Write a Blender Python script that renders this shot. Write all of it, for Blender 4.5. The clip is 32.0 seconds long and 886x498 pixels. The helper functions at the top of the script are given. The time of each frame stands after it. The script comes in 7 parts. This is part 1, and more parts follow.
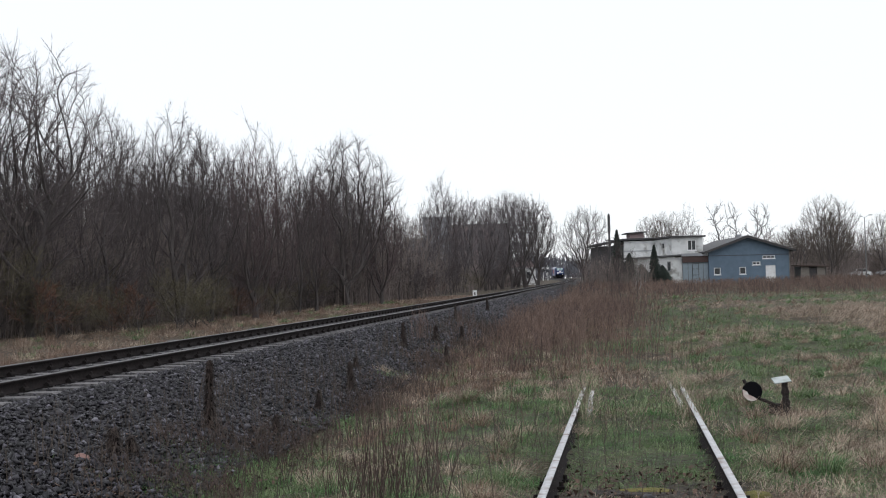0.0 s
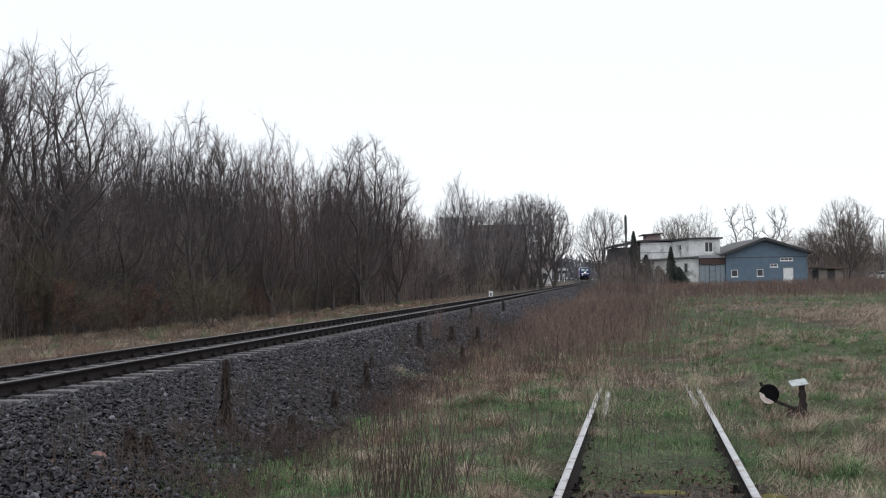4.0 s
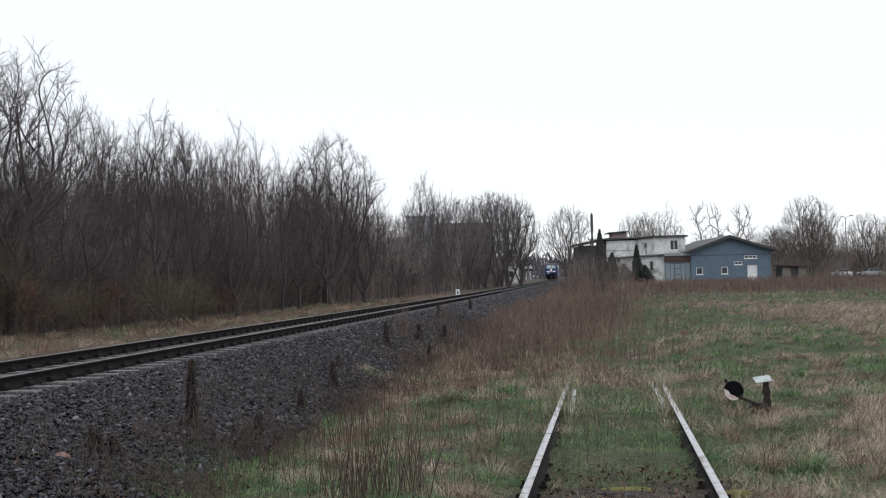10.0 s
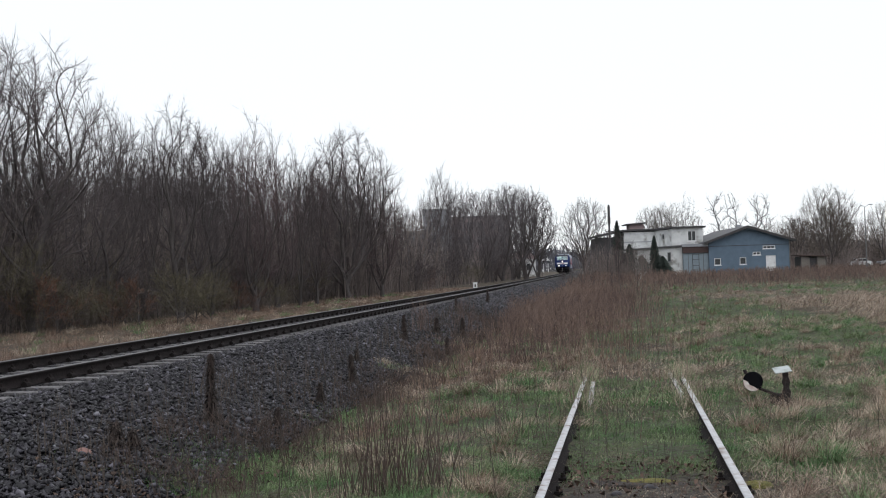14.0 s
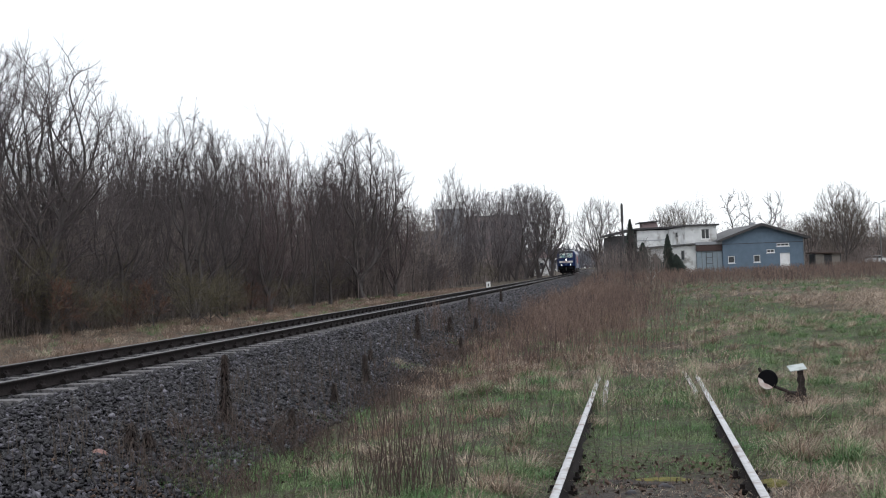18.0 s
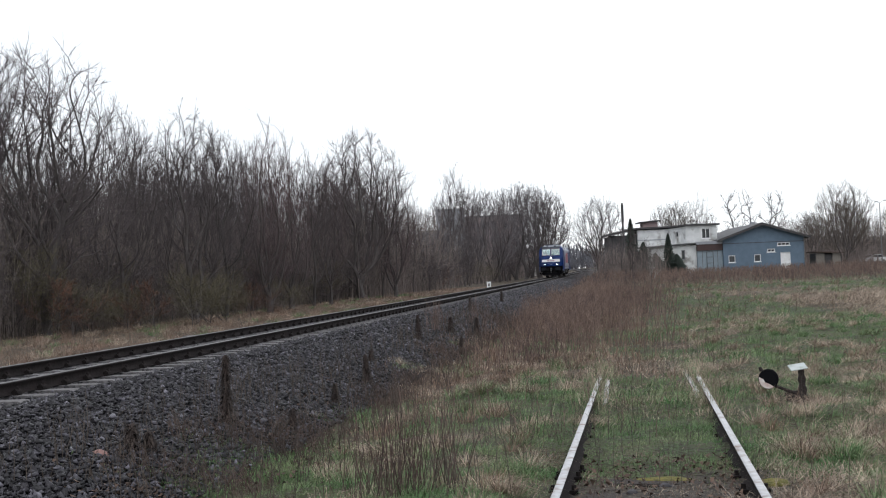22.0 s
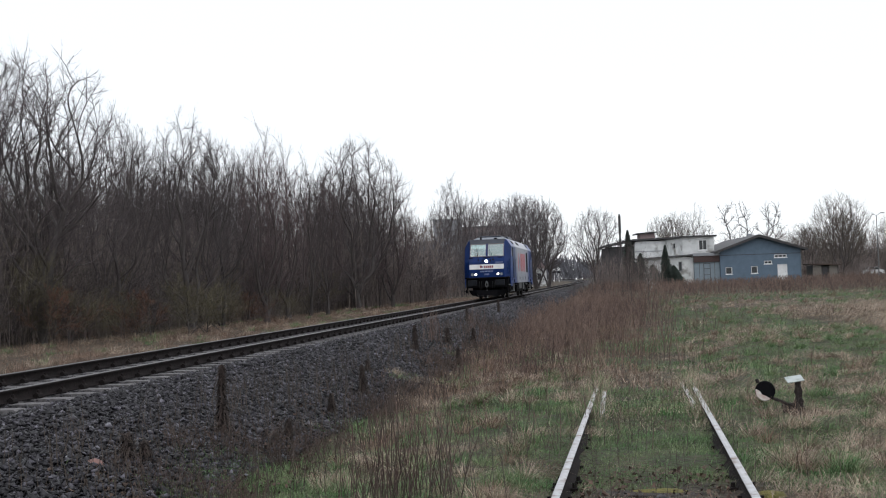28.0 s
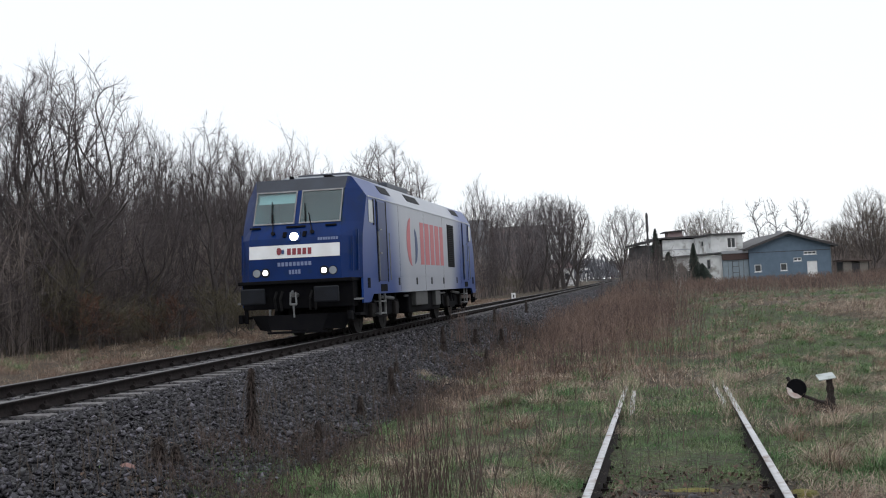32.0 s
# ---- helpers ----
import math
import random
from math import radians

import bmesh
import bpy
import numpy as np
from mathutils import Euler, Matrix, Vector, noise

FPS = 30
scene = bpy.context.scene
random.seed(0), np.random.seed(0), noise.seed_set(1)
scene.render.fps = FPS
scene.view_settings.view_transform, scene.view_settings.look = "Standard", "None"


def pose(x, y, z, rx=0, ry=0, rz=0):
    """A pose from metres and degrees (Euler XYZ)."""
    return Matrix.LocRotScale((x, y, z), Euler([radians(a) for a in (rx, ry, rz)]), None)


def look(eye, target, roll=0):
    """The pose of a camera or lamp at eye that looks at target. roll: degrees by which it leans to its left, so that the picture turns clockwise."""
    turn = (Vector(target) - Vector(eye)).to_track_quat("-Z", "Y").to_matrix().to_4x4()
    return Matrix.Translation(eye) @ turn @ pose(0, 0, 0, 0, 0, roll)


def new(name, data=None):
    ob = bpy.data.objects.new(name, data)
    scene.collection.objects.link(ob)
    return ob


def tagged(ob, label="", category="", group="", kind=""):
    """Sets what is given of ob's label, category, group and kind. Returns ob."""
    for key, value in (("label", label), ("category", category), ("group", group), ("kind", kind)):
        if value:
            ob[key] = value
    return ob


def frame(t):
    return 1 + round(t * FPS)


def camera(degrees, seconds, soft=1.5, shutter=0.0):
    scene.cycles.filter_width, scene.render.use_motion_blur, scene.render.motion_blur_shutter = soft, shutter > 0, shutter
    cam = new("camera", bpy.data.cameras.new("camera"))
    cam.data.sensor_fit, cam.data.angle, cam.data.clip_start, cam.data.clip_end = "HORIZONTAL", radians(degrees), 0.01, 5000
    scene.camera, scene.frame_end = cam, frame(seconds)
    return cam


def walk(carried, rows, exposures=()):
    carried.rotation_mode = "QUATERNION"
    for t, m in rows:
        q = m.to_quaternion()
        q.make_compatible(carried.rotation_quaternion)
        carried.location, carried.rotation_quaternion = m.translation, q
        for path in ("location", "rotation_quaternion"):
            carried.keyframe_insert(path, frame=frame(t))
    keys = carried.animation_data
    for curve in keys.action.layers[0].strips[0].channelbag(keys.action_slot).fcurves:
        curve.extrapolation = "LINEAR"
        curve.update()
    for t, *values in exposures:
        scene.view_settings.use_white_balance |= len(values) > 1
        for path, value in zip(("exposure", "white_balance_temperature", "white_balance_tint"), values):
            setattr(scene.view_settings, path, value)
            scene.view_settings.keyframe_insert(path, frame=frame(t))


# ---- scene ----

# ---- camera: a hand-held camera on one spot, 1.62 m over the siding's rail tops ----
EYE = (0.0, 0.0, 1.62)
cam = camera(42.8, 32.0, soft=1.1)
# seconds, yaw to the left, pitch up, lean, in degrees
AIM = [
    (0, 0.843, 1.970, -1.380), (0.5, 0.951, 1.801, -1.214), (1, 0.959, 1.721, -1.220), (1.5, 0.993, 1.747, -1.165),
    (2, 0.997, 1.805, -0.881), (2.5, 1.169, 2.117, -1.104), (3, 1.462, 2.169, -0.989), (3.5, 1.768, 2.003, -1.042),
    (5.5, 0.477, 2.358, -1.058), (6, -0.000, 2.529, -0.910), (6.5, -0.190, 2.457, -0.877), (7, -0.145, 2.260, -1.230),
    (7.5, 0.009, 2.045, -0.970), (8, 0.105, 1.851, -1.111), (8.5, 0.089, 1.735, -1.124), (9, -0.009, 1.723, -1.233),
    (9.5, -0.055, 1.745, -1.298), (10, -0.012, 1.897, -1.229), (10.5, 0.077, 2.045, -1.206), (11, 0.183, 2.180, -1.214),
    (11.5, 0.301, 2.231, -1.225), (12, 0.439, 2.179, -1.301), (12.5, 0.593, 2.041, -1.520), (13, 0.715, 1.844, -1.679),
    (13.5, 0.781, 1.691, -1.697), (14, 0.861, 1.577, -1.752), (14.5, 0.935, 1.538, -1.870), (16.5, 1.283, 1.513, -1.828),
    (17, 1.417, 1.511, -2.123), (17.5, 1.514, 1.541, -2.208), (18, 1.516, 1.584, -2.110), (18.5, 1.513, 1.653, -2.027),
    (19, 1.514, 1.694, -2.025), (19.5, 1.551, 1.677, -1.980), (20, 1.581, 1.664, -2.025), (20.5, 1.592, 1.650, -2.031),
    (21, 1.599, 1.606, -2.034), (21.5, 1.598, 1.575, -2.010), (22, 1.542, 1.584, -2.219), (22.5, 1.502, 1.603, -2.171),
    (23, 1.469, 1.786, -2.168), (23.5, 1.420, 2.068, -1.943), (24, 1.335, 2.204, -1.910), (24.5, 1.259, 2.158, -2.032),
    (25, 1.262, 2.064, -2.072), (25.5, 1.254, 2.028, -1.985), (27.5, 1.378, 2.156, -1.682), (28, 1.380, 2.103, -1.943),
    (28.5, 1.408, 2.033, -2.333), (29, 1.466, 1.934, -2.185), (29.5, 1.567, 1.920, -2.211), (30, 1.814, 1.972, -2.205),
    (30.5, 2.085, 2.065, -2.485), (31, 2.370, 2.188, -2.451), (31.5, 2.568, 2.248, -2.326),
    (32, 2.741, 2.225, -2.654),
]


def aim(yaw, pitch, lean):
    return pose(*EYE, 90 + pitch, 0, yaw) @ pose(0, 0, 0, 0, 0, lean)


walk(cam, [(t, aim(a, b, c)) for t, a, b, c in AIM],
     exposures=[(0.0, -0.03, 6300, 10), (14.0, -0.02, 6300, 10), (17.0, 0.14, 6280, 10), (21.0, 0.14, 6280, 10), (25.0, 0.08, 6280, 10), (28.0, 0.0, 6300, 10), (32.0, -0.02, 6300, 10)])

# ---- world: a closed, bright overcast sky and a very soft sun ----
world = bpy.data.worlds.new("overcast_sky")
scene.world = world
world.use_nodes = True
wn, wl = world.node_tree.nodes, world.node_tree.links
wn.clear()
w_out, w_bg = wn.new("ShaderNodeOutputWorld"), wn.new("ShaderNodeBackground")
w_sky, w_mix, w_dim = wn.new("ShaderNodeTexSky"), wn.new("ShaderNodeMix"), wn.new("ShaderNodeVectorMath")
w_sky.sky_type, w_sky.sun_disc = "NISHITA", False
w_sky.sun_elevation, w_sky.sun_rotation = radians(40), radians(150)
w_dim.operation = "SCALE"
w_dim.inputs["Scale"].default_value = 0.12
w_mix.data_type = "RGBA"
w_mix.inputs[0].default_value = 0.9
w_mix.inputs[7].default_value = (1.02, 1.03, 1.04, 1)
wl.new(w_sky.outputs[0], w_dim.inputs[0])
wl.new(w_dim.outputs[0], w_mix.inputs[6])
wl.new(w_mix.outputs[2], w_bg.inputs[0])
wl.new(w_bg.outputs[0], w_out.inputs[0])
w_bg.inputs[1].default_value = 1.07
sun_data = bpy.data.lights.new("soft_sun", "SUN")
sun_data.energy, sun_data.angle, sun_data.color = 0.42, radians(30), (1.0, 0.97, 0.93)
sun_ob = new("soft_sun", sun_data)
sun_ob.matrix_world = look((0, -20, 40), (0, 15, 0))
scene.view_settings.exposure = 0.0


# ---- plan ----
def line_x(y):
    """Middle of the main line: straight, then bending away behind the crossing."""
    return -7.958 + 0.12538 * y - 4.48e-6 * y ** 2 - 5.87e-4 * np.maximum(0, y - 290) ** 2


def line_z(y):
    """Rail tops of the main line, which climbs gently."""
    return 0.5494 + 0.0055 * y + 8.0e-6 * np.minimum(y, 420) ** 2


def side_x(y):
    return 1.29 + 0.145 * (y - 8.4)


def soft_up(v, w):
    return w * np.logaddexp(0, v / w)


def field_z(y):
    return -0.09 + 0.0105 * np.minimum(soft_up(y - 20, 6), 420)


def ramp(v, a, b):
    t = np.clip((v - a) / (b - a), 0, 1)
    return t * t * (3 - 2 * t)


def bumps(x, y):
    return (0.035 * np.sin(1.7 * x + 0.6 * y) * np.sin(1.1 * y - 0.4 * x) + 0.02 * np.sin(4.1 * x + 1.3) * np.sin(3.7 * y)
            + 0.05 * np.sin(0.33 * x + 0.2) * np.sin(0.41 * y))


def ground_z(x, y):
    x, y = np.asarray(x, float), np.asarray(y, float)
    u = (x - line_x(y)) * 0.992
    top = line_z(y) - 0.235
    fz = field_z(y)
    right = fz - 0.16 * np.exp(-((u - 4.6) / 1.1) ** 2) + bumps(x, y) * ramp(u, 3.5, 5.5)
    s = x - side_x(y)
    right = right + 0.075 * mottle(x, y, 0.62, 40) * ramp(u, 4.2, 5.4) * ramp(np.abs(s), 1.0, 1.5) * (1 - ramp(y, 45, 60))
    right = right - 0.055 * np.exp(-(s / 1.15) ** 4) + 0.04 * ramp(s, 1.5, 4)
    left = top - 0.22 + 0.6 * bumps(x, y) + 0.25 * ramp(-u, 9, 16)
    k = np.clip((u - 1.65) / 2.5, 0, 1)
    m = np.clip((-u - 1.65) / 1.0, 0, 1)
    z = np.where(u > 0, top * (1 - k) + right * k, top * (1 - m) + left * m)
    return z


rng = np.random.default_rng(7)
LATTICE = np.random.default_rng(70).uniform(-1, 1, (128, 128))


def mottle(x, y, size, shift=0):
    """Smooth random patches about size metres across, from -1 to 1."""
    a, b = np.asarray(x, float) / size + 17.3 * shift, np.asarray(y, float) / size + 41.7 * shift
    i, j = np.floor(a).astype(int), np.floor(b).astype(int)
    u, v = a - i, b - j
    u, v = u * u * (3 - 2 * u), v * v * (3 - 2 * v)

    def at(p, q):
        return LATTICE[p % 128, q % 128]
    return (at(i, j) * (1 - u) + at(i + 1, j) * u) * (1 - v) + (at(i, j + 1) * (1 - u) + at(i + 1, j + 1) * u) * v


GREENS = [(9.4, 44, 2.0, 8.5, 2.2), (0.6, 14.0, 0.8, 2.2, 1.0), (6.8, 22, 2.5, 3.0, 0.8), (10.5, 26, 4, 6, 1.1), (-0.4, 24.5, 0.5, 2.2, 1.2), (3.6, 24, 0.8, 3, 0.9),
          (15, 41, 4.6, 9, -1.9), (4.2, 11.3, 1.5, 1.2, -1.0), (2.6, 21.5, 0.8, 2.0, -0.9), (6.3, 17.5, 1.2, 0.9, -0.8)]


def patch(x, y):
    """Where the field is green (high) or straw-brown (low)."""
    v = 0.85 * mottle(x, y, 2.4, 1) + 0.75 * mottle(x, y, 0.9, 2) + 0.3 * mottle(x, y, 0.4, 4) + 0.6 * mottle(x, y, 5, 3)
    v = v + 0.22 + 0.35 * ramp(x - side_x(y), 0.5, 2.5) * (1 - ramp(y, 26, 36)) - 0.6 * ramp(side_x(y) - x, 1.2, 2.6) * ramp(y, 15, 20)
    for cx, cy, sx, sy, k in GREENS:
        v = v + k * np.exp(-((x - cx) / sx) ** 2 - ((y - cy) / sy) ** 2)
    return v


# ---- mesh helpers ----
def mesh_from(name, verts, faces, smooth=False):
    """A mesh from arrays of vertices (n, 3) and faces (m, 3) or (m, 4)."""
    verts, faces = np.asarray(verts, np.float32), np.asarray(faces, np.int32)
    me = bpy.data.meshes.new(name)
    me.vertices.add(len(verts))
    me.vertices.foreach_set("co", verts.ravel())
    n = faces.shape[1]
    me.loops.add(faces.size)
    me.loops.foreach_set("vertex_index", faces.ravel())
    me.polygons.add(len(faces))
    me.polygons.foreach_set("loop_start", np.arange(len(faces), dtype=np.int32) * n)
    if smooth:
        me.polygons.foreach_set("use_smooth", np.ones(len(faces), bool))
    me.update(calc_edges=True)
    return me


def thing(name, label, category, group="", kind="", at=None):
    ob = tagged(new(name), label, category, group, kind)
    ob.empty_display_size = 0.2
    if at is not None:
        ob.matrix_world = at
    return ob


def put(name, me, material, parent=None, label="", at=None):
    """Links a mesh as one object, under a thing or part if given."""
    ob = new(name, me)
    if material is not None and not me.materials:
        me.materials.append(material)
    if parent is not None:
        ob.parent = parent
    if at is not None:
        ob.matrix_basis = at
    if label:
        tagged(ob, label)
    return ob


def part(name, bm, material, parent, label="", at=None, smooth=False):
    me = bpy.data.meshes.new(name)
    bm.normal_update()
    bm.to_mesh(me)
    bm.free()
    if smooth:
        me.polygons.foreach_set("use_smooth", np.ones(len(me.polygons), bool))
    return put(name, me, material, parent, label, at)


def box(bm, x0, x1, y0, y1, z0, z1, bevel=0.0):
    made = bmesh.ops.create_cube(bm, size=1.0)["verts"]
    for v in made:
        v.co = Vector(((x0 + x1) / 2 + v.co.x * (x1 - x0), (y0 + y1) / 2 + v.co.y * (y1 - y0), (z0 + z1) / 2 + v.co.z * (z1 - z0)))
    if bevel:
        edges = list({e for v in made for e in v.link_edges})
        bmesh.ops.bevel(bm, geom=edges, offset=bevel, segments=2, profile=0.5, affect="EDGES")
    return bm


def boxm(x0, x1, y0, y1, z0, z1, bevel=0.0):
    return box(bmesh.new(), x0, x1, y0, y1, z0, z1, bevel)


def rod(bm, a, b, r0, r1=None, n=8):
    """A tapered rod from a to b."""
    a, b = Vector(a), Vector(b)
    m = Matrix.Translation((a + b) / 2) @ (b - a).to_track_quat("Z", "Y").to_matrix().to_4x4()
    bmesh.ops.create_cone(bm, cap_ends=True, segments=n, radius1=r0, radius2=r0 if r1 is None else r1, depth=(b - a).length, matrix=m)
    return bm


def rodm(a, b, r0, r1=None, n=8):
    return rod(bmesh.new(), a, b, r0, r1, n)


def prism(bm, outline, axis, a, b):
    """An outline of 2D points drawn out along an axis from a to b."""
    def at(p, d):
        return {"x": (d, p[0], p[1]), "y": (p[0], d, p[1]), "z": (p[0], p[1], d)}[axis]
    lo = [bm.verts.new(at(p, a)) for p in outline]
    hi = [bm.verts.new(at(p, b)) for p in outline]
    n = len(outline)
    for i in range(n):
        bm.faces.new((lo[i], lo[(i + 1) % n], hi[(i + 1) % n], hi[i]))
    bm.faces.new(lo[::-1])
    bm.faces.new(hi)
    bmesh.ops.recalc_face_normals(bm, faces=bm.faces[:])
    return bm


def prismm(outline, axis, a, b):
    return prism(bmesh.new(), outline, axis, a, b)


def tubes(segs, sides):
    """Tapered open tubes: segs rows of x0 y0 z0 x1 y1 z1 r0 r1. Returns verts, faces."""
    segs = np.asarray(segs, float)
    a, b = segs[:, 0:3], segs[:, 3:6]
    d = b - a
    d /= np.linalg.norm(d, axis=1, keepdims=True) + 1e-9
    ref = np.where(np.abs(d[:, 2:3]) > 0.9, np.array([[1.0, 0, 0]]), np.array([[0, 0, 1.0]]))
    p = np.cross(d, ref)
    p /= np.linalg.norm(p, axis=1, keepdims=True) + 1e-9
    q = np.cross(d, p)
    ang = np.arange(sides) * 2 * np.pi / sides
    ring = p[:, None, :] * np.cos(ang)[None, :, None] + q[:, None, :] * np.sin(ang)[None, :, None]
    lo = a[:, None, :] + ring * segs[:, 6][:, None, None]
    hi = b[:, None, :] + ring * segs[:, 7][:, None, None]
    verts = np.concatenate([lo, hi], 1).reshape(-1, 3)
    i = np.arange(sides)
    j = (i + 1) % sides
    face = np.stack([i, j, j + sides, i + sides], 1)
    faces = (face[None] + (np.arange(len(segs)) * 2 * sides)[:, None, None]).reshape(-1, 4)
    return verts, faces


def joined(pairs):
    vs, fs, n = [], [], 0
    for v, f in pairs:
        vs.append(v)
        fs.append(np.asarray(f) + n)
        n += len(v)
    return np.concatenate(vs), np.concatenate(fs)


# ---- materials ----
def material(name, base, second=None, rough=0.8, metal=0.0, scale=8.0, detail=6.0, bump=0.0, bump_scale=None, island=0.0, obj=0.0, emit=0.0,
             spots=None, spot_scale=1.2, spot_at=0.6, stretch=(1, 1, 1), spec=0.5):
    m = bpy.data.materials.new(name)
    m.use_nodes = True
    n, l = m.node_tree.nodes, m.node_tree.links
    bs = n["Principled BSDF"]
    bs.inputs["Roughness"].default_value = rough
    bs.inputs["Metallic"].default_value = metal
    bs.inputs["Specular IOR Level"].default_value = spec
    co = n.new("ShaderNodeTexCoord")
    mp = n.new("ShaderNodeMapping")
    mp.inputs["Scale"].default_value = stretch
    l.new(co.outputs["Object"], mp.inputs[0])
    no = n.new("ShaderNodeTexNoise")
    no.inputs["Scale"].default_value, no.inputs["Detail"].default_value = scale, detail
    l.new(mp.outputs[0], no.inputs["Vector"])
    second = second or tuple(0.75 * c for c in base)

    def mix(f, a, b, blend="MIX"):
        x = n.new("ShaderNodeMix")
        x.data_type, x.blend_type = "RGBA", blend
        for i, v in ((0, f), (6, a), (7, b)):
            if isinstance(v, (int, float)):
                x.inputs[i].default_value = v
            elif isinstance(v, tuple):
                x.inputs[i].default_value = (*v, 1)
            else:
                l.new(v, x.inputs[i])
        return x.outputs[2]

    ra = n.new("ShaderNodeMapRange")
    ra.inputs[1].default_value, ra.inputs[2].default_value = 0.35, 0.65
    l.new(no.outputs[0], ra.inputs[0])
    col = mix(ra.outputs[0], base, second)
    if spots:
        n2 = n.new("ShaderNodeTexNoise")
        n2.inputs["Scale"].default_value, n2.inputs["Detail"].default_value = spot_scale, 8
        l.new(mp.outputs[0], n2.inputs["Vector"])
        r2 = n.new("ShaderNodeMapRange")
        r2.inputs[1].default_value, r2.inputs[2].default_value = spot_at, spot_at + 0.12
        l.new(n2.outputs[0], r2.inputs[0])
        col = mix(r2.outputs[0], col, spots)
    for amount, node, socket in ((island, "ShaderNodeNewGeometry", "Random Per Island"), (obj, "ShaderNodeObjectInfo", "Random")):
        if amount:
            g = n.new(node)
            r3 = n.new("ShaderNodeMapRange")
            r3.inputs[3].default_value, r3.inputs[4].default_value = 1 - amount, 1 + amount
            l.new(g.outputs[socket], r3.inputs[0])
            sc = n.new("ShaderNodeVectorMath")
            sc.operation = "SCALE"
            l.new(col, sc.inputs[0])
            l.new(r3.outputs[0], sc.inputs["Scale"])
            col = sc.outputs[0]
    l.new(col, bs.inputs["Base Color"])
    if bump:
        nb = n.new("ShaderNodeTexNoise")
        nb.inputs["Scale"].default_value, nb.inputs["Detail"].default_value = bump_scale or scale * 3, 6
        l.new(mp.outputs[0], nb.inputs["Vector"])
        bp = n.new("ShaderNodeBump")
        bp.inputs["Strength"].default_value, bp.inputs["Distance"].default_value = min(1.0, bump), 0.03
        l.new(nb.outputs[0], bp.inputs["Height"])
        l.new(bp.outputs[0], bs.inputs["Normal"])
    if emit:
        bs.inputs["Emission Color"].default_value = (*base, 1)
        bs.inputs["Emission Strength"].default_value = emit
    return m


BARK = material("bark", (0.092, 0.080, 0.076), (0.056, 0.048, 0.048), 0.9, scale=6, bump=0.6, obj=0.25, stretch=(1, 1, 0.3))
# twigs of far trees: distance haze is put into this paler, bluer colour
TWIG_HAZED = material("hazed_far_twigs", (0.145, 0.130, 0.135), (0.108, 0.097, 0.103), 0.9, scale=2, obj=0.2)
TWIG = material("twigs", (0.098, 0.081, 0.081), (0.070, 0.058, 0.061), 0.85, scale=2, obj=0.25)
TWIG_RED = material("reddish_twigs", (0.108, 0.078, 0.078), (0.078, 0.057, 0.060), 0.85, scale=2, obj=0.2)
TWIG_PALE = material("pale_twigs", (0.12, 0.10, 0.085), (0.08, 0.065, 0.055), 0.85, scale=2, obj=0.2)
BRUSH = material("brushwood", (0.230, 0.188, 0.170), (0.170, 0.141, 0.134), 0.9, scale=0.4, island=0.25)
BIRCH = material("birch_bark", (0.55, 0.53, 0.5), (0.35, 0.33, 0.3), 0.8, scale=9, spots=(0.05, 0.05, 0.05), spot_scale=7, stretch=(1, 1, 3))
STEEL_TOP = material("polished_rail_head", (0.16, 0.155, 0.16), (0.11, 0.105, 0.105), 0.45, 0.8, scale=20, stretch=(1, 1, 1))
RAIL_RUST = material("rusty_rail", (0.022, 0.017, 0.017), (0.012, 0.010, 0.010), 0.9, 0.0, scale=12, bump=0.3, spec=0.15)
OLD_RAIL = material("weathered_rail_head", (0.55, 0.555, 0.58), (0.41, 0.405, 0.41), 0.45, 0.15, scale=14, spots=(0.19, 0.125, 0.10), spot_scale=5, spot_at=0.55)
CONCRETE = material("sleeper_concrete", (0.175, 0.166, 0.170), (0.100, 0.095, 0.098), 0.9, scale=18, bump=0.4, obj=0.2)
OLD_WOOD = material("rotten_wood", (0.06, 0.05, 0.045), (0.04, 0.033, 0.03), 0.95, scale=10, bump=0.8, obj=0.2, stretch=(0.3, 3, 3))


def stone_material():
    """Crushed stone: mostly dark, some mid-grey and a few pale pieces, with a dull wet sheen."""
    m = material("ballast_stone", (0.80, 0.78, 0.84), (0.42, 0.40, 0.44), 0.55, scale=9)
    n, l = m.node_tree.nodes, m.node_tree.links
    bs = n["Principled BSDF"]
    grain = bs.inputs["Base Color"].links[0].from_socket
    geo, tone, mul = n.new("ShaderNodeNewGeometry"), n.new("ShaderNodeValToRGB"), n.new("ShaderNodeMix")
    mul.data_type, mul.blend_type = "RGBA", "MULTIPLY"
    mul.inputs[0].default_value = 1.0
    ramp_ = tone.color_ramp
    ramp_.elements[0].color, ramp_.elements[1].color = (0.011, 0.0105, 0.0135, 1), (0.22, 0.215, 0.24, 1)
    for at, col in ((0.45, (0.020, 0.0185, 0.023, 1)), (0.7, (0.046, 0.042, 0.049, 1)), (0.9, (0.09, 0.087, 0.102, 1))):
        ramp_.elements.new(at).color = col
    l.new(geo.outputs["Random Per Island"], tone.inputs[0])
    l.new(grain, mul.inputs[6])
    l.new(tone.outputs[0], mul.inputs[7])
    l.new(mul.outputs[2], bs.inputs["Base Color"])
    return m


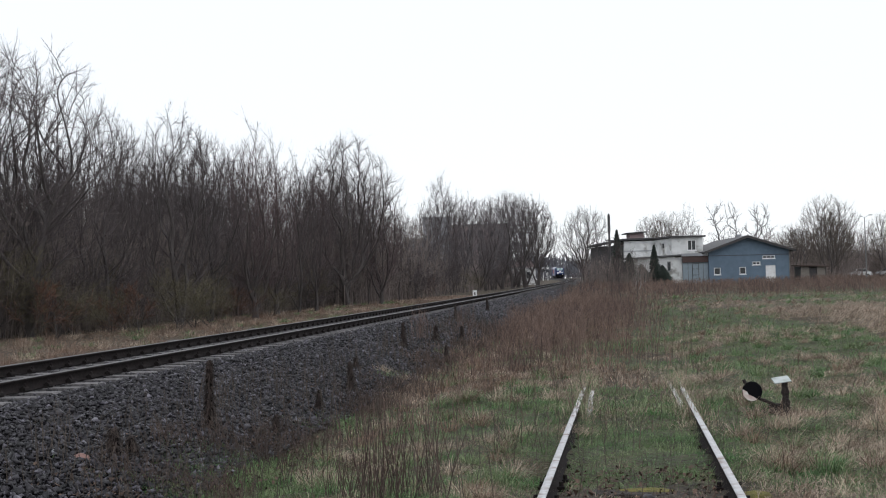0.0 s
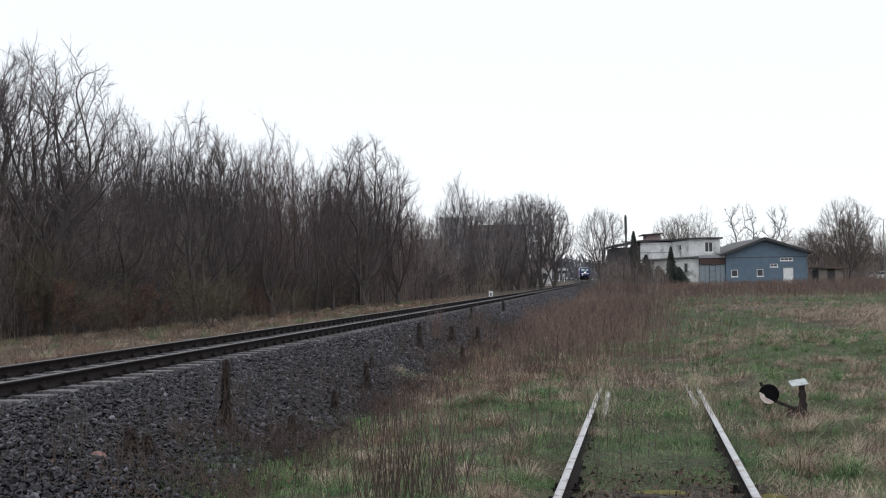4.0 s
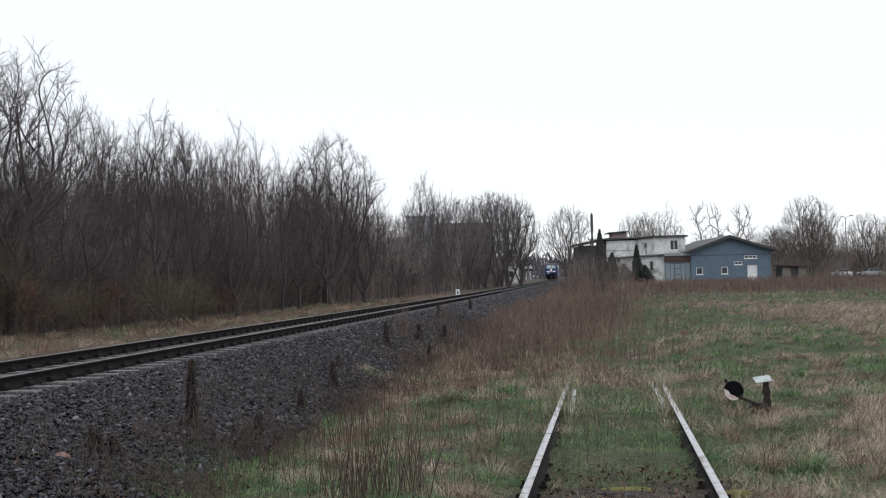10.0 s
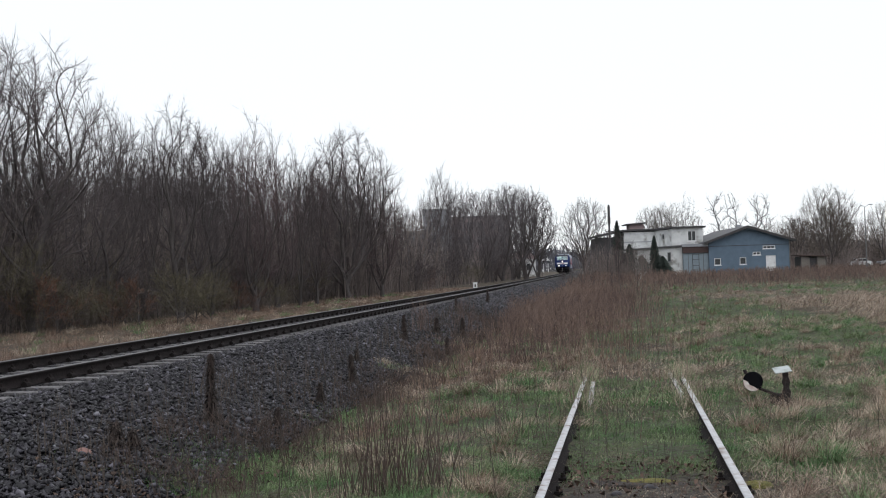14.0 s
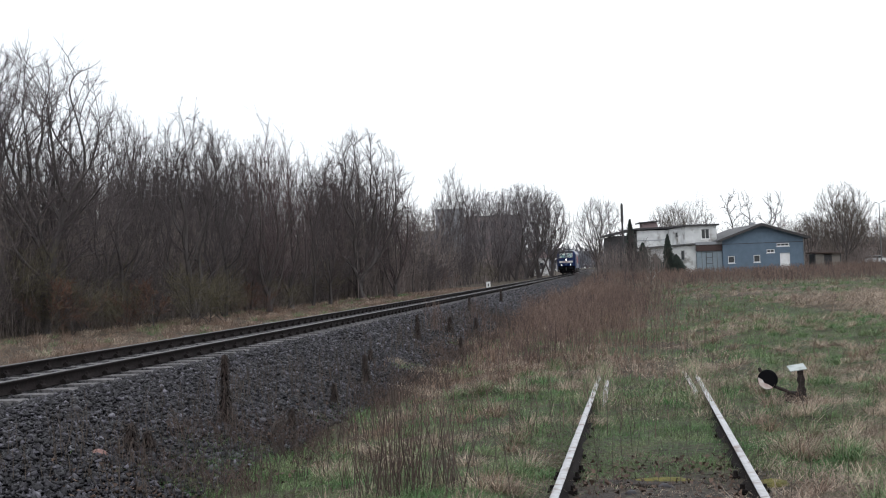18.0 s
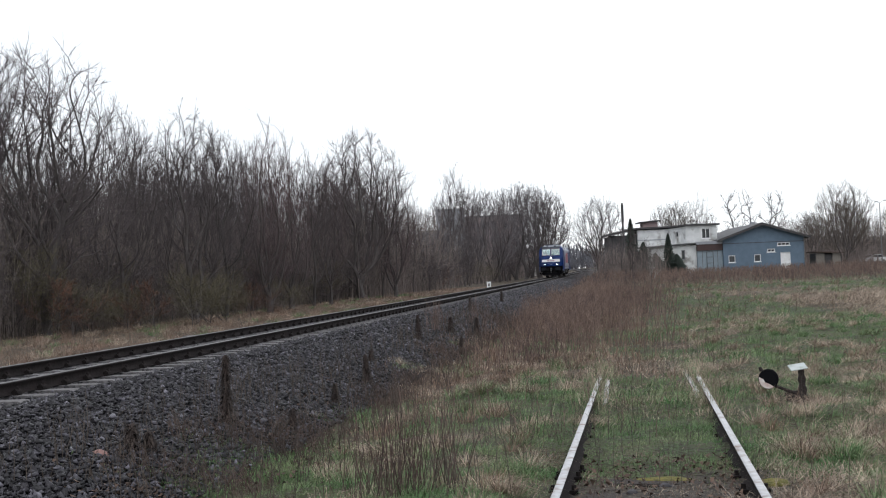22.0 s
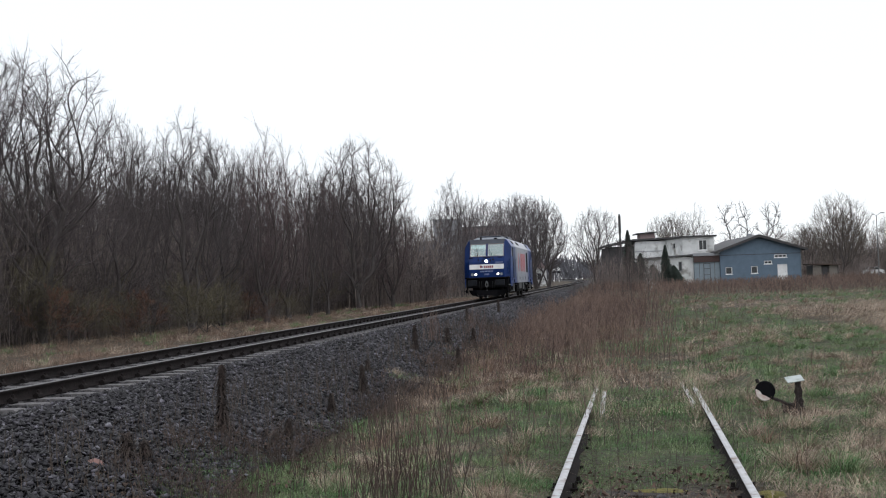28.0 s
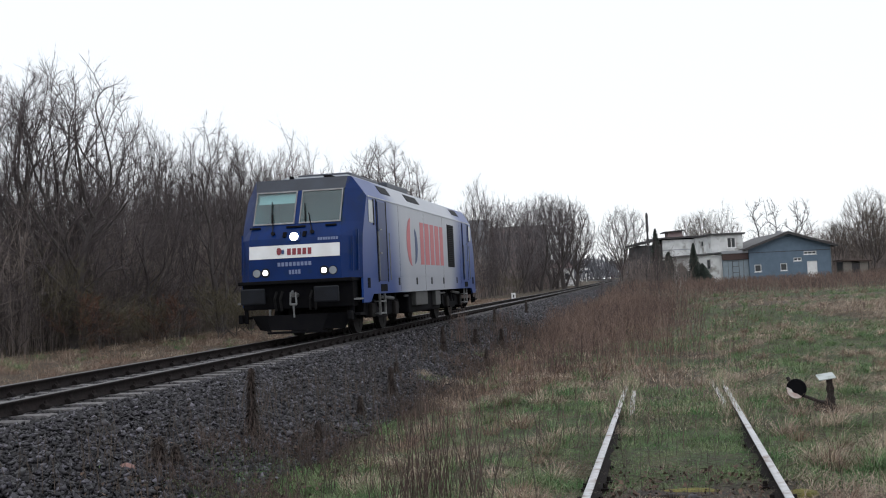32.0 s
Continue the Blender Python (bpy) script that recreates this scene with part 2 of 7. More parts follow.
STONE = stone_material()
STRAW = material("dry_grass", (0.52, 0.425, 0.33), (0.20, 0.150, 0.117), 0.9, scale=2.2, detail=3, island=0.45)
GRASS = material("green_grass", (0.084, 0.190, 0.064), (0.205, 0.25, 0.130), 0.85, scale=1.7, detail=4, island=0.45)
WEED = material("dry_weed_stalks", (0.230, 0.160, 0.130), (0.100, 0.069, 0.062), 0.9, scale=0.35, island=0.5)
RUST_GRASS = material("reddish_dry_grass", (0.275, 0.188, 0.138), (0.165, 0.114, 0.090), 0.9, scale=0.6, island=0.5)
SHOOT = material("dark_shoots", (0.085, 0.054, 0.046), (0.046, 0.032, 0.029), 0.85, scale=3, obj=0.35)
WEED_GREY = material("grey_weed_stalks", (0.105, 0.084, 0.070), (0.065, 0.052, 0.046), 0.9, scale=0.5, island=0.35)
DEAD_WEED = material("dead_weeds", (0.115, 0.080, 0.066), (0.052, 0.036, 0.032), 0.9, scale=0.7, island=0.45)
OLIVE = material("olive_twigs", (0.135, 0.118, 0.072), (0.088, 0.076, 0.050), 0.9, scale=1.5, obj=0.15)
RUSSET = material("russet_leaves", (0.150, 0.078, 0.052), (0.085, 0.046, 0.035), 0.9, scale=2, obj=0.2)
FIR = material("fir_needles", (0.040, 0.056, 0.044), (0.028, 0.038, 0.032), 0.9, scale=4, island=0.3)
DARK_LEAF = material("dead_leaves", (0.040, 0.027, 0.023), (0.024, 0.018, 0.016), 0.9, scale=2, island=0.4)
BLACK = material("black_underframe", (0.004, 0.004, 0.006), (0.006, 0.006, 0.007), 0.85, scale=5, spec=0.1)
GREY_MET = material("grey_metal", (0.25, 0.26, 0.27), (0.18, 0.18, 0.18), 0.5, 0.6, scale=7)
DARK_GREY = material("dark_grey_paint", (0.011, 0.013, 0.018), (0.008, 0.009, 0.012), 0.7, scale=4, spec=0.2)


# ---- ground: one sheet to the horizon, with the railway's bank in it ----
def ground_sheet():
    u = np.concatenate([-np.geomspace(1500, 18, 26), np.arange(-17, -6, 0.9), np.arange(-6, 26, 0.28), np.geomspace(26.5, 1500, 34)])
    y = np.concatenate([np.arange(-60, 4, 4), np.arange(4, 50, 0.3), np.geomspace(50.5, 420, 110), np.geomspace(440, 3200, 16)])
    U, Y = np.meshgrid(u, y)
    X = line_x(np.minimum(Y, 420)) + U
    Z = ground_z(X, np.minimum(Y, 420))
    near = np.exp(-((Y - 15) / 30) ** 2)
    Z = Z + near * rng.normal(0, 0.012, Z.shape)
    nu = len(u)
    i = np.arange((len(y) - 1) * nu).reshape(-1, nu)[:, :-1].ravel()
    faces = np.stack([i, i + 1, i + nu + 1, i + nu], 1)
    verts = np.stack([X, Y, Z], -1).reshape(-1, 3)
    me = mesh_from("ground", verts, faces, True)
    # how much gravel, and how green, at each vertex
    wob = 0.35 * np.sin(0.9 * Y) * np.sin(0.37 * Y + 1) + 0.25 * np.sin(2.3 * Y + U)
    gravel = ramp(-np.abs(U - 0.55) + 3.15 + wob * 0.8, -0.25, 0.45)
    soil = ramp(-np.abs(X - side_x(Y)), -1.25, -0.75) * (1 - ramp(Y, 9.0, 10.6))
    me.attributes.new("soil", "FLOAT", "POINT").data.foreach_set("value", soil.ravel().astype(np.float32))
    lush = ramp(patch(X, Y), -0.25, 0.45) * ramp(U, 3.5, 5)
    me.attributes.new("lush", "FLOAT", "POINT").data.foreach_set("value", lush.ravel().astype(np.float32))
    me.attributes.new("gravel", "FLOAT", "POINT").data.foreach_set("value", gravel.ravel().astype(np.float32))
    return me


def ground_material():
    m = bpy.data.materials.new("earth_grass_and_gravel")
    m.use_nodes = True
    n, l = m.node_tree.nodes, m.node_tree.links
    bs = n["Principled BSDF"]
    bs.inputs["Roughness"].default_value = 0.95
    geo = n.new("ShaderNodeNewGeometry")

    def noise_at(scale, lo, hi, detail=7):
        t = n.new("ShaderNodeTexNoise")
        t.inputs["Scale"].default_value, t.inputs["Detail"].default_value = scale, detail
        l.new(geo.outputs["Position"], t.inputs["Vector"])
        r = n.new("ShaderNodeMapRange")
        r.inputs[1].default_value, r.inputs[2].default_value = lo, hi
        l.new(t.outputs[0], r.inputs[0])
        return r.outputs[0], t.outputs[0]

    def mix(f, a, b):
        x = n.new("ShaderNodeMix")
        x.data_type = "RGBA"
        for i, v in ((0, f), (6, a), (7, b)):
            if isinstance(v, tuple):
                x.inputs[i].default_value = (*v, 1)
            else:
                l.new(v, x.inputs[i])
        return x.outputs[2]

    f1, _ = noise_at(0.22, 0.42, 0.58)
    f2, raw = noise_at(2.2, 0.4, 0.62)
    f3, _ = noise_at(14, 0.40, 0.60)
    green = mix(f2, (0.035, 0.055, 0.015), (0.060, 0.068, 0.026))
    brown = mix(f2, (0.085, 0.058, 0.036), (0.055, 0.04, 0.027))
    lu = n.new("ShaderNodeAttribute")
    lu.attribute_name = "lush"
    grass = mix(lu.outputs["Fac"], brown, mix(f1, green, (0.045, 0.075, 0.024)))
    grass = mix(f3, grass, mix(f2, (0.030, 0.025, 0.018), (0.075, 0.06, 0.035)))
    vo = n.new("ShaderNodeTexVoronoi")
    vo.inputs["Scale"].default_value = 17
    l.new(geo.outputs["Position"], vo.inputs["Vector"])
    # gravel darkens towards each cell's edge: the gaps' shade is painted in
    stones = mix(vo.outputs["Distance"], (0.030, 0.028, 0.031), (0.010, 0.009, 0.010))
    at = n.new("ShaderNodeAttribute")
    at.attribute_name = "gravel"
    so = n.new("ShaderNodeAttribute")
    so.attribute_name = "soil"
    dirt = mix(f2, (0.045, 0.037, 0.031), (0.075, 0.062, 0.048))
    grass = mix(so.outputs["Fac"], grass, mix(f3, dirt, (0.03, 0.026, 0.023)))
    l.new(mix(at.outputs["Fac"], grass, stones), bs.inputs["Base Color"])
    bp = n.new("ShaderNodeBump")
    bp.inputs["Strength"].default_value, bp.inputs["Distance"].default_value = 0.7, 0.05
    l.new(vo.outputs["Distance"], bp.inputs["Height"])
    l.new(bp.outputs[0], bs.inputs["Normal"])
    return m


ground = tagged(put("ground", ground_sheet(), ground_material()), "rough grassland with a gravel railway bank", "ground", kind="structure")


# ---- the main line ----
RAIL_OUTLINE = [(-0.062, 0.0), (0.062, 0.0), (0.062, 0.012), (0.012, 0.03), (0.009, 0.115), (0.034, 0.127), (0.034, 0.150), (0.027, 0.158),
                (-0.027, 0.158), (-0.034, 0.150), (-0.034, 0.127), (-0.009, 0.115), (-0.012, 0.03), (-0.062, 0.012)]


def swept_rail(name, xs, ys, zs, outline, top, side, parent, label=""):
    """A rail drawn along a line; its head takes the worn material."""
    p = np.stack([xs, ys, zs], 1)
    d = np.gradient(p, axis=0)
    d /= np.linalg.norm(d, axis=1, keepdims=True)
    r = np.stack([d[:, 1], -d[:, 0], 0 * d[:, 0]], 1)
    r /= np.linalg.norm(r, axis=1, keepdims=True)
    o = np.array(outline)
    verts = (p[:, None] + r[:, None] * o[None, :, :1] + np.array([0, 0, 1.0]) * o[None, :, 1:]).reshape(-1, 3)
    n = len(o)
    i, k = np.meshgrid(np.arange(n), np.arange(len(p) - 1))
    j = (i + 1) % n
    faces = np.stack([i + k * n, j + k * n, j + (k + 1) * n, i + (k + 1) * n], -1).reshape(-1, 4)
    me = mesh_from(name, verts, faces)
    me.materials.append(side)
    me.materials.append(top)
    mat = np.where(np.isin(i, (6, 7, 8)), 1, 0).ravel().astype(np.int32)
    me.polygons.foreach_set("material_index", mat)
    return put(name, me, None, parent, label)


SLOPE = math.hypot(1, 0.1245)
main_line = thing("railway_track", "single railway track with rusty rails on grey gravel ballast", "railway track", kind="structure")
ty = np.concatenate([np.arange(-12, 120, 2.0), np.arange(120, 470, 5.0)])
for side in (-1, 1):
    swept_rail("rail", line_x(ty) + side * 0.752 * SLOPE, ty, line_z(ty) - 0.158, RAIL_OUTLINE, STEEL_TOP, RAIL_RUST, main_line, "steel rail with a worn bright head")


def sleeper_mesh():
    bm = bmesh.new()
    # concrete: thicker under the rails, sunk in the middle
    prof = [(-1.3, -0.2), (1.3, -0.2), (1.3, -0.03), (1.25, 0.0), (0.42, 0.0), (0.3, -0.04), (-0.3, -0.04), (-0.42, 0.0), (-1.25, 0.0), (-1.3, -0.03)]
    prism(bm, prof, "y", -0.12, 0.12)
    return bm


def clip_mesh():
    bm = bmesh.new()
    box(bm, -0.11, 0.11, -0.075, 0.075, 0.0, 0.018)
    for s in (-1, 1):
        prism(bm, [(s * 0.05, 0.018), (s * 0.125, 0.018), (s * 0.115, 0.05), (s * 0.085, 0.075), (s * 0.04, 0.045)], "y", -0.06, 0.06)
        rod(bm, (s * 0.088, 0, 0.05), (s * 0.088, 0, 0.105), 0.022, 0.018, 6)
    return bm


def sleepers():
    bm = sleeper_mesh()
    me = bpy.data.meshes.new("sleeper")
    bm.to_mesh(me)
    bm.free()
    me.materials.append(CONCRETE)
    bm = clip_mesh()
    cl = bpy.data.meshes.new("rail_fastening")
    bm.to_mesh(cl)
    bm.free()
    cl.materials.append(RAIL_RUST)
    ang = -math.degrees(math.atan(0.1245))
    y = 8.0
    for k in range(270):
        ob = put("sleeper", me, None, main_line, at=pose(line_x(y), y, line_z(y) - 0.166, 0, 0, ang + random.uniform(-0.6, 0.6)))
        if k < 150:
            for s in (-1, 1):
                put("rail_fastening", cl, None, ob, at=pose(s * 0.752, 0, 0.002))
        y += 0.6 / SLOPE
    # the far ones, joined
    v0 = np.array([v.co for v in me.vertices])
    f0 = [tuple(p.vertices) for p in me.polygons]
    quads = np.array([f for f in f0 if len(f) == 4])
    ys = np.arange(y, 330, 0.6)
    c, s = math.cos(radians(ang)), math.sin(radians(ang))
    rot = v0 @ np.array([[c, s, 0], [-s, c, 0], [0, 0, 1]])
    off = np.stack([line_x(ys), ys, line_z(ys) - 0.166], 1)
    verts = (rot[None] + off[:, None]).reshape(-1, 3)
    faces = (quads[None] + (np.arange(len(ys)) * len(v0))[:, None, None]).reshape(-1, 4)
    tagged(put("far_sleepers", mesh_from("far_sleepers", verts, faces), CONCRETE, main_line), kind="stuff")


def stones(count, y0, y1, size, u0, u1, lift, between=False):
    """Loose stones scattered over the bank: irregular eight-sided lumps."""
    y = rng.uniform(y0, y1, count)
    u = rng.uniform(u0, u1, count)
    x = line_x(y) + u
    keep = (x > -0.5 * y) | (u < 1.6)
    if between:
        keep &= np.abs(((y + 0.1245 * u - 8.0) * SLOPE / 0.6) % 1 - 0.5) < 0.23
    x, y, u = x[keep], y[keep], u[keep]
    z = ground_z(x, y) + lift * rng.uniform(-0.3, 1.0, len(x))
    n = len(x)
    base = np.array([[1, 0, 0], [-1, 0, 0], [0, 1, 0], [0, -1, 0], [0, 0, 1], [0, 0, -1]], float)
    v = base[None] + rng.normal(0, 0.42, (n, 6, 3))
    a = rng.uniform(0, 6.28, n)
    ca, sa = np.cos(a), np.sin(a)
    v = v * (size * rng.uniform(0.45, 1.15, (n, 1, 1))) * np.stack([rng.uniform(0.7, 1.3, n), rng.uniform(0.6, 1.1, n), rng.uniform(0.5, 0.9, n)], 1)[:, None]
    v = np.stack([v[..., 0] * ca[:, None] - v[..., 1] * sa[:, None], v[..., 0] * sa[:, None] + v[..., 1] * ca[:, None], v[..., 2]], -1)
    v += np.stack([x, y, z], 1)[:, None]
    f = np.array([[0, 2, 4], [2, 1, 4], [1, 3, 4], [3, 0, 4], [2, 0, 5], [1, 2, 5], [3, 1, 5], [0, 3, 5]])
    return v.reshape(-1, 3), (f[None] + (np.arange(n) * 6)[:, None, None]).reshape(-1, 3)


def ballast():
    v, f = joined([stones(50000, 8, 24, 0.033, 1.33, 4.3, 0.07), stones(7000, 8, 18, 0.048, 1.36, 4.1, 0.06), stones(24000, 22, 55, 0.048, 1.27, 4.4, 0.05), stones(13000, 50, 130, 0.085, 1.25, 4.2, 0.03),
                   stones(9000, 10, 40, 0.04, -2.9, -1.27, 0.02), stones(15000, 12, 60, 0.045, -0.68, 0.68, 0.05),
                   stones(14000, 8, 60, 0.030, 0.83, 1.42, 0.065, True)])
    # keep the tops of sleepers and rails clear by leaving stones off the rail lines
    tagged(put("ballast_stones", mesh_from("ballast_stones", v, f), STONE), "loose grey crushed stone ballast on the bank", "ballast", kind="stuff")


# ---- the old siding ----
def siding():
    track = thing("old_siding", "disused siding with worn rails sunk in grass", "railway track", kind="structure")
    lean = math.hypot(1, 0.145)
    for s in (-1, 1):
        y = np.linspace(-14, 18.2 if s < 0 else 19.2, 24)
        swept_rail("rail", side_x(y) + s * 0.752 * lean, y, 0 * y - 0.158, RAIL_OUTLINE, OLD_RAIL, RAIL_RUST, track, "weathered rail with a pale worn head")
    # switch blades beside the running rails
    for s, y0, y1, off0, off1 in ((-1, 15.0, 17.8, 0.17, 0.13), (1, 15.2, 19, -0.105, -0.15)):
        y = np.linspace(y0, y1, 8)
        o = np.linspace(off0, off1, 8)
        swept_rail("switch_blade", side_x(y) + (s * 0.752) * lean + o, y, 0 * y - 0.19 - 0.12 * np.exp(-(y - y0) / 0.3), RAIL_OUTLINE, OLD_RAIL, RAIL_RUST, track, "narrow weathered switch blade")
    ang = -math.degrees(math.atan(0.145))
    bm = boxm(-1.25, 1.25, -0.13, 0.13, -0.16, 0.0, 0.02)
    me = bpy.data.meshes.new("timber_sleeper")
    bm.to_mesh(me)
    bm.free()
    me.materials.append(OLD_WOOD)
    bm = bmesh.new()
    for s in (-1, 1):
        box(bm, -0.10, 0.10, -0.07, 0.07, 0, 0.02)
        rod(bm, (s * 0.085, 0.0, 0.01), (s * 0.085, 0.0, 0.085), 0.024, 0.02, 6)
        box(bm, min(s * 0.05, s * 0.12), max(s * 0.05, s * 0.12), -0.045, 0.045, 0.018, 0.045)
    cl = bpy.data.meshes.new("rail_chair")
    bm.to_mesh(cl)
    bm.free()
    cl.materials.append(RAIL_RUST)
    y = 5.3 - 30 * 0.64
    while y < 17:
        sl = put("sleeper", me, None, track, "rotten timber sleeper", at=pose(side_x(y), y, -0.162 - 0.06 * float(ramp(y, 9.6, 10.6)), 0, 0, ang + random.uniform(-1, 1)))
        for s in (-1, 1):
            put("rail_chair", cl, None, sl, at=pose(s * 0.752, 0, 0.0))
        y += 0.64


siding()


# ---- bare trees ----
def ribbons(segs, r):
    """The finest twigs: slim tapered blades, each turned its own way."""
    segs = np.asarray(segs, float)
    a, b = segs[:, 0:3], segs[:, 3:6]
    d = b - a
    d /= np.linalg.norm(d, axis=1, keepdims=True) + 1e-9
    q = np.cross(d, r.normal(0, 1, a.shape))
    q /= np.linalg.norm(q, axis=1, keepdims=True) + 1e-9
    lo, hi = q * segs[:, 6:7], q * segs[:, 7:8]
    v = np.stack([a - lo, a + lo, b + hi, b - hi], 1).reshape(-1, 3)
    return v, np.arange(len(v)).reshape(-1, 4)


def grow(seed, height, girth, limbs, spread, up, plan, clear=0.25, wob=0.12, thin=0.008):
    """A bare tree grown level by level. plan: children of each branch, by level. Returns tubes for wood and for twigs."""
    r = np.random.default_rng(seed)
    start, way = np.zeros((1, 3)), np.array([[0.03, 0.02, 1.0]])
    length, rad = np.array([height * 0.86]), np.array([girth])
    wood, twig = [], []
    for level in range(len(plan) + 1):
        K = (9, 6, 4, 2, 2, 1)[level]
        if level == len(plan):
            K = 1
        n = len(start)
        nodes, dirs, rads = [start], [], [rad]
        p, d = start, way
        for k in range(K):
            d = d + r.normal(0, wob * (0.5, 1, 0.9, 0.6, 0.4, 0.4)[level], (n, 3)) + np.array([0, 0, up * (0.05, 0.22, 0.16, 0.10, 0.08, 0)[level]])
            d /= np.linalg.norm(d, axis=1, keepdims=True)
            p = p + d * (length / K)[:, None]
            nodes.append(p)
            dirs.append(d)
            rads.append(np.maximum(thin * 0.5, rad * (1 - 0.82 * (k + 1) / K)))
        nodes, dirs, rads = np.stack(nodes, 1), np.stack(dirs, 1), np.stack(rads, 1)
        seg = np.concatenate([nodes[:, :-1], nodes[:, 1:], rads[:, :-1, None], rads[:, 1:, None]], -1).reshape(-1, 8)
        if level < 2:
            wood.append(tubes(seg, 6 if level == 0 else 4))
        else:
            twig.append(tubes(seg, 3) if level == 2 else ribbons(seg, r))
        if level == len(plan):
            break
        m = plan[level]
        low = clear if level == 0 else 0.18
        t = low + (1 - low) * (np.arange(m)[None] + r.uniform(0, 1, (n, m))) / m
        t = np.minimum(t, 0.985)
        k = np.minimum((t * K).astype(int), K - 1)
        fr = t * K - k
        i = np.arange(n)[:, None]
        start2 = nodes[i, k] * (1 - fr[..., None]) + nodes[i, k + 1] * fr[..., None]
        pd = dirs[i, k]
        side = r.normal(0, 1, (n, m, 3))
        side -= pd * (side * pd).sum(-1, keepdims=True)
        side /= np.linalg.norm(side, axis=-1, keepdims=True) + 1e-6
        a = (spread if level == 0 else (0.62 if level == 1 else 0.74)) * r.uniform(0.6, 1.3, (n, m, 1))
        way2 = pd * np.cos(a) + side * np.sin(a)
        ratio = (0.56, 0.46, 0.46, 0.42, 0.5)[level]
        len2 = length[:, None] * ratio * (1.25 - 0.85 * t) * r.uniform(0.7, 1.2, (n, m))
        if level == 0:
            len2 *= limbs
        rad2 = np.maximum(thin, (rads[i, k] * (1 - fr) + rads[i, k + 1] * fr) * (0.52 if level == 0 else 0.55))
        if level:
            rad2 = np.minimum(rad2, thin * (8, 4, 1.6, 1, 1)[level])
        start, way, length, rad = start2.reshape(-1, 3), way2.reshape(-1, 3), len2.ravel(), rad2.ravel()
    return wood, twig


def colony(seed, height, width, clear, low, count, step, up=0.04, wob=0.02, direct=0.32, bend=0.35, fall=1.0, stems=1, twigs=2, length=0.5, smooth=14, thin=0.006, ragged=0.25, fill=0.30, pipe=1.95):
    """A bare tree whose branches grow towards points scattered in its crown. low: where up the crown it is widest;
    direct: how straight the ways from the foot are. Returns tubes for the limbs and for the fine wood."""
    r = np.random.default_rng(seed)
    ph = r.uniform(0, 6.283, 6)
    way = r.normal(0, 1, (count, 3)) + np.array([0, 0, 0.25])
    way /= np.linalg.norm(way, axis=1, keepdims=True)
    ang = np.arctan2(way[:, 1], way[:, 0])
    lobes = 1 + ragged * (np.sin(2 * ang + ph[0] + 3 * way[:, 2]) * 0.5 + np.sin(3 * ang + ph[1] - 4 * way[:, 2]) * 0.5 + np.sin(5 * ang + 7 * way[:, 2] + ph[2]) * 0.35)
    rise = height * (1 - clear)
    out = (r.uniform(0, 1, count) ** fill * lobes)[:, None]
    goal = way * out * np.stack([np.full(count, width), np.full(count, width), np.where(way[:, 2] > 0, rise * (1 - low), rise * low)], 1) + np.array([0, 0, height * clear + rise * low])
    gap = np.sin(goal[:, 0] * 2.1 + ph[4]) * np.sin(goal[:, 1] * 2.3 + ph[5]) * np.sin(goal[:, 2] * 1.9 + ph[3])
    goal = goal[gap < 0.55]
    # the stem or stems below the crown
    room = 40000
    P, D, far, parent = np.zeros((room, 3)), np.tile([0.0, 0.0, 1.0], (room, 1)), np.zeros(room), np.full(room, -1)
    total = 1
    for k in range(stems):
        q, last = P[0], 0
        way = np.array([*r.normal(0, 0.05 if stems == 1 else 0.32, 2), 1.0])
        for z in np.arange(step, max(clear * height, 2 * step), step):
            way = way + np.array([*r.normal(0, 0.05, 2), 0.04])
            way /= np.linalg.norm(way)
            q = q + way * step
            P[total], D[total], far[total], parent[total] = q, way, far[last] + step, last
            last = total
            total += 1
    # each point joins the branch that leads to it most directly
    goal = goal[np.argsort(np.linalg.norm(goal - np.array([0, 0, clear * height * 0.8]), axis=1) * r.uniform(0.9, 1.1, len(goal)))]
    for p in goal:
        d = p - P[:total]
        L = np.linalg.norm(d, axis=1) + 1e-6
        turn = 1 - (d * D[:total]).sum(1) / L
        cost = L * (1 + bend * turn) + direct * far[:total] + fall * np.maximum(0, -d[:, 2]) + 0.3 * step / L
        j = int(cost.argmin())
        L = L[j]
        if L < 0.4 * step:
            continue
        k = max(1, int(round(L / step)))
        c = P[j] + D[j] * 0.33 * L + np.array([0, 0, up * L]) + r.normal(0, wob * L, 3)
        f = (np.arange(1, k + 1) / k)[:, None]
        pts = (1 - f) ** 2 * P[j] + 2 * f * (1 - f) * c + f ** 2 * p
        pts[:-1] += r.normal(0, 0.035 * step, (k - 1, 3))
        if total + k >= room:
            break
        prev = np.concatenate([P[j:j + 1], pts[:-1]])
        way = pts - prev
        size = np.linalg.norm(way, axis=1)
        P[total:total + k], D[total:total + k] = pts, way / (size[:, None] + 1e-9)
        far[total:total + k] = far[j] + np.cumsum(size)
        parent[total] = j
        parent[total + 1:total + k] = np.arange(total, total + k - 1)
        total += k
    P, parent = P[:total], parent[:total]
    area = np.zeros(total)
    kids = np.zeros(total, int)
    for i in range(total - 1, 0, -1):
        if not kids[i]:
            area[i] = thin ** pipe
        area[parent[i]] += area[i]
        kids[parent[i]] += 1
    girth = area ** (1 / pipe)
    # each branch straightens towards its main child
    order = np.argsort(area[1:], kind="stable") + 1
    heir = np.full(total, -1)
    heir[parent[order]] = order
    inside = np.where((heir > 0) & (parent >= 0))[0]
    for k in range(smooth):
        P[inside] += 0.5 * ((P[parent[inside]] + P[heir[inside]]) / 2 - P[inside])
    i = np.arange(1, total)
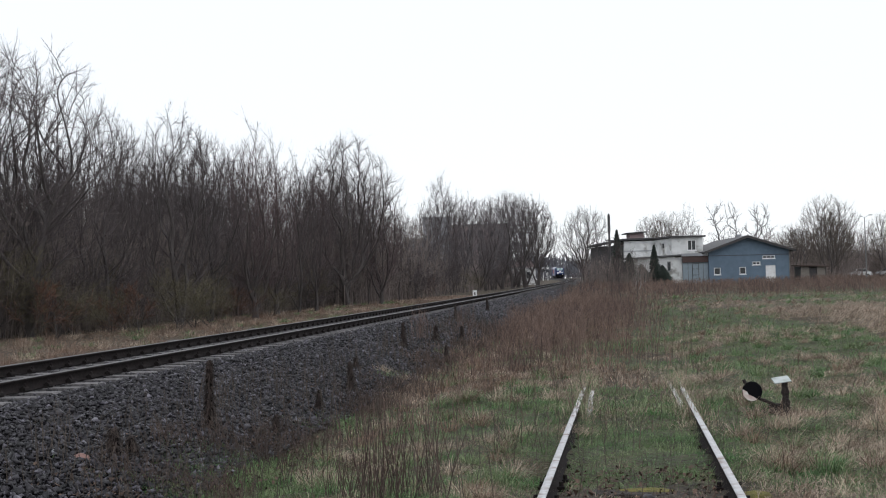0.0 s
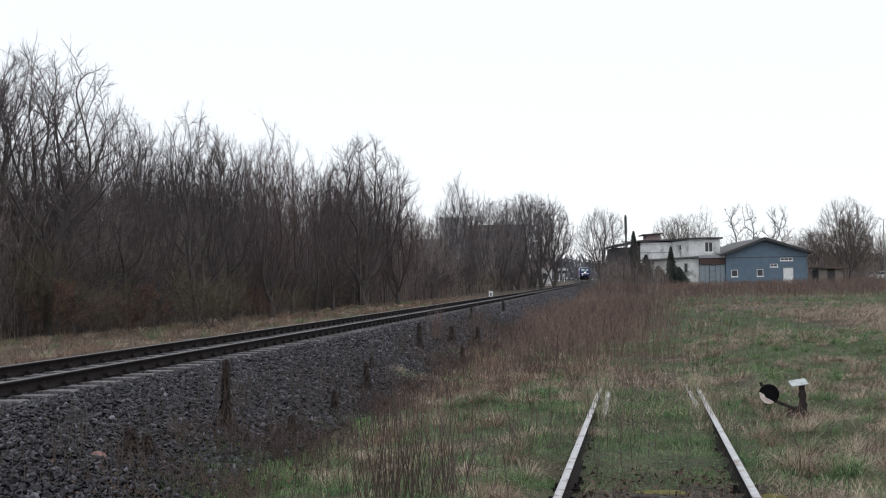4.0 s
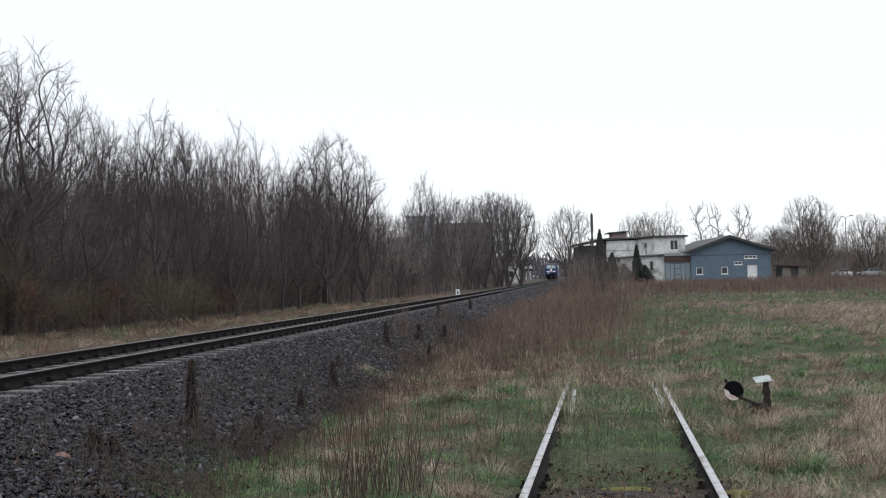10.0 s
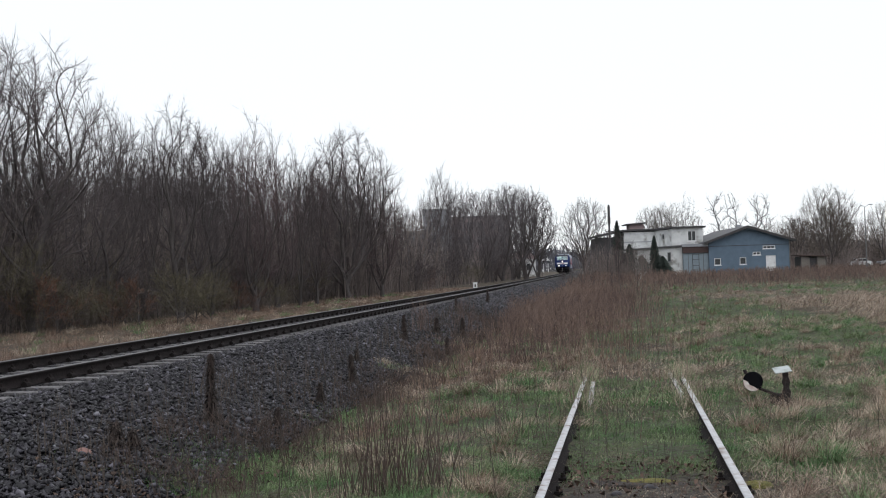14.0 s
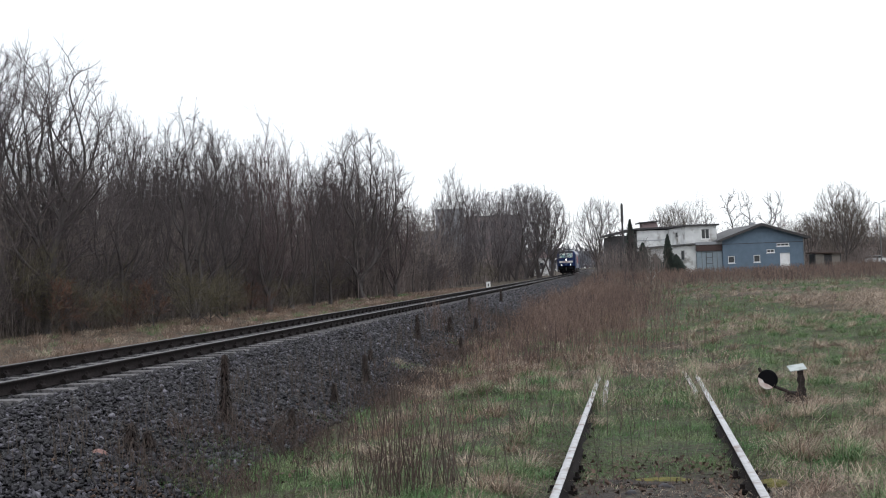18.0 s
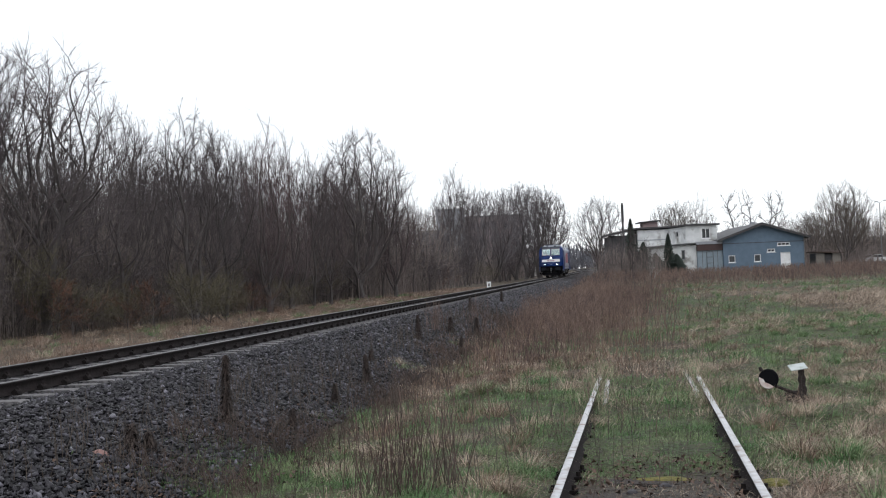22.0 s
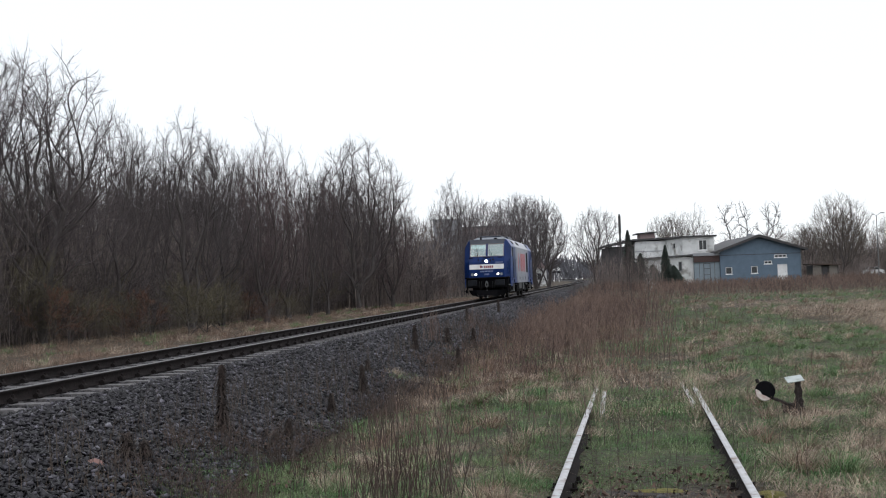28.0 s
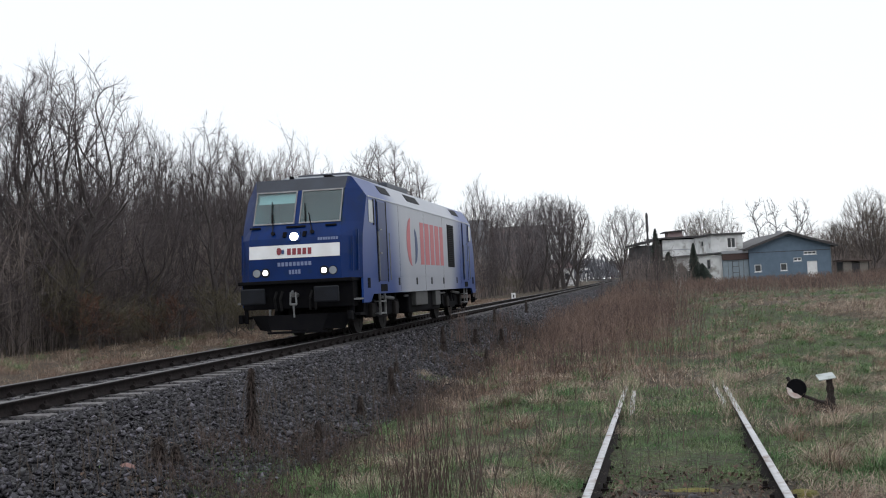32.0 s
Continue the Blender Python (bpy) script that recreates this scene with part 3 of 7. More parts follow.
    a, b = P[parent[i]], P[i]
    r0 = np.minimum(girth[parent[i]], 1.25 * girth[i] + 0.2 * thin)
    foot = np.exp(-a[:, 2] / (0.05 * height))
    seg = np.concatenate([a, b, (r0 * (1 + 0.5 * foot))[:, None], girth[i][:, None]], 1)
    thick = girth[i] > 4 * thin
    wood = [tubes(seg[thick], 6)]
    twig = [tubes(seg[~thick], 3)]
    # fine twigs on the outer wood
    out = np.where(girth[i] < 4.2 * thin)[0]
    base = np.repeat(out, twigs)
    m = len(base)
    d = b[base] - a[base]
    d /= np.linalg.norm(d, axis=1, keepdims=True)
    f = r.uniform(0, 1, (m, 1))
    start = a[base] * (1 - f) + b[base] * f
    way = d + r.normal(0, 0.36, (m, 3)) + np.array([0, 0, 0.15])
    way /= np.linalg.norm(way, axis=1, keepdims=True)
    L = length * r.uniform(0.4, 1.25, (m, 1))
    mid = start + way * L * 0.5
    way2 = way + r.normal(0, 0.10, (m, 3)) + np.array([0, 0, 0.10])
    end = mid + way2 * L * 0.5
    q = np.full((m, 1), thin)
    fine = [np.concatenate([start, mid, 0.75 * q, 0.6 * q], 1), np.concatenate([mid, end, 0.6 * q, 0.35 * q], 1)]
    w = way + r.normal(0, 0.45, (m, 3))
    fine.append(np.concatenate([mid, mid + w * L * 0.4, 0.5 * q, 0.3 * q], 1))
    twig.append(ribbons(np.concatenate(fine), r))
    return wood, twig


def tree_meshes(name, *args, maker=None, bark=None, leaves=None, **kw):
    wood, twig = (maker or grow)(*args, **kw)
    a = mesh_from(name + "_trunk", *joined(wood), smooth=True)
    b = mesh_from(name + "_crown", *joined(twig))
    a.materials.append(bark or BARK)
    b.materials.append(leaves or TWIG)
    return a, b


def grown(name, *args, **kw):
    return tree_meshes(name, *args, maker=colony, **kw)


# height, width, clear stem, widest, crown points, step
TREES = {
    "broad": grown("broad", 3, 10, 2.9, 0.20, 0.42, 1500, 0.2, stems=3, thin=0.0062, length=0.45, ragged=0.10),
    "wide": grown("wide", 11, 10, 2.6, 0.15, 0.42, 1300, 0.2, stems=2, thin=0.0062, length=0.45, ragged=0.12),
    "fork": grown("fork", 21, 10, 2.2, 0.10, 0.5, 1000, 0.2, stems=4, thin=0.0064, length=0.5, ragged=0.18),
    "oval": grown("oval", 27, 11, 2.6, 0.14, 0.45, 1300, 0.22, stems=2, thin=0.0075, length=0.55, ragged=0.14),
    "tall": grown("tall", 5, 10, 1.4, 0.2, 0.45, 300, 0.26, thin=0.007, length=0.55, pipe=2.25),
    "fine": grown("fine", 8, 10, 1.7, 0.10, 0.4, 900, 0.22, stems=2, leaves=TWIG_RED, thin=0.0062, length=0.6, direct=0.45),
    "inner": grown("inner", 9, 8, 1.8, 0.1, 0.5, 260, 0.26, stems=2, thin=0.007, length=0.6, pipe=2.3),
    "far": grown("far", 91, 11, 2.0, 0.15, 0.45, 420, 0.28, thin=0.009, length=0.65, leaves=TWIG_HAZED, direct=0.4),
    "far_dome": grown("far_dome", 93, 11, 3.0, 0.16, 0.45, 1100, 0.28, stems=3, thin=0.0082, length=0.65, leaves=TWIG_HAZED, ragged=0.12),
    "round": grown("round", 31, 10, 3.3, 0.2, 0.42, 1400, 0.25, stems=3, thin=0.0082, length=0.5, ragged=0.06),
    "pale": grown("pale", 41, 10, 2.4, 0.15, 0.45, 360, 0.28, thin=0.010, length=0.65, leaves=TWIG_PALE, stems=2),
    "fan": grown("fan", 77, 10, 3.9, 0.05, 0.5, 1100, 0.25, stems=6, thin=0.0085, length=0.7, leaves=TWIG_PALE, direct=0.5, ragged=0.12),
    "gnarled": grown("gnarled", 54, 10, 2.6, 0.3, 0.55, 60, 0.35, stems=2, thin=0.024, length=0.8, wob=0.16, leaves=TWIG_HAZED, pipe=2.0, direct=0.3, smooth=2),
    "bush": tree_meshes("bush", 61, 3.2, 0.03, 1.7, 0.95, 0.5, (16, 9, 8), clear=0.01, wob=0.18, leaves=TWIG, thin=0.006),
    "red_bush": tree_meshes("red_bush", 63, 3.0, 0.03, 1.7, 0.95, 0.5, (16, 9, 8), clear=0.01, wob=0.18, leaves=RUSSET, thin=0.009),
    "pale_bush": tree_meshes("pale_bush", 64, 3.0, 0.03, 1.8, 1.0, 0.45, (22, 10, 9), clear=0.01, wob=0.12, leaves=OLIVE, thin=0.006),
    "sapling": tree_meshes("sapling", 71, 6, 0.045, 0.7, 0.5, 0.6, (16, 6, 5), clear=0.15, wob=0.12, thin=0.006, leaves=TWIG_RED),
}
TREE_TOP = {k: max(float(np.max([v.co.z for v in m.vertices])) for m in pair) for k, pair in TREES.items()}


def tree(kind, x, y, height, turn, label, category="tree", group="", name="bare_tree", squash=1.0, sink=0.05):
    trunk, crown = TREES[kind]
    s = height / (TREE_TOP[kind] * 0.98)
    ob = thing(name, label, category, group)
    ob.matrix_world = pose(x, y, float(ground_z(x, y)) - sink, 0, 0, turn) @ Matrix.Diagonal((s * squash, s * squash, s, 1))
    put("trunk", trunk, None, ob)
    put("crown", crown, None, ob)
    return ob


def at_ray(px, dist):
    """A place in plan, seen from the camera's spot: tangent of the bearing to the right, and how far out."""
    return px * dist, dist


# the wood beside the line: leading trees of its edge, bearing (tangent), distance, kind, height
EDGE = [(-0.384, 36, "broad", 9.8, 1.12), (-0.418, 37, "wide", 9.5, 1.05), (-0.315, 41, "wide", 8.4, 0.85), (-0.249, 44, "fork", 9.0, 1.0), (-0.285, 47, "fork", 8.6, 0.8),
        (-0.222, 49, "wide", 8.4, 0.8), (-0.182, 52, "fine", 9.8, 1.05), (-0.163, 56, "fine", 9.3, 1.0), (-0.198, 55, "fork", 8.6, 0.75), (-0.143, 61, "fork", 8.7, 0.7), (-0.128, 64, "fine", 8.6, 0.9),
        (-0.099, 73, "oval", 11.3, 1.22), (-0.070, 76, "fine", 10.4, 1.0), (-0.112, 79, "oval", 10.2, 0.85), (-0.45, 36, "fork", 9.6, 1.0)]

# how high the wood's crowns stand, as tangents of bearing and of height over the eye
CROWN_LINE = ((-0.60, -0.44, -0.34, -0.285, -0.20, -0.13, -0.072, -0.045, -0.03), (0.150, 0.145, 0.15, 0.148, 0.136, 0.118, 0.094, 0.062, 0.050))


def crown_height(b, y, low, high, r):
    return 1.62 + y * float(np.interp(b, *CROWN_LINE)) * r.uniform(low, high)


def brushwood(n, y0, y1, o0, o1, h0, h1, seed, rad=0.014):
    """Thin stems with their twigs, standing close."""
    r = np.random.default_rng(seed)
    y = r.uniform(y0, y1, n)
    x = line_x(y) - r.uniform(o0, o1, n)
    ok = x > -0.56 * y - 2
    return brush_at(x[ok], y[ok], h0, h1, r, rad)


def brush_at(x, y, h0, h1, r, rad):
    n = len(x)
    z = ground_z(x, y)
    h = r.uniform(h0, h1, n)
    p = np.stack([x, y, z - 0.05], 1)
    d = np.concatenate([r.normal(0, 0.13, (n, 2)), np.ones((n, 1))], 1)
    mid = p + d * (h * 0.5)[:, None]
    top = mid + (d + np.concatenate([r.normal(0, 0.2, (n, 2)), np.zeros((n, 1))], 1)) * (h * 0.5)[:, None]
    q = np.full((n, 1), rad) * (0.6 + 0.8 * r.random((n, 1)))
    out = [tubes(np.concatenate([np.concatenate([p, mid, q, 0.7 * q], 1), np.concatenate([mid, top, 0.7 * q, 0.25 * q], 1)]), 3)]
    tw = []
    for k in range(9):
        t = r.uniform(0.12, 0.97, n)[:, None]
        st = np.where(t < 0.5, p + (mid - p) * t * 2, mid + (top - mid) * (t * 2 - 1))
        w = np.concatenate([r.normal(0, 0.75, (n, 2)), r.uniform(0.05, 1.0, (n, 1))], 1)
        tw.append(np.concatenate([st, st + w * (h * r.uniform(0.08, 0.26, n))[:, None], 0.45 * q, 0.15 * q], 1))
    out.append(ribbons(np.concatenate(tw), r))
    return joined(out)


def wood():
    r = random.Random(4)
    for b, d, kind, h, q in EDGE:
        x, y = at_ray(b, d)
        tree(kind, x, y, h, r.uniform(0, 360), "tall bare deciduous tree with dark branches at the wood's edge", group="trees at the wood's edge", squash=q)
    for k in range(125):
        y = r.uniform(38, 92)
        off = 11.5 + 22 * r.random() ** 1.4
        x = float(line_x(y)) - off
        h = min(10.5, crown_height(x / y, y, 0.55, 1.0, r))
        if x < -0.56 * y - 2:
            continue
        tree(r.choice(["tall", "inner", "inner"]), x, y, h, r.uniform(0, 360), "bare slender tree inside the dark brown wood", group="trees of the wood", squash=r.uniform(0.8, 1.05))
    for k in range(16):
        y = r.uniform(76, 98)
        x = float(line_x(y)) - r.uniform(8, 14)
        tree(r.choice(["tall", "inner"]), x, y, crown_height(x / y, y, 0.7, 1.0, r), r.uniform(0, 360), "bare slender tree inside the dark brown wood", group="trees of the wood")
    for k in range(105):
        y = r.uniform(26, 86)
        x = float(line_x(y)) - r.uniform(9.3, 12.5)
        if x < -0.5 * y:
            continue
        tree(r.choice(["bush", "bush", "bush", "bush", "pale_bush"]), x, y, r.uniform(1.6, 3.6), r.uniform(0, 360), "leafless brown shrub at the edge of the wood", "shrub", "shrubs along the wood", "bare_shrub", sink=0.1)
    for b, y, h, kind in ((-0.285, 37.5, 1.9, "red_bush"), (-0.252, 39, 2.3, "pale_bush"), (-0.236, 40, 2.2, "pale_bush"), (-0.222, 41.5, 1.7, "pale_bush"), (-0.385, 34.5, 2.0, "red_bush"), (-0.36, 35, 2.2, "pale_bush"), (-0.31, 37, 1.7, "pale_bush"), (-0.17, 52, 1.8, "pale_bush"), (-0.2, 46, 1.6, "red_bush"), (-0.02, 104, 2.2, "red_bush"), (0.01, 118, 2.6, "pale_bush")):
        tree(kind, b * y, y, h, r.uniform(0, 360), "dense brown shrub with dry twigs before the wood", "shrub", "shrubs along the wood", "bare_shrub", squash=1.2, sink=0.1)
    v, f = joined([brushwood(9000, 26, 92, 10.2, 20, 1.4, 5.2, 3, 0.010), brushwood(6500, 30, 104, 18, 46, 3.0, 7.0, 4, 0.020), brushwood(1500, 72, 112, 8, 19, 3.0, 7.6, 6, 0.022), brushwood(2600, 86, 230, 7.5, 26, 1.8, 5.2, 5, 0.03)])
    tagged(put("brushwood", mesh_from("brushwood", v, f), BRUSH), "dense dark brown leafless brushwood filling the wood", "brushwood", kind="stuff")


wood()


# ---- the locomotive: x ahead, y to its left, z up from the rail tops ----
def livery():
    """Blue ends that fade into silver-grey along the sides."""
    m = bpy.data.materials.new("blue_to_silver_paint")
    m.use_nodes = True
    n, l = m.node_tree.nodes, m.node_tree.links
    bs = n["Principled BSDF"]
    bs.inputs["Roughness"].default_value, bs.inputs["Metallic"].default_value = 0.33, 0.0
    bs.inputs["Specular IOR Level"].default_value = 0.18
    co = n.new("ShaderNodeTexCoord")
    sp = n.new("ShaderNodeSeparateXYZ")
    l.new(co.outputs["Object"], sp.inputs[0])

    def math_(op, a, b=None):
        x = n.new("ShaderNodeMath")
        x.operation = op
        for i, v in ((0, a), (1, b)):
            if v is None:
                continue
            if isinstance(v, (int, float)):
                x.inputs[i].default_value = v
            else:
                l.new(v, x.inputs[i])
        return x.outputs[0]

    ax = math_("ABSOLUTE", math_("ADD", sp.outputs[0], -0.15))
    ax = math_("ADD", ax, math_("MULTIPLY", sp.outputs[2], -0.35))
    no = n.new("ShaderNodeTexNoise")
    no.inputs["Scale"].default_value, no.inputs["Detail"].default_value = 1.3, 8
    l.new(co.outputs["Object"], no.inputs["Vector"])
    r = n.new("ShaderNodeMapRange")
    r.interpolation_type = "SMOOTHSTEP"
    r.inputs[1].default_value, r.inputs[2].default_value = 2.6, 5.0
    l.new(ax, r.inputs[0])

    def mix(f, a, b):
        x = n.new("ShaderNodeMix")
        x.data_type = "RGBA"
        for i, v in ((0, f), (6, a), (7, b)):
            if isinstance(v, tuple):
                x.inputs[i].default_value = (*v, 1)
            else:
                l.new(v, x.inputs[i])
        return x.outputs[2]
    silver = mix(no.outputs[0], (0.40, 0.42, 0.47), (0.33, 0.35, 0.40))
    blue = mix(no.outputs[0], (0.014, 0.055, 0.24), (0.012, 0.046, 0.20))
    l.new(mix(r.outputs[0], silver, blue), bs.inputs["Base Color"])
    return m


LIVERY = livery()
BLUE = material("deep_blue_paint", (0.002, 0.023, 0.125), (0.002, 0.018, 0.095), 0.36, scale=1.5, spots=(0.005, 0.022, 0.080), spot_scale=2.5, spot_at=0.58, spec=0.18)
ROOF_SILVER = material("silver_roof_paint", (0.52, 0.55, 0.61), (0.43, 0.46, 0.51), 0.4, scale=1.2)
ROOF_DARK = material("dark_roof_paint", (0.035, 0.045, 0.065), (0.028, 0.034, 0.05), 0.5, scale=2)
WHITE = material("white_paint", (0.78, 0.79, 0.80), (0.70, 0.70, 0.70), 0.45, scale=3)
LOGO_RED = material("red_lettering", (0.50, 0.13, 0.145), (0.46, 0.12, 0.135), 0.5, scale=3)
LOGO_DARKRED = material("dark_red_lettering", (0.22, 0.02, 0.035), (0.18, 0.02, 0.03), 0.5, scale=3)
LOGO_BLUE = material("navy_lettering", (0.02, 0.05, 0.16), (0.02, 0.04, 0.12), 0.5, scale=3)
PALE_BLUE = material("pale_blue_lettering", (0.18, 0.22, 0.36), (0.15, 0.19, 0.32), 0.5, scale=3)
RUBBER = material("black_rubber", (0.008, 0.008, 0.009), (0.012, 0.012, 0.012), 0.8, scale=9, spec=0.2)
LAMP = material("lit_headlight", (1.0, 0.96, 0.86), (1.0, 0.96, 0.86), 0.3, scale=1, emit=6.0)
LAMP_OFF = material("unlit_lamp_lens", (0.24, 0.27, 0.30), (0.20, 0.22, 0.25), 0.15, scale=3)
CAB_WALL = material("cab_lining", (0.36, 0.47, 0.50), (0.31, 0.41, 0.44), 0.8, scale=2)
BLIND = material("sun_blind", (0.62, 0.68, 0.66), (0.55, 0.6, 0.58), 0.7, scale=4)
WHEEL_STEEL = material("wheel_steel", (0.018, 0.016, 0.016), (0.011, 0.010, 0.010), 0.8, 0.0, scale=6, spec=0.2)
TANK_GREY = material("grey_tank_paint", (0.065, 0.068, 0.07), (0.045, 0.045, 0.046), 0.6, scale=3, spots=(0.05, 0.045, 0.04), spot_scale=2)


def glass_material():
    m = bpy.data.materials.new("window_glass")
    m.use_nodes = True
    n, l = m.node_tree.nodes, m.node_tree.links
    n.remove(n["Principled BSDF"])
    tr, gl, mx = n.new("ShaderNodeBsdfTransparent"), n.new("ShaderNodeBsdfGlossy"), n.new("ShaderNodeMixShader")
    tr.inputs[0].default_value = (0.72, 0.88, 0.90, 1)
    gl.inputs["Roughness"].default_value = 0.03
    mx.inputs[0].default_value = 0.09
    l.new(tr.outputs[0], mx.inputs[1])
    l.new(gl.outputs[0], mx.inputs[2])
    l.new(mx.outputs[0], n["Material Output"].inputs[0])
    return m


GLASS = glass_material()

# level, front x, front half width, side x, side half width
LEVELS = [(1.38, 8.93, 1.12, 8.40, 1.49), (1.95, 8.93, 1.11, 8.36, 1.49), (2.36, 8.86, 1.10, 8.28, 1.49), (2.70, 8.64, 1.09, 8.12, 1.49),
          (3.335, 8.32, 1.09, 7.76, 1.49), (3.51, 8.235, 1.10, 7.82, 1.385), (3.81, 8.085, 1.14, 7.93, 1.19)]


def loco_body(loco):
    bm = bmesh.new()
    rings = []
    for z, xf, wf, xs, ws in LEVELS:
        pts = [(xf, -wf), (xf, wf), (xs, ws), (-xs, ws), (-xf, wf), (-xf, -wf), (-xs, -ws), (xs, -ws)]
        rings.append([bm.verts.new((x, y, z)) for x, y in pts])
    # kinds of faces by place round the ring: 0 front, 1 chamfer, 2 side, 3 chamfer, 4 back, 5, 6 side, 7
    for i in range(len(rings) - 1):
        for k in range(8):
            if k in (0, 4) and i in (3, 4):
                continue                      # windscreen openings
            f = bm.faces.new((rings[i][k], rings[i][(k + 1) % 8], rings[i + 1][(k + 1) % 8], rings[i + 1][k]))
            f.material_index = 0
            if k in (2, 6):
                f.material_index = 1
            elif i == 5:
                f.material_index = 2 if k in (0, 4) else 0
    # floor of the body
    bm.faces.new(rings[0][::-1])
    bm.faces.new(rings[-1]).material_index = 2
    bmesh.ops.recalc_face_normals(bm, faces=bm.faces[:])
    ob = part("body", bm, None, loco)
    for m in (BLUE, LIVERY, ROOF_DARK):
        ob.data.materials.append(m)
    ob.data.update()
    # side walls reach lower than the nose, with a deep skirt at each cab
    for s in (-1, 1):
        y0, y1 = sorted((s * 1.44, s * 1.49))
        bm = prismm([(8.40, 1.40), (8.42, 0.78), (7.75, 0.78), (7.45, 0.97), (-7.45, 0.97), (-7.75, 0.78), (-8.42, 0.78), (-8.40, 1.40)], "y", y0, y1)
        part("side_skirt", bm, LIVERY, loco, "lower body side fading from blue to silver")
        # thin ledge between side and roof slope
        part("roof_ledge", boxm(-7.7, 7.7, min(s * 1.47, s * 1.505), max(s * 1.47, s * 1.505), 3.325, 3.35), ROOF_SILVER, loco, "narrow pale rain ledge")
    # raised roof along the middle and its equipment
    bm = prismm([(-1.16, 3.80), (1.16, 3.80), (0.80, 3.97), (-0.80, 3.97)], "x", -7.0, 6.9)
    part("roof_deck", bm, ROOF_SILVER, loco, "silver raised roof deck")
    part("roof_hood", boxm(3.2, 6.2, -0.7, 0.7, 3.96, 4.10, 0.05), ROOF_DARK, loco, "dark roof hood")
    part("roof_hood", boxm(-0.4, 2.4, -0.75, 0.75, 3.96, 4.16, 0.05), ROOF_DARK, loco, "dark roof hood")
    part("roof_fan", rodm((-3.0, 0, 3.96), (-3.0, 0, 4.08), 0.62, 0.6, 20), ROOF_DARK, loco)
    part("roof_fan", rodm((-5.0, 0, 3.96), (-5.0, 0, 4.08), 0.62, 0.6, 20), ROOF_DARK, loco)
    part("aerial", rodm((7.3, -0.5, 3.80), (7.3, -0.5, 3.96), 0.07, 0.06, 10), BLACK, loco)
    part("horn", boxm(7.05, 7.45, 0.35, 0.55, 3.81, 3.93, 0.02), BLACK, loco)
    # hatch windows in the roof slope
    for s in (-1, 1):
        for x0, x1 in ((4.7, 5.8), (0.9, 2.6), (-6.0, -4.7)):
            bm = bmesh.new()
            def slope(x, t, out):
                return (x, s * (1.475 - 0.29 * t + out * 0.85), 3.36 + 0.44 * t + out * 0.5)
            lo = [bm.verts.new(slope(*p, 0.002)) for p in ((x0, 0.4), (x1, 0.4), (x1 + 0.05, 0.86), (x0 + 0.05, 0.86))]
            hi = [bm.verts.new(slope(*p, 0.02)) for p in ((x0, 0.4), (x1, 0.4), (x1 + 0.05, 0.86), (x0 + 0.05, 0.86))]
            for i in range(4):
                bm.faces.new((lo[i], lo[(i + 1) % 4], hi[(i + 1) % 4], hi[i]))
            bm.faces.new(hi)
            bmesh.ops.recalc_face_normals(bm, faces=bm.faces[:])
            part("roof_vent", bm, DARK_GREY, loco, "dark vent in the roof slope")


def nose_x(z):
    return float(np.interp(z, [l[0] for l in LEVELS], [l[1] for l in LEVELS]))


def on_nose(e, y0, y1, z0, z1, thick=0.012, lift=0.0):
    """A thin plate that lies on the nose between two heights. e: 1 for the leading end, -1 for the other."""
    bm = bmesh.new()
    out = []
    for off in (lift, lift + thick):
        out.append([bm.verts.new((e * (nose_x(z) + off), e * y, z + off * 0.25)) for y, z in ((y0, z0), (y1, z0), (y1, z1), (y0, z1))])
    lo, hi = out
    for i in range(4):
        bm.faces.new((lo[i], lo[(i + 1) % 4], hi[(i + 1) % 4], hi[i]))
    bm.faces.new(hi)
    bm.faces.new(lo[::-1])
    bmesh.ops.recalc_face_normals(bm, faces=bm.faces[:])
    return bm


def bars(rows, y0, y1, z0, z1, seed):
    """Splits a strip of writing that cannot be shown into plain bars."""
    r = random.Random(seed)
    w = (y1 - y0) / rows
    return [(y0 + w * (i + 0.1), y0 + w * (i + 0.82), z0, z1) for i in range(rows)]


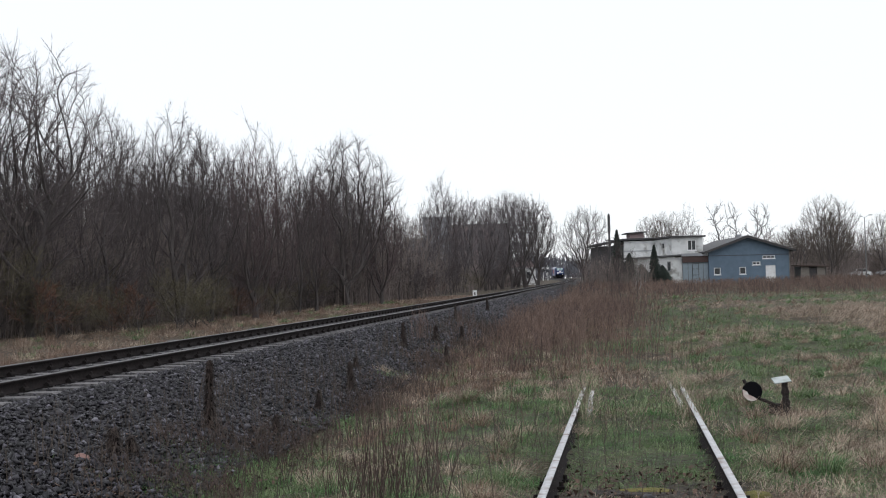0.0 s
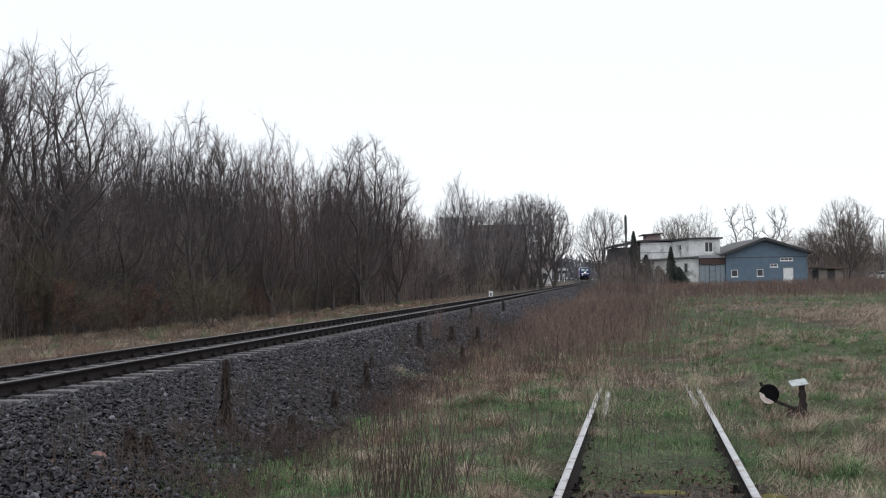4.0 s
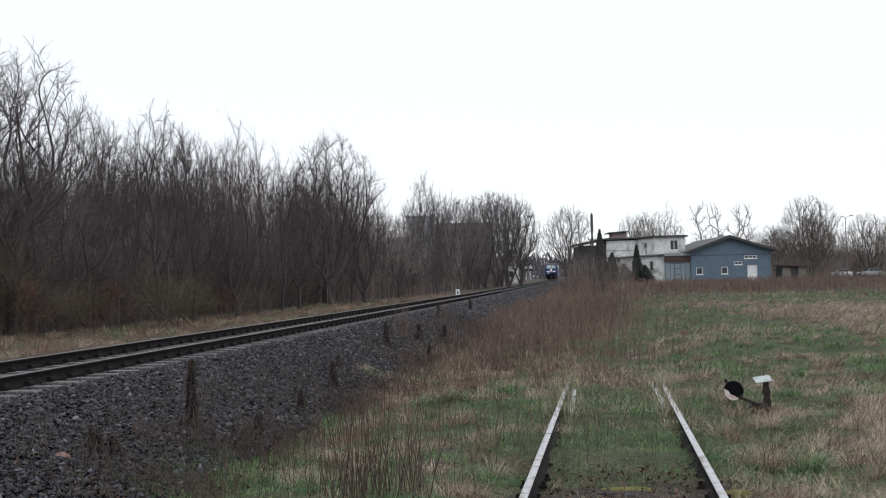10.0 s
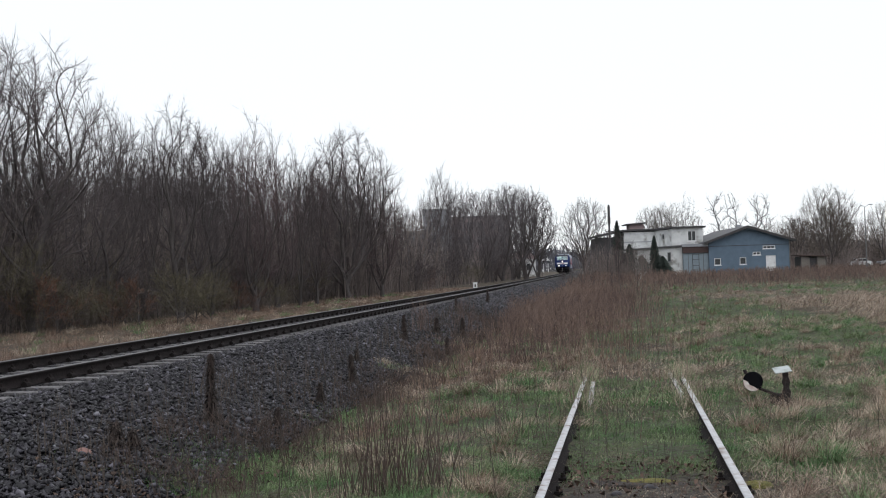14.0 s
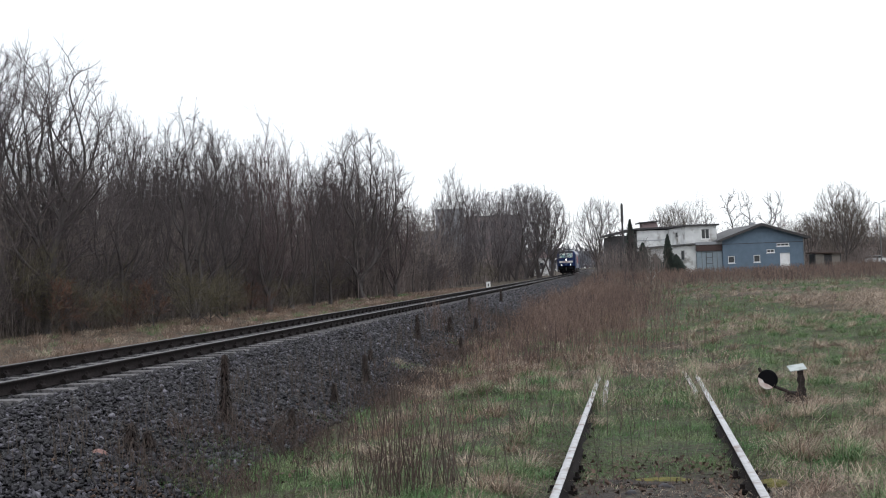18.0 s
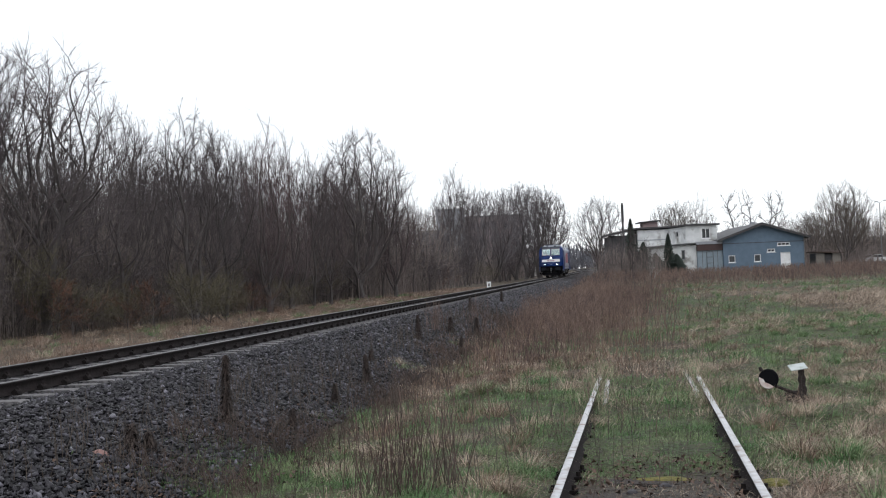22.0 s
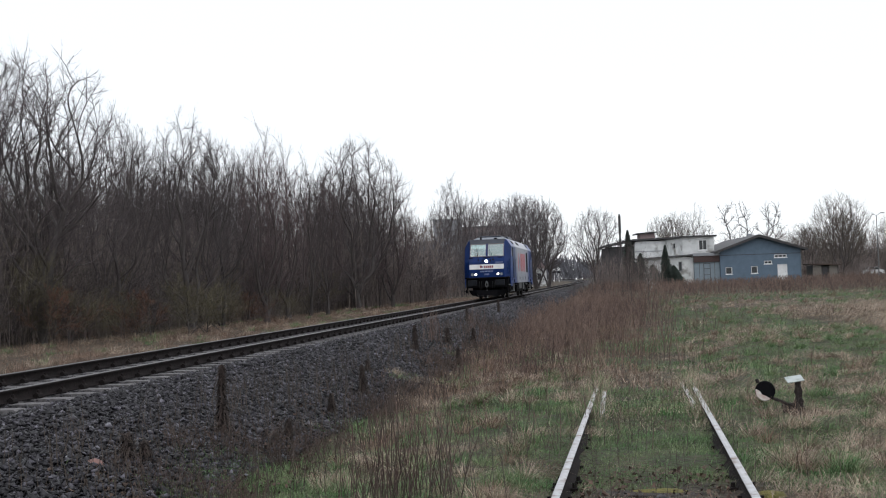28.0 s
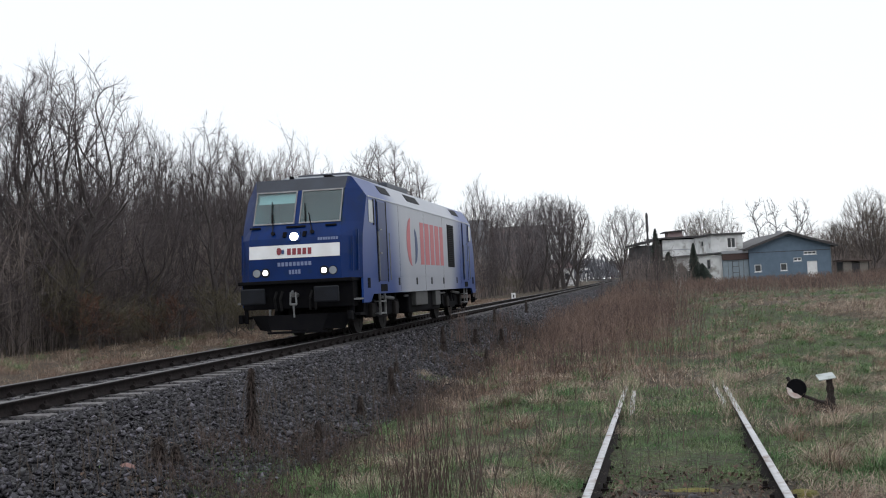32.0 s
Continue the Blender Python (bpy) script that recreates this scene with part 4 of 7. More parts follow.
def loco_end(loco, e, lit):
    """Everything on one nose: panes, lamps, band, wipers, buffers, hook, plough."""
    # cab behind the windscreen
    bm = bmesh.new()
    x0, x1 = 6.6, 8.6
    c = [(x0, -1.08, 2.3), (x1, -1.08, 2.55), (x1 - 0.36, -1.08, 3.52), (x0, -1.08, 3.6)]
    a = [bm.verts.new((e * x, e * y, z)) for x, y, z in c]
    b = [bm.verts.new((e * x, -e * y, z)) for x, y, z in c]
    for q in ((a[0], a[1], b[1], b[0]), (a[3], a[2], b[2], b[3]), (a[0], a[3], b[3], b[0]), (a[0], a[1], a[2], a[3]), (b[0], b[1], b[2], b[3])):
        bm.faces.new(q)
    part("cab_room", bm, CAB_WALL, loco, "grey-green driving cab lining")
    bm = boxm(min(e * 7.95, e * 8.45), max(e * 7.95, e * 8.45), -1.0, 1.0, 2.5, 2.72, 0.03)
    part("driving_desk", bm, DARK_GREY, loco)
    for y0, y1 in ((-1.07, -0.055), (0.055, 1.07)):
        pane = part("windscreen", on_nose(e, y0, y1, 2.715, 3.495, 0.008, 0.0), GLASS, loco, "slanted windscreen pane")
        pane.visible_shadow = False
        bm = bmesh.new()
        for q in ((y0, y1, 2.70, 2.735), (y0, y1, 3.475, 3.51), (y0, y0 + 0.03, 2.735, 3.475), (y1 - 0.03, y1, 2.735, 3.475)):
            one = on_nose(e, *q, 0.02, 0.003)
            me = bpy.data.meshes.new("t")
            one.to_mesh(me)
            one.free()
            bm.from_mesh(me)
            bpy.data.meshes.remove(me)
        part("window_frame", bm, GREY_MET, pane, "bright metal window trim")
    part("centre_post", on_nose(e, -0.053, 0.053, 2.70, 3.51, 0.03, -0.02), BLUE, loco)
    part("sun_blind", on_nose(e, -1.03, -0.09, 3.24, 3.47, 0.006, -0.09), BLIND, loco, "pale blind pulled down behind the glass")
    # wipers with their black mounts
    for y0, y1, zt in ((-0.53, -0.66, 3.27), (0.42, 0.16, 3.18)):
        bm = bmesh.new()
        rod(bm, (e * (nose_x(2.5) + 0.05), e * y0, 2.5), (e * (nose_x(2.98) + 0.06), e * (y0 * 0.45 + y1 * 0.55), 2.95), 0.014, 0.012, 6)
        rod(bm, (e * (nose_x(2.74) + 0.045), e * (y1 + 0.06), 2.74), (e * (nose_x(zt) + 0.045), e * y1, zt), 0.015, 0.012, 6)
        rod(bm, (e * (nose_x(2.48)), e * y0, 2.48), (e * (nose_x(2.48) + 0.07), e * y0, 2.49), 0.05, 0.045, 8)
        part("wiper", bm, RUBBER, loco)
    for y in (-1.0, -0.1, 0.1, 0.85):
        part("wash_jet", on_nose(e, y - 0.13, y + 0.13, 2.605, 2.645, 0.035), BLACK, loco)
    for y in (-0.24, 0.24):
        part("grab_bracket", on_nose(e, y - 0.04, y + 0.04, 2.38, 2.50, 0.05), BLACK, loco)
    # white band with a plain mark and bars where its name stands
    band = part("white_band", on_nose(e, -1.095, 1.095, 1.895, 2.2, 0.008, 0.002), WHITE, loco, "white band across the nose")
    part("round_mark", mark_disc(e, -0.36, 2.06, 0.085, -0.35), LOGO_DARKRED, band, "dark red curl of the mark")
    part("round_mark", mark_disc(e, -0.28, 2.045, 0.055, 0.5), LOGO_BLUE, band, "navy drop of the mark")
    for y0, y1, z0, z1 in bars(5, -0.18, 0.44, 1.965, 2.115, 3):
        part("name_bar", on_nose(e, y0, y1, z0, z1, 0.004, 0.011), LOGO_DARKRED, band, "dark red bar")
    for y0, y1, z0, z1 in bars(9, -0.42, 0.42, 1.71, 1.80, 5) + bars(4, -0.15, 0.15, 1.52, 1.62, 6) + bars(8, 0.56, 1.06, 2.28, 2.345, 7):
        part("number_bar", on_nose(e, y0, y1, z0, z1, 0.003, 0.002), PALE_BLUE, loco, "pale bar of the number")
    # lamps
    top = part("headlight", on_nose(e, -0.13, 0.13, 2.28, 2.50, 0.03, 0.003), BLUE, loco, "top headlight housing")
    part("lens", lamp_disc(e, 0.0, 2.39, 0.095, 0.075), LAMP if lit else LAMP_OFF, top, "round lit headlight" if lit else "")
    for s in (-1, 1):
        low = part("headlight", lamp_disc(e, s * 0.71, 1.575, 0.11, 0.012), DARK_GREY, loco, "lower headlight rim")
        part("lens", lamp_disc(e, s * 0.71, 1.575, 0.062, 0.025), LAMP if lit else LAMP_OFF, low, "round lit headlight" if lit else "")
        low = part("tail_light", lamp_disc(e, s * 0.92, 1.57, 0.105, 0.012), DARK_GREY, loco, "unlit tail light rim")
        part("lens", lamp_disc(e, s * 0.92, 1.57, 0.09, 0.025), LAMP_OFF, low, "unlit grey lens")
    # chamfer handrails
    for s in (-1, 1):
        a, b = (e * 8.70, s * 1.33, 1.55), (e * 8.62, s * 1.33, 2.35)
        part("handrail", rodm(a, b, 0.016, n=6), BLUE, loco)
        part("handrail", rodm((e * 8.55, s * 1.42, 1.55), (e * 8.45, s * 1.42, 2.5), 0.02, n=6), BLUE, loco)
    # buffer beam, buffers, hook, hoses, plough
    part("footplate", boxm(*sorted((e * 8.2, e * 9.0)), -1.38, 1.38, 1.30, 1.385, 0.02), BLACK, loco, "black footplate over the buffers")
    part("buffer_beam", boxm(*sorted((e * 8.35, e * 8.80)), -1.34, 1.34, 0.72, 1.32, 0.02), BLACK, loco, "black buffer beam")
    for s in (-1, 1):
        buf = part("buffer", rodm((e * 8.78, s * 0.875, 1.03), (e * 9.36, s * 0.875, 1.03), 0.14, 0.12, 16), BLACK, loco, "black buffer")
        part("buffer_head", boxm(*sorted((e * 9.34, e * 9.43)), s * 0.875 - 0.29, s * 0.875 + 0.29, 0.85, 1.21, 0.03), DARK_GREY, buf, "rectangular grey buffer head")
        part("corner_step", boxm(*sorted((e * 8.3, e * 8.75)), *sorted((s * 1.30, s * 1.48)), 0.50, 0.56), BLACK, loco)
        part("corner_step", boxm(*sorted((e * 8.3, e * 8.75)), *sorted((s * 1.30, s * 1.48)), 0.86, 0.90), GREY_MET, loco)
        part("step_hanger", boxm(*sorted((e * 8.7, e * 8.75)), *sorted((s * 1.25, s * 1.33)), 0.4, 1.3), BLACK, loco)
        part("mirror_box", boxm(*sorted((e * 8.9, e * 9.1)), *sorted((s * 1.26, s * 1.36)), 0.42, 0.62, 0.02), BLACK, loco)
    bm = bmesh.new()
    rod(bm, (e * 8.8, 0, 1.03), (e * 9.15, 0, 1.03), 0.05, 0.04)
    rod(bm, (e * 9.12, 0, 1.0), (e * 9.18, 0, 1.13), 0.035, 0.03)
    part("hook", bm, GREY_MET, loco, "steel coupling hook")
    bm = bmesh.new()
    for s in (-1, 1):
        rod(bm, (e * 9.12, s * 0.06, 1.1), (e * 9.14, s * 0.075, 0.82), 0.022, 0.022, 6)
    rod(bm, (e * 9.14, -0.08, 0.82), (e * 9.14, 0.08, 0.82), 0.028, 0.028, 6)
    rod(bm, (e * 9.14, 0, 0.82), (e * 9.10, 0, 0.52), 0.025, 0.02, 6)
    part("screw_coupling", bm, GREY_MET, loco, "bare steel screw coupling")
    for y in (-0.5, -0.36, 0.36, 0.5):
        bm = bmesh.new()
        rod(bm, (e * 8.82, y, 1.12), (e * 9.0, y, 0.95), 0.03, 0.03, 6)
        rod(bm, (e * 9.0, y, 0.95), (e * 8.95, y * 0.95, 0.68), 0.03, 0.03, 6)
        part("brake_hose", bm, RUBBER, loco)
    bm = bmesh.new()
    q = [(-1.25, 8.5), (-0.75, 8.9), (0.75, 8.9), (1.25, 8.5)]
    for i in range(3):
        (ya, xa), (yb, xb) = q[i], q[i + 1]
        v = [(xa, ya, 0.58), (xb, yb, 0.58), (xb + 0.08, yb * 0.82, 0.2), (xa + 0.08, ya * 0.82, 0.24)]
        lo = [bm.verts.new((e * x, y, z)) for x, y, z in v]
        hi = [bm.verts.new((e * (x - 0.05), y, z)) for x, y, z in v]
        for k in range(4):
            bm.faces.new((lo[k], lo[(k + 1) % 4], hi[(k + 1) % 4], hi[k]))
        bm.faces.new(lo)
        bm.faces.new(hi[::-1])
    bmesh.ops.recalc_face_normals(bm, faces=bm.faces[:])
    part("plough", bm, BLACK, loco, "black rail guard plough")
    part("plough_lip", boxm(*sorted((e * 8.7, e * 9.02)), -0.7, 0.7, 0.15, 0.2, 0.01), BLACK, loco)


def lamp_disc(e, y, z, r, depth):
    return rodm((e * (nose_x(z) - 0.01), e * y, z), (e * (nose_x(z) + depth), e * y, z), r, r, 20)


def mark_disc(e, y, z, r, lean):
    bm = bmesh.new()
    pts = [(y + r * (0.75 * math.cos(a) + lean * 0.5 * math.sin(a) ** 2), z + r * 1.0 * math.sin(a)) for a in [k * math.pi / 8 for k in range(16)]]
    vs = [bm.verts.new((e * (nose_x(zz) + 0.013), e * yy, zz)) for yy, zz in pts]
    bm.faces.new(vs)
    ret = bmesh.ops.extrude_face_region(bm, geom=bm.faces[:])
    for v in [g for g in ret["geom"] if isinstance(g, bmesh.types.BMVert)]:
        v.co.x += e * 0.004
    bmesh.ops.recalc_face_normals(bm, faces=bm.faces[:])
    return bm


def loco_side(loco, s):
    """Doors, windows, grille, marks on one flank. s: 1 for its left."""
    def slab(x0, x1, z0, z1, out=0.012, back=0.0, bevel=0.0):
        return boxm(min(x0, x1), max(x0, x1), *sorted((s * (1.49 + back), s * (1.49 + out))), z0, z1, bevel)
    for e in (1, -1):
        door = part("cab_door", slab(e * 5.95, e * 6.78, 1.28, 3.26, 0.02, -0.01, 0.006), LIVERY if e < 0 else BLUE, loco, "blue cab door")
        for xx in (5.86, 6.87):
            part("door_seal", slab(e * (xx - 0.035), e * (xx + 0.035), 1.26, 3.3, 0.014), RUBBER, door)
        for xx in (5.80, 6.95):
            part("door_rail", rodm((e * xx, s * 1.55, 1.3), (e * xx, s * 1.55, 2.5), 0.016, n=6), GREY_MET, door, "steel grab rail")
        part("door_handle", slab(e * 6.55, e * 6.7, 1.95, 2.0, 0.05), GREY_MET, door)
        part("door_handle", slab(e * 6.55, e * 6.7, 2.55, 2.58, 0.05), GREY_MET, door)
        pane = part("cab_side_window", slab(e * 7.2, e * 7.66, 2.70, 3.25, 0.012), LAMP_OFF, loco, "small cab side window")
        part("window_frame", slab(e * 7.14, e * 7.22, 2.66, 3.28, 0.02), RUBBER, pane)
        part("step_pocket", slab(e * 6.0, e * 6.7, 1.02, 1.20, 0.006), BLACK, loco)
        for z in (0.46, 0.76):
            part("step", boxm(*sorted((e * 6.1, e * 6.65)), *sorted((s * 1.30, s * 1.47)), z, z + 0.03), GREY_MET, loco)
        for xx in (6.1, 6.65):
            part("ladder_side", boxm(*sorted((e * (xx - 0.02), e * (xx + 0.02))), *sorted((s * 1.41, s * 1.46)), 0.44, 0.98), GREY_MET, loco)
        part("sand_hatch", slab(e * 7.75, e * 8.0, 1.12, 1.36, 0.008), BLACK, loco)
    g = part("side_grille", slab(-4.05, -2.85, 1.70, 3.12, 0.004), BLACK, loco, "tall black side grille")
    for k in range(22):
        z = 1.73 + k * 0.0635
        part("slat", slab(-4.03, -2.87, z, z + 0.024, 0.022), DARK_GREY, g)
    # the big mark and name: plain shapes in their colours
    mark = part("side_mark", curl(s, 2.85, 2.37, 0.62, 0.68, 0.5), LOGO_RED, loco, "large red curl painted on the side")
    part("side_mark_drop", curl(s, 2.45, 2.26, 0.42, 0.5, -0.4), LOGO_BLUE, mark, "navy drop painted on the side")
    x = 1.60
    for w in (0.5, 0.62, 0.56, 0.62, 0.54):
        part("name_bar", slab(x - w, x, 1.74, 2.98, 0.004, 0.0, 0.0015), LOGO_RED, loco, "red bar of the painted name")
        x -= w + 0.2
    for xx in (4.6, 2.3, 0.1, -1.9, -4.4):
        part("jacking_plate", slab(xx - 0.08, xx + 0.08, 1.16, 1.36, 0.01), DARK_GREY, loco)
    for xx in (4.4, 1.0, -2.0, -5.3):
        part("panel_seam", slab(xx - 0.006, xx + 0.006, 1.0, 3.3, 0.002), DARK_GREY, loco)


def curl(s, x, z, rx, rz, lean):
    """A crescent on the flank: an outer bow and a flatter inner bow."""
    bm = bmesh.new()
    turn = 1 if lean > 0 else -1
    outer = [(x + turn * rx * math.cos(a) * -1, z + rz * math.sin(a)) for a in [radians(100 + 180 * k / 14) for k in range(15)]]
    inner = [(x + turn * rx * 0.25 * math.cos(a) * -1, z + rz * 0.98 * math.sin(a)) for a in [radians(280 - 180 * k / 14) for k in range(1, 14)]]
    vs = [bm.verts.new((px, s * 1.493, pz)) for px, pz in outer + inner]
    bm.faces.new(vs)
    ret = bmesh.ops.extrude_face_region(bm, geom=bm.faces[:])
    for v in [g for g in ret["geom"] if isinstance(g, bmesh.types.BMVert)]:
        v.co.y += s * 0.005
    bmesh.ops.recalc_face_normals(bm, faces=bm.faces[:])
    return bm


def wheelset_mesh():
    bm = bmesh.new()
    for s in (-1, 1):
        bmesh.ops.create_cone(bm, cap_ends=True, segments=28, radius1=0.55, radius2=0.55, depth=0.13, matrix=Matrix.Translation((0, s * 0.755, 0)) @ Matrix.Rotation(math.pi / 2, 4, "X"))
        bmesh.ops.create_cone(bm, cap_ends=True, segments=28, radius1=0.585, radius2=0.585, depth=0.03, matrix=Matrix.Translation((0, s * 0.69, 0)) @ Matrix.Rotation(math.pi / 2, 4, "X"))
        bmesh.ops.create_cone(bm, cap_ends=True, segments=16, radius1=0.2, radius2=0.17, depth=0.1, matrix=Matrix.Translation((0, s * 0.84, 0)) @ Matrix.Rotation(math.pi / 2, 4, "X"))
        for k in range(4):
            a = k * math.pi / 2
            rod(bm, (0.34 * math.cos(a), s * 0.815, 0.34 * math.sin(a)), (0.34 * math.cos(a), s * 0.83, 0.34 * math.sin(a)), 0.09, 0.085, 8)
    rod(bm, (0, -0.7, 0), (0, 0.7, 0), 0.1, 0.1, 10)
    return bm


def bogie(loco, x):
    for s in (-1, 1):
        ya, yb = sorted((s * 0.98, s * 1.14))
        prof = [(-2.0, 0.55), (-1.7, 0.42), (-0.6, 0.40), (-0.45, 0.34), (0.45, 0.34), (0.6, 0.40), (1.7, 0.42), (2.0, 0.55), (1.9, 0.78), (0.7, 0.82), (0.5, 0.62), (-0.5, 0.62), (-0.7, 0.82), (-1.9, 0.78)]
        fr = part("bogie_frame", prismm([(x + px, pz) for px, pz in prof], "y", ya, yb), BLACK, loco, "black bogie side frame")
        for dx in (-1.3, 1.3):
            part("axle_box", boxm(x + dx - 0.2, x + dx + 0.2, *sorted((s * 1.0, s * 1.24)), 0.38, 0.74, 0.04), WHEEL_STEEL, fr)
            for d2 in (-0.33, 0.33):
                part("spring", rodm((x + dx + d2, s * 1.06, 0.6), (x + dx + d2, s * 1.06, 0.96), 0.09, 0.09, 10), BLACK, fr)
        part("damper", rodm((x - 0.9, s * 1.22, 0.82), (x + 0.5, s * 1.22, 0.88), 0.05, 0.04, 8), GREY_MET, fr)
        for d2 in (-0.25, 0.25):
            part("spring", rodm((x + d2, s * 1.06, 0.55), (x + d2, s * 1.06, 1.0), 0.13, 0.13, 12), BLACK, fr)
    part("bolster", boxm(x - 0.5, x + 0.5, -0.98, 0.98, 0.45, 0.9), BLACK, loco)


def locomotive():
    loco = thing("locomotive", "blue and silver diesel locomotive with lit headlights on the track", "locomotive")
    loco_body(loco)
    loco_end(loco, 1, True)
    loco_end(loco, -1, False)
    for s in (-1, 1):
        loco_side(loco, s)
    part("underframe", boxm(-8.3, 8.3, -1.3, 1.3, 0.98, 1.36), BLACK, loco, "black underframe")
    bogie(loco, 5.2)
    bogie(loco, -5.2)
    part("fuel_tank", boxm(-2.2, 2.6, -1.28, 1.28, 0.36, 0.98, 0.06), BLACK, loco, "black fuel tank")
    for s in (-1, 1):
        part("equipment_box", boxm(0.5, 2.2, *sorted((s * 1.2, s * 1.42)), 0.56, 0.96, 0.02), TANK_GREY, loco, "grey equipment box")
        part("equipment_box", boxm(-1.7, -0.9, *sorted((s * 1.2, s * 1.40)), 0.5, 0.96, 0.02), TANK_GREY, loco, "grey equipment box")
        part("air_pipe", rodm((3.0, s * 1.25, 0.86), (-3.2, s * 1.25, 0.86), 0.03, n=8), GREY_MET, loco)
    sets = []
    bm = wheelset_mesh()
    me = bpy.data.meshes.new("wheelset")
    bm.to_mesh(me)
    bm.free()
    me.materials.append(WHEEL_STEEL)
    for x in (6.5, 3.9, -3.9, -6.5):
        sets.append((x, put("wheelset", me, None, loco, "pair of steel wheels on an axle")))
    return loco, sets


LOCO, WHEELSETS = locomotive()


def along(y):
    return Vector((float(line_x(y)), y, float(line_z(y))))


def loco_pose(t):
    """Its top lamp, 8.7 m ahead of its middle, is 26.25 m out when the clip ends; it rolls nearer at 11.4 m/s."""
    y = 26.25 + 8.62 + 11.4 * (32.0 - t)
    a, b = along(y - 5.15), along(y + 5.15)
    ahead = (a - b).normalized()
    nose = (a + b) / 2 + 8.7 * ahead
    ahead = Matrix.Rotation(radians(-0.6), 3, "Z") @ ahead
    left = Vector((0, 0, 1)).cross(ahead).normalized()
    m = Matrix.Identity(4)
    for i, v in enumerate((ahead, left, ahead.cross(left))):
        for k in range(3):
            m[k][i] = v[k]
    m.translation = nose - 8.7 * ahead
    return m


def car_pose(t, x0, t0, pace):
    """A car on the road behind the yard: it passes the gap beside the shed at t0."""
    x = max(36.0, x0 - pace * (t - t0))
    return pose(x, 205, float(ground_z(x, 205)), 0, 0, 180)


def motions():
    walk(RED_CAR, [(k, car_pose(k, 61.2, 9.0, 7.0)) for k in range(33)])
    walk(WHITE_CAR, [(k, car_pose(k, 61.2, 13.8, 3.0)) for k in range(33)])
    walk(LOCO, [(k * 0.5, loco_pose(k * 0.5)) for k in range(65)])
    step = 2 / FPS
    turn = 11.48 * step / 0.55
    for x, ob in WHEELSETS:
        walk(ob, [(k * step, Matrix.Translation((x, 0, 0.55)) @ Matrix.Rotation(k * turn, 4, "Y")) for k in range(481)])


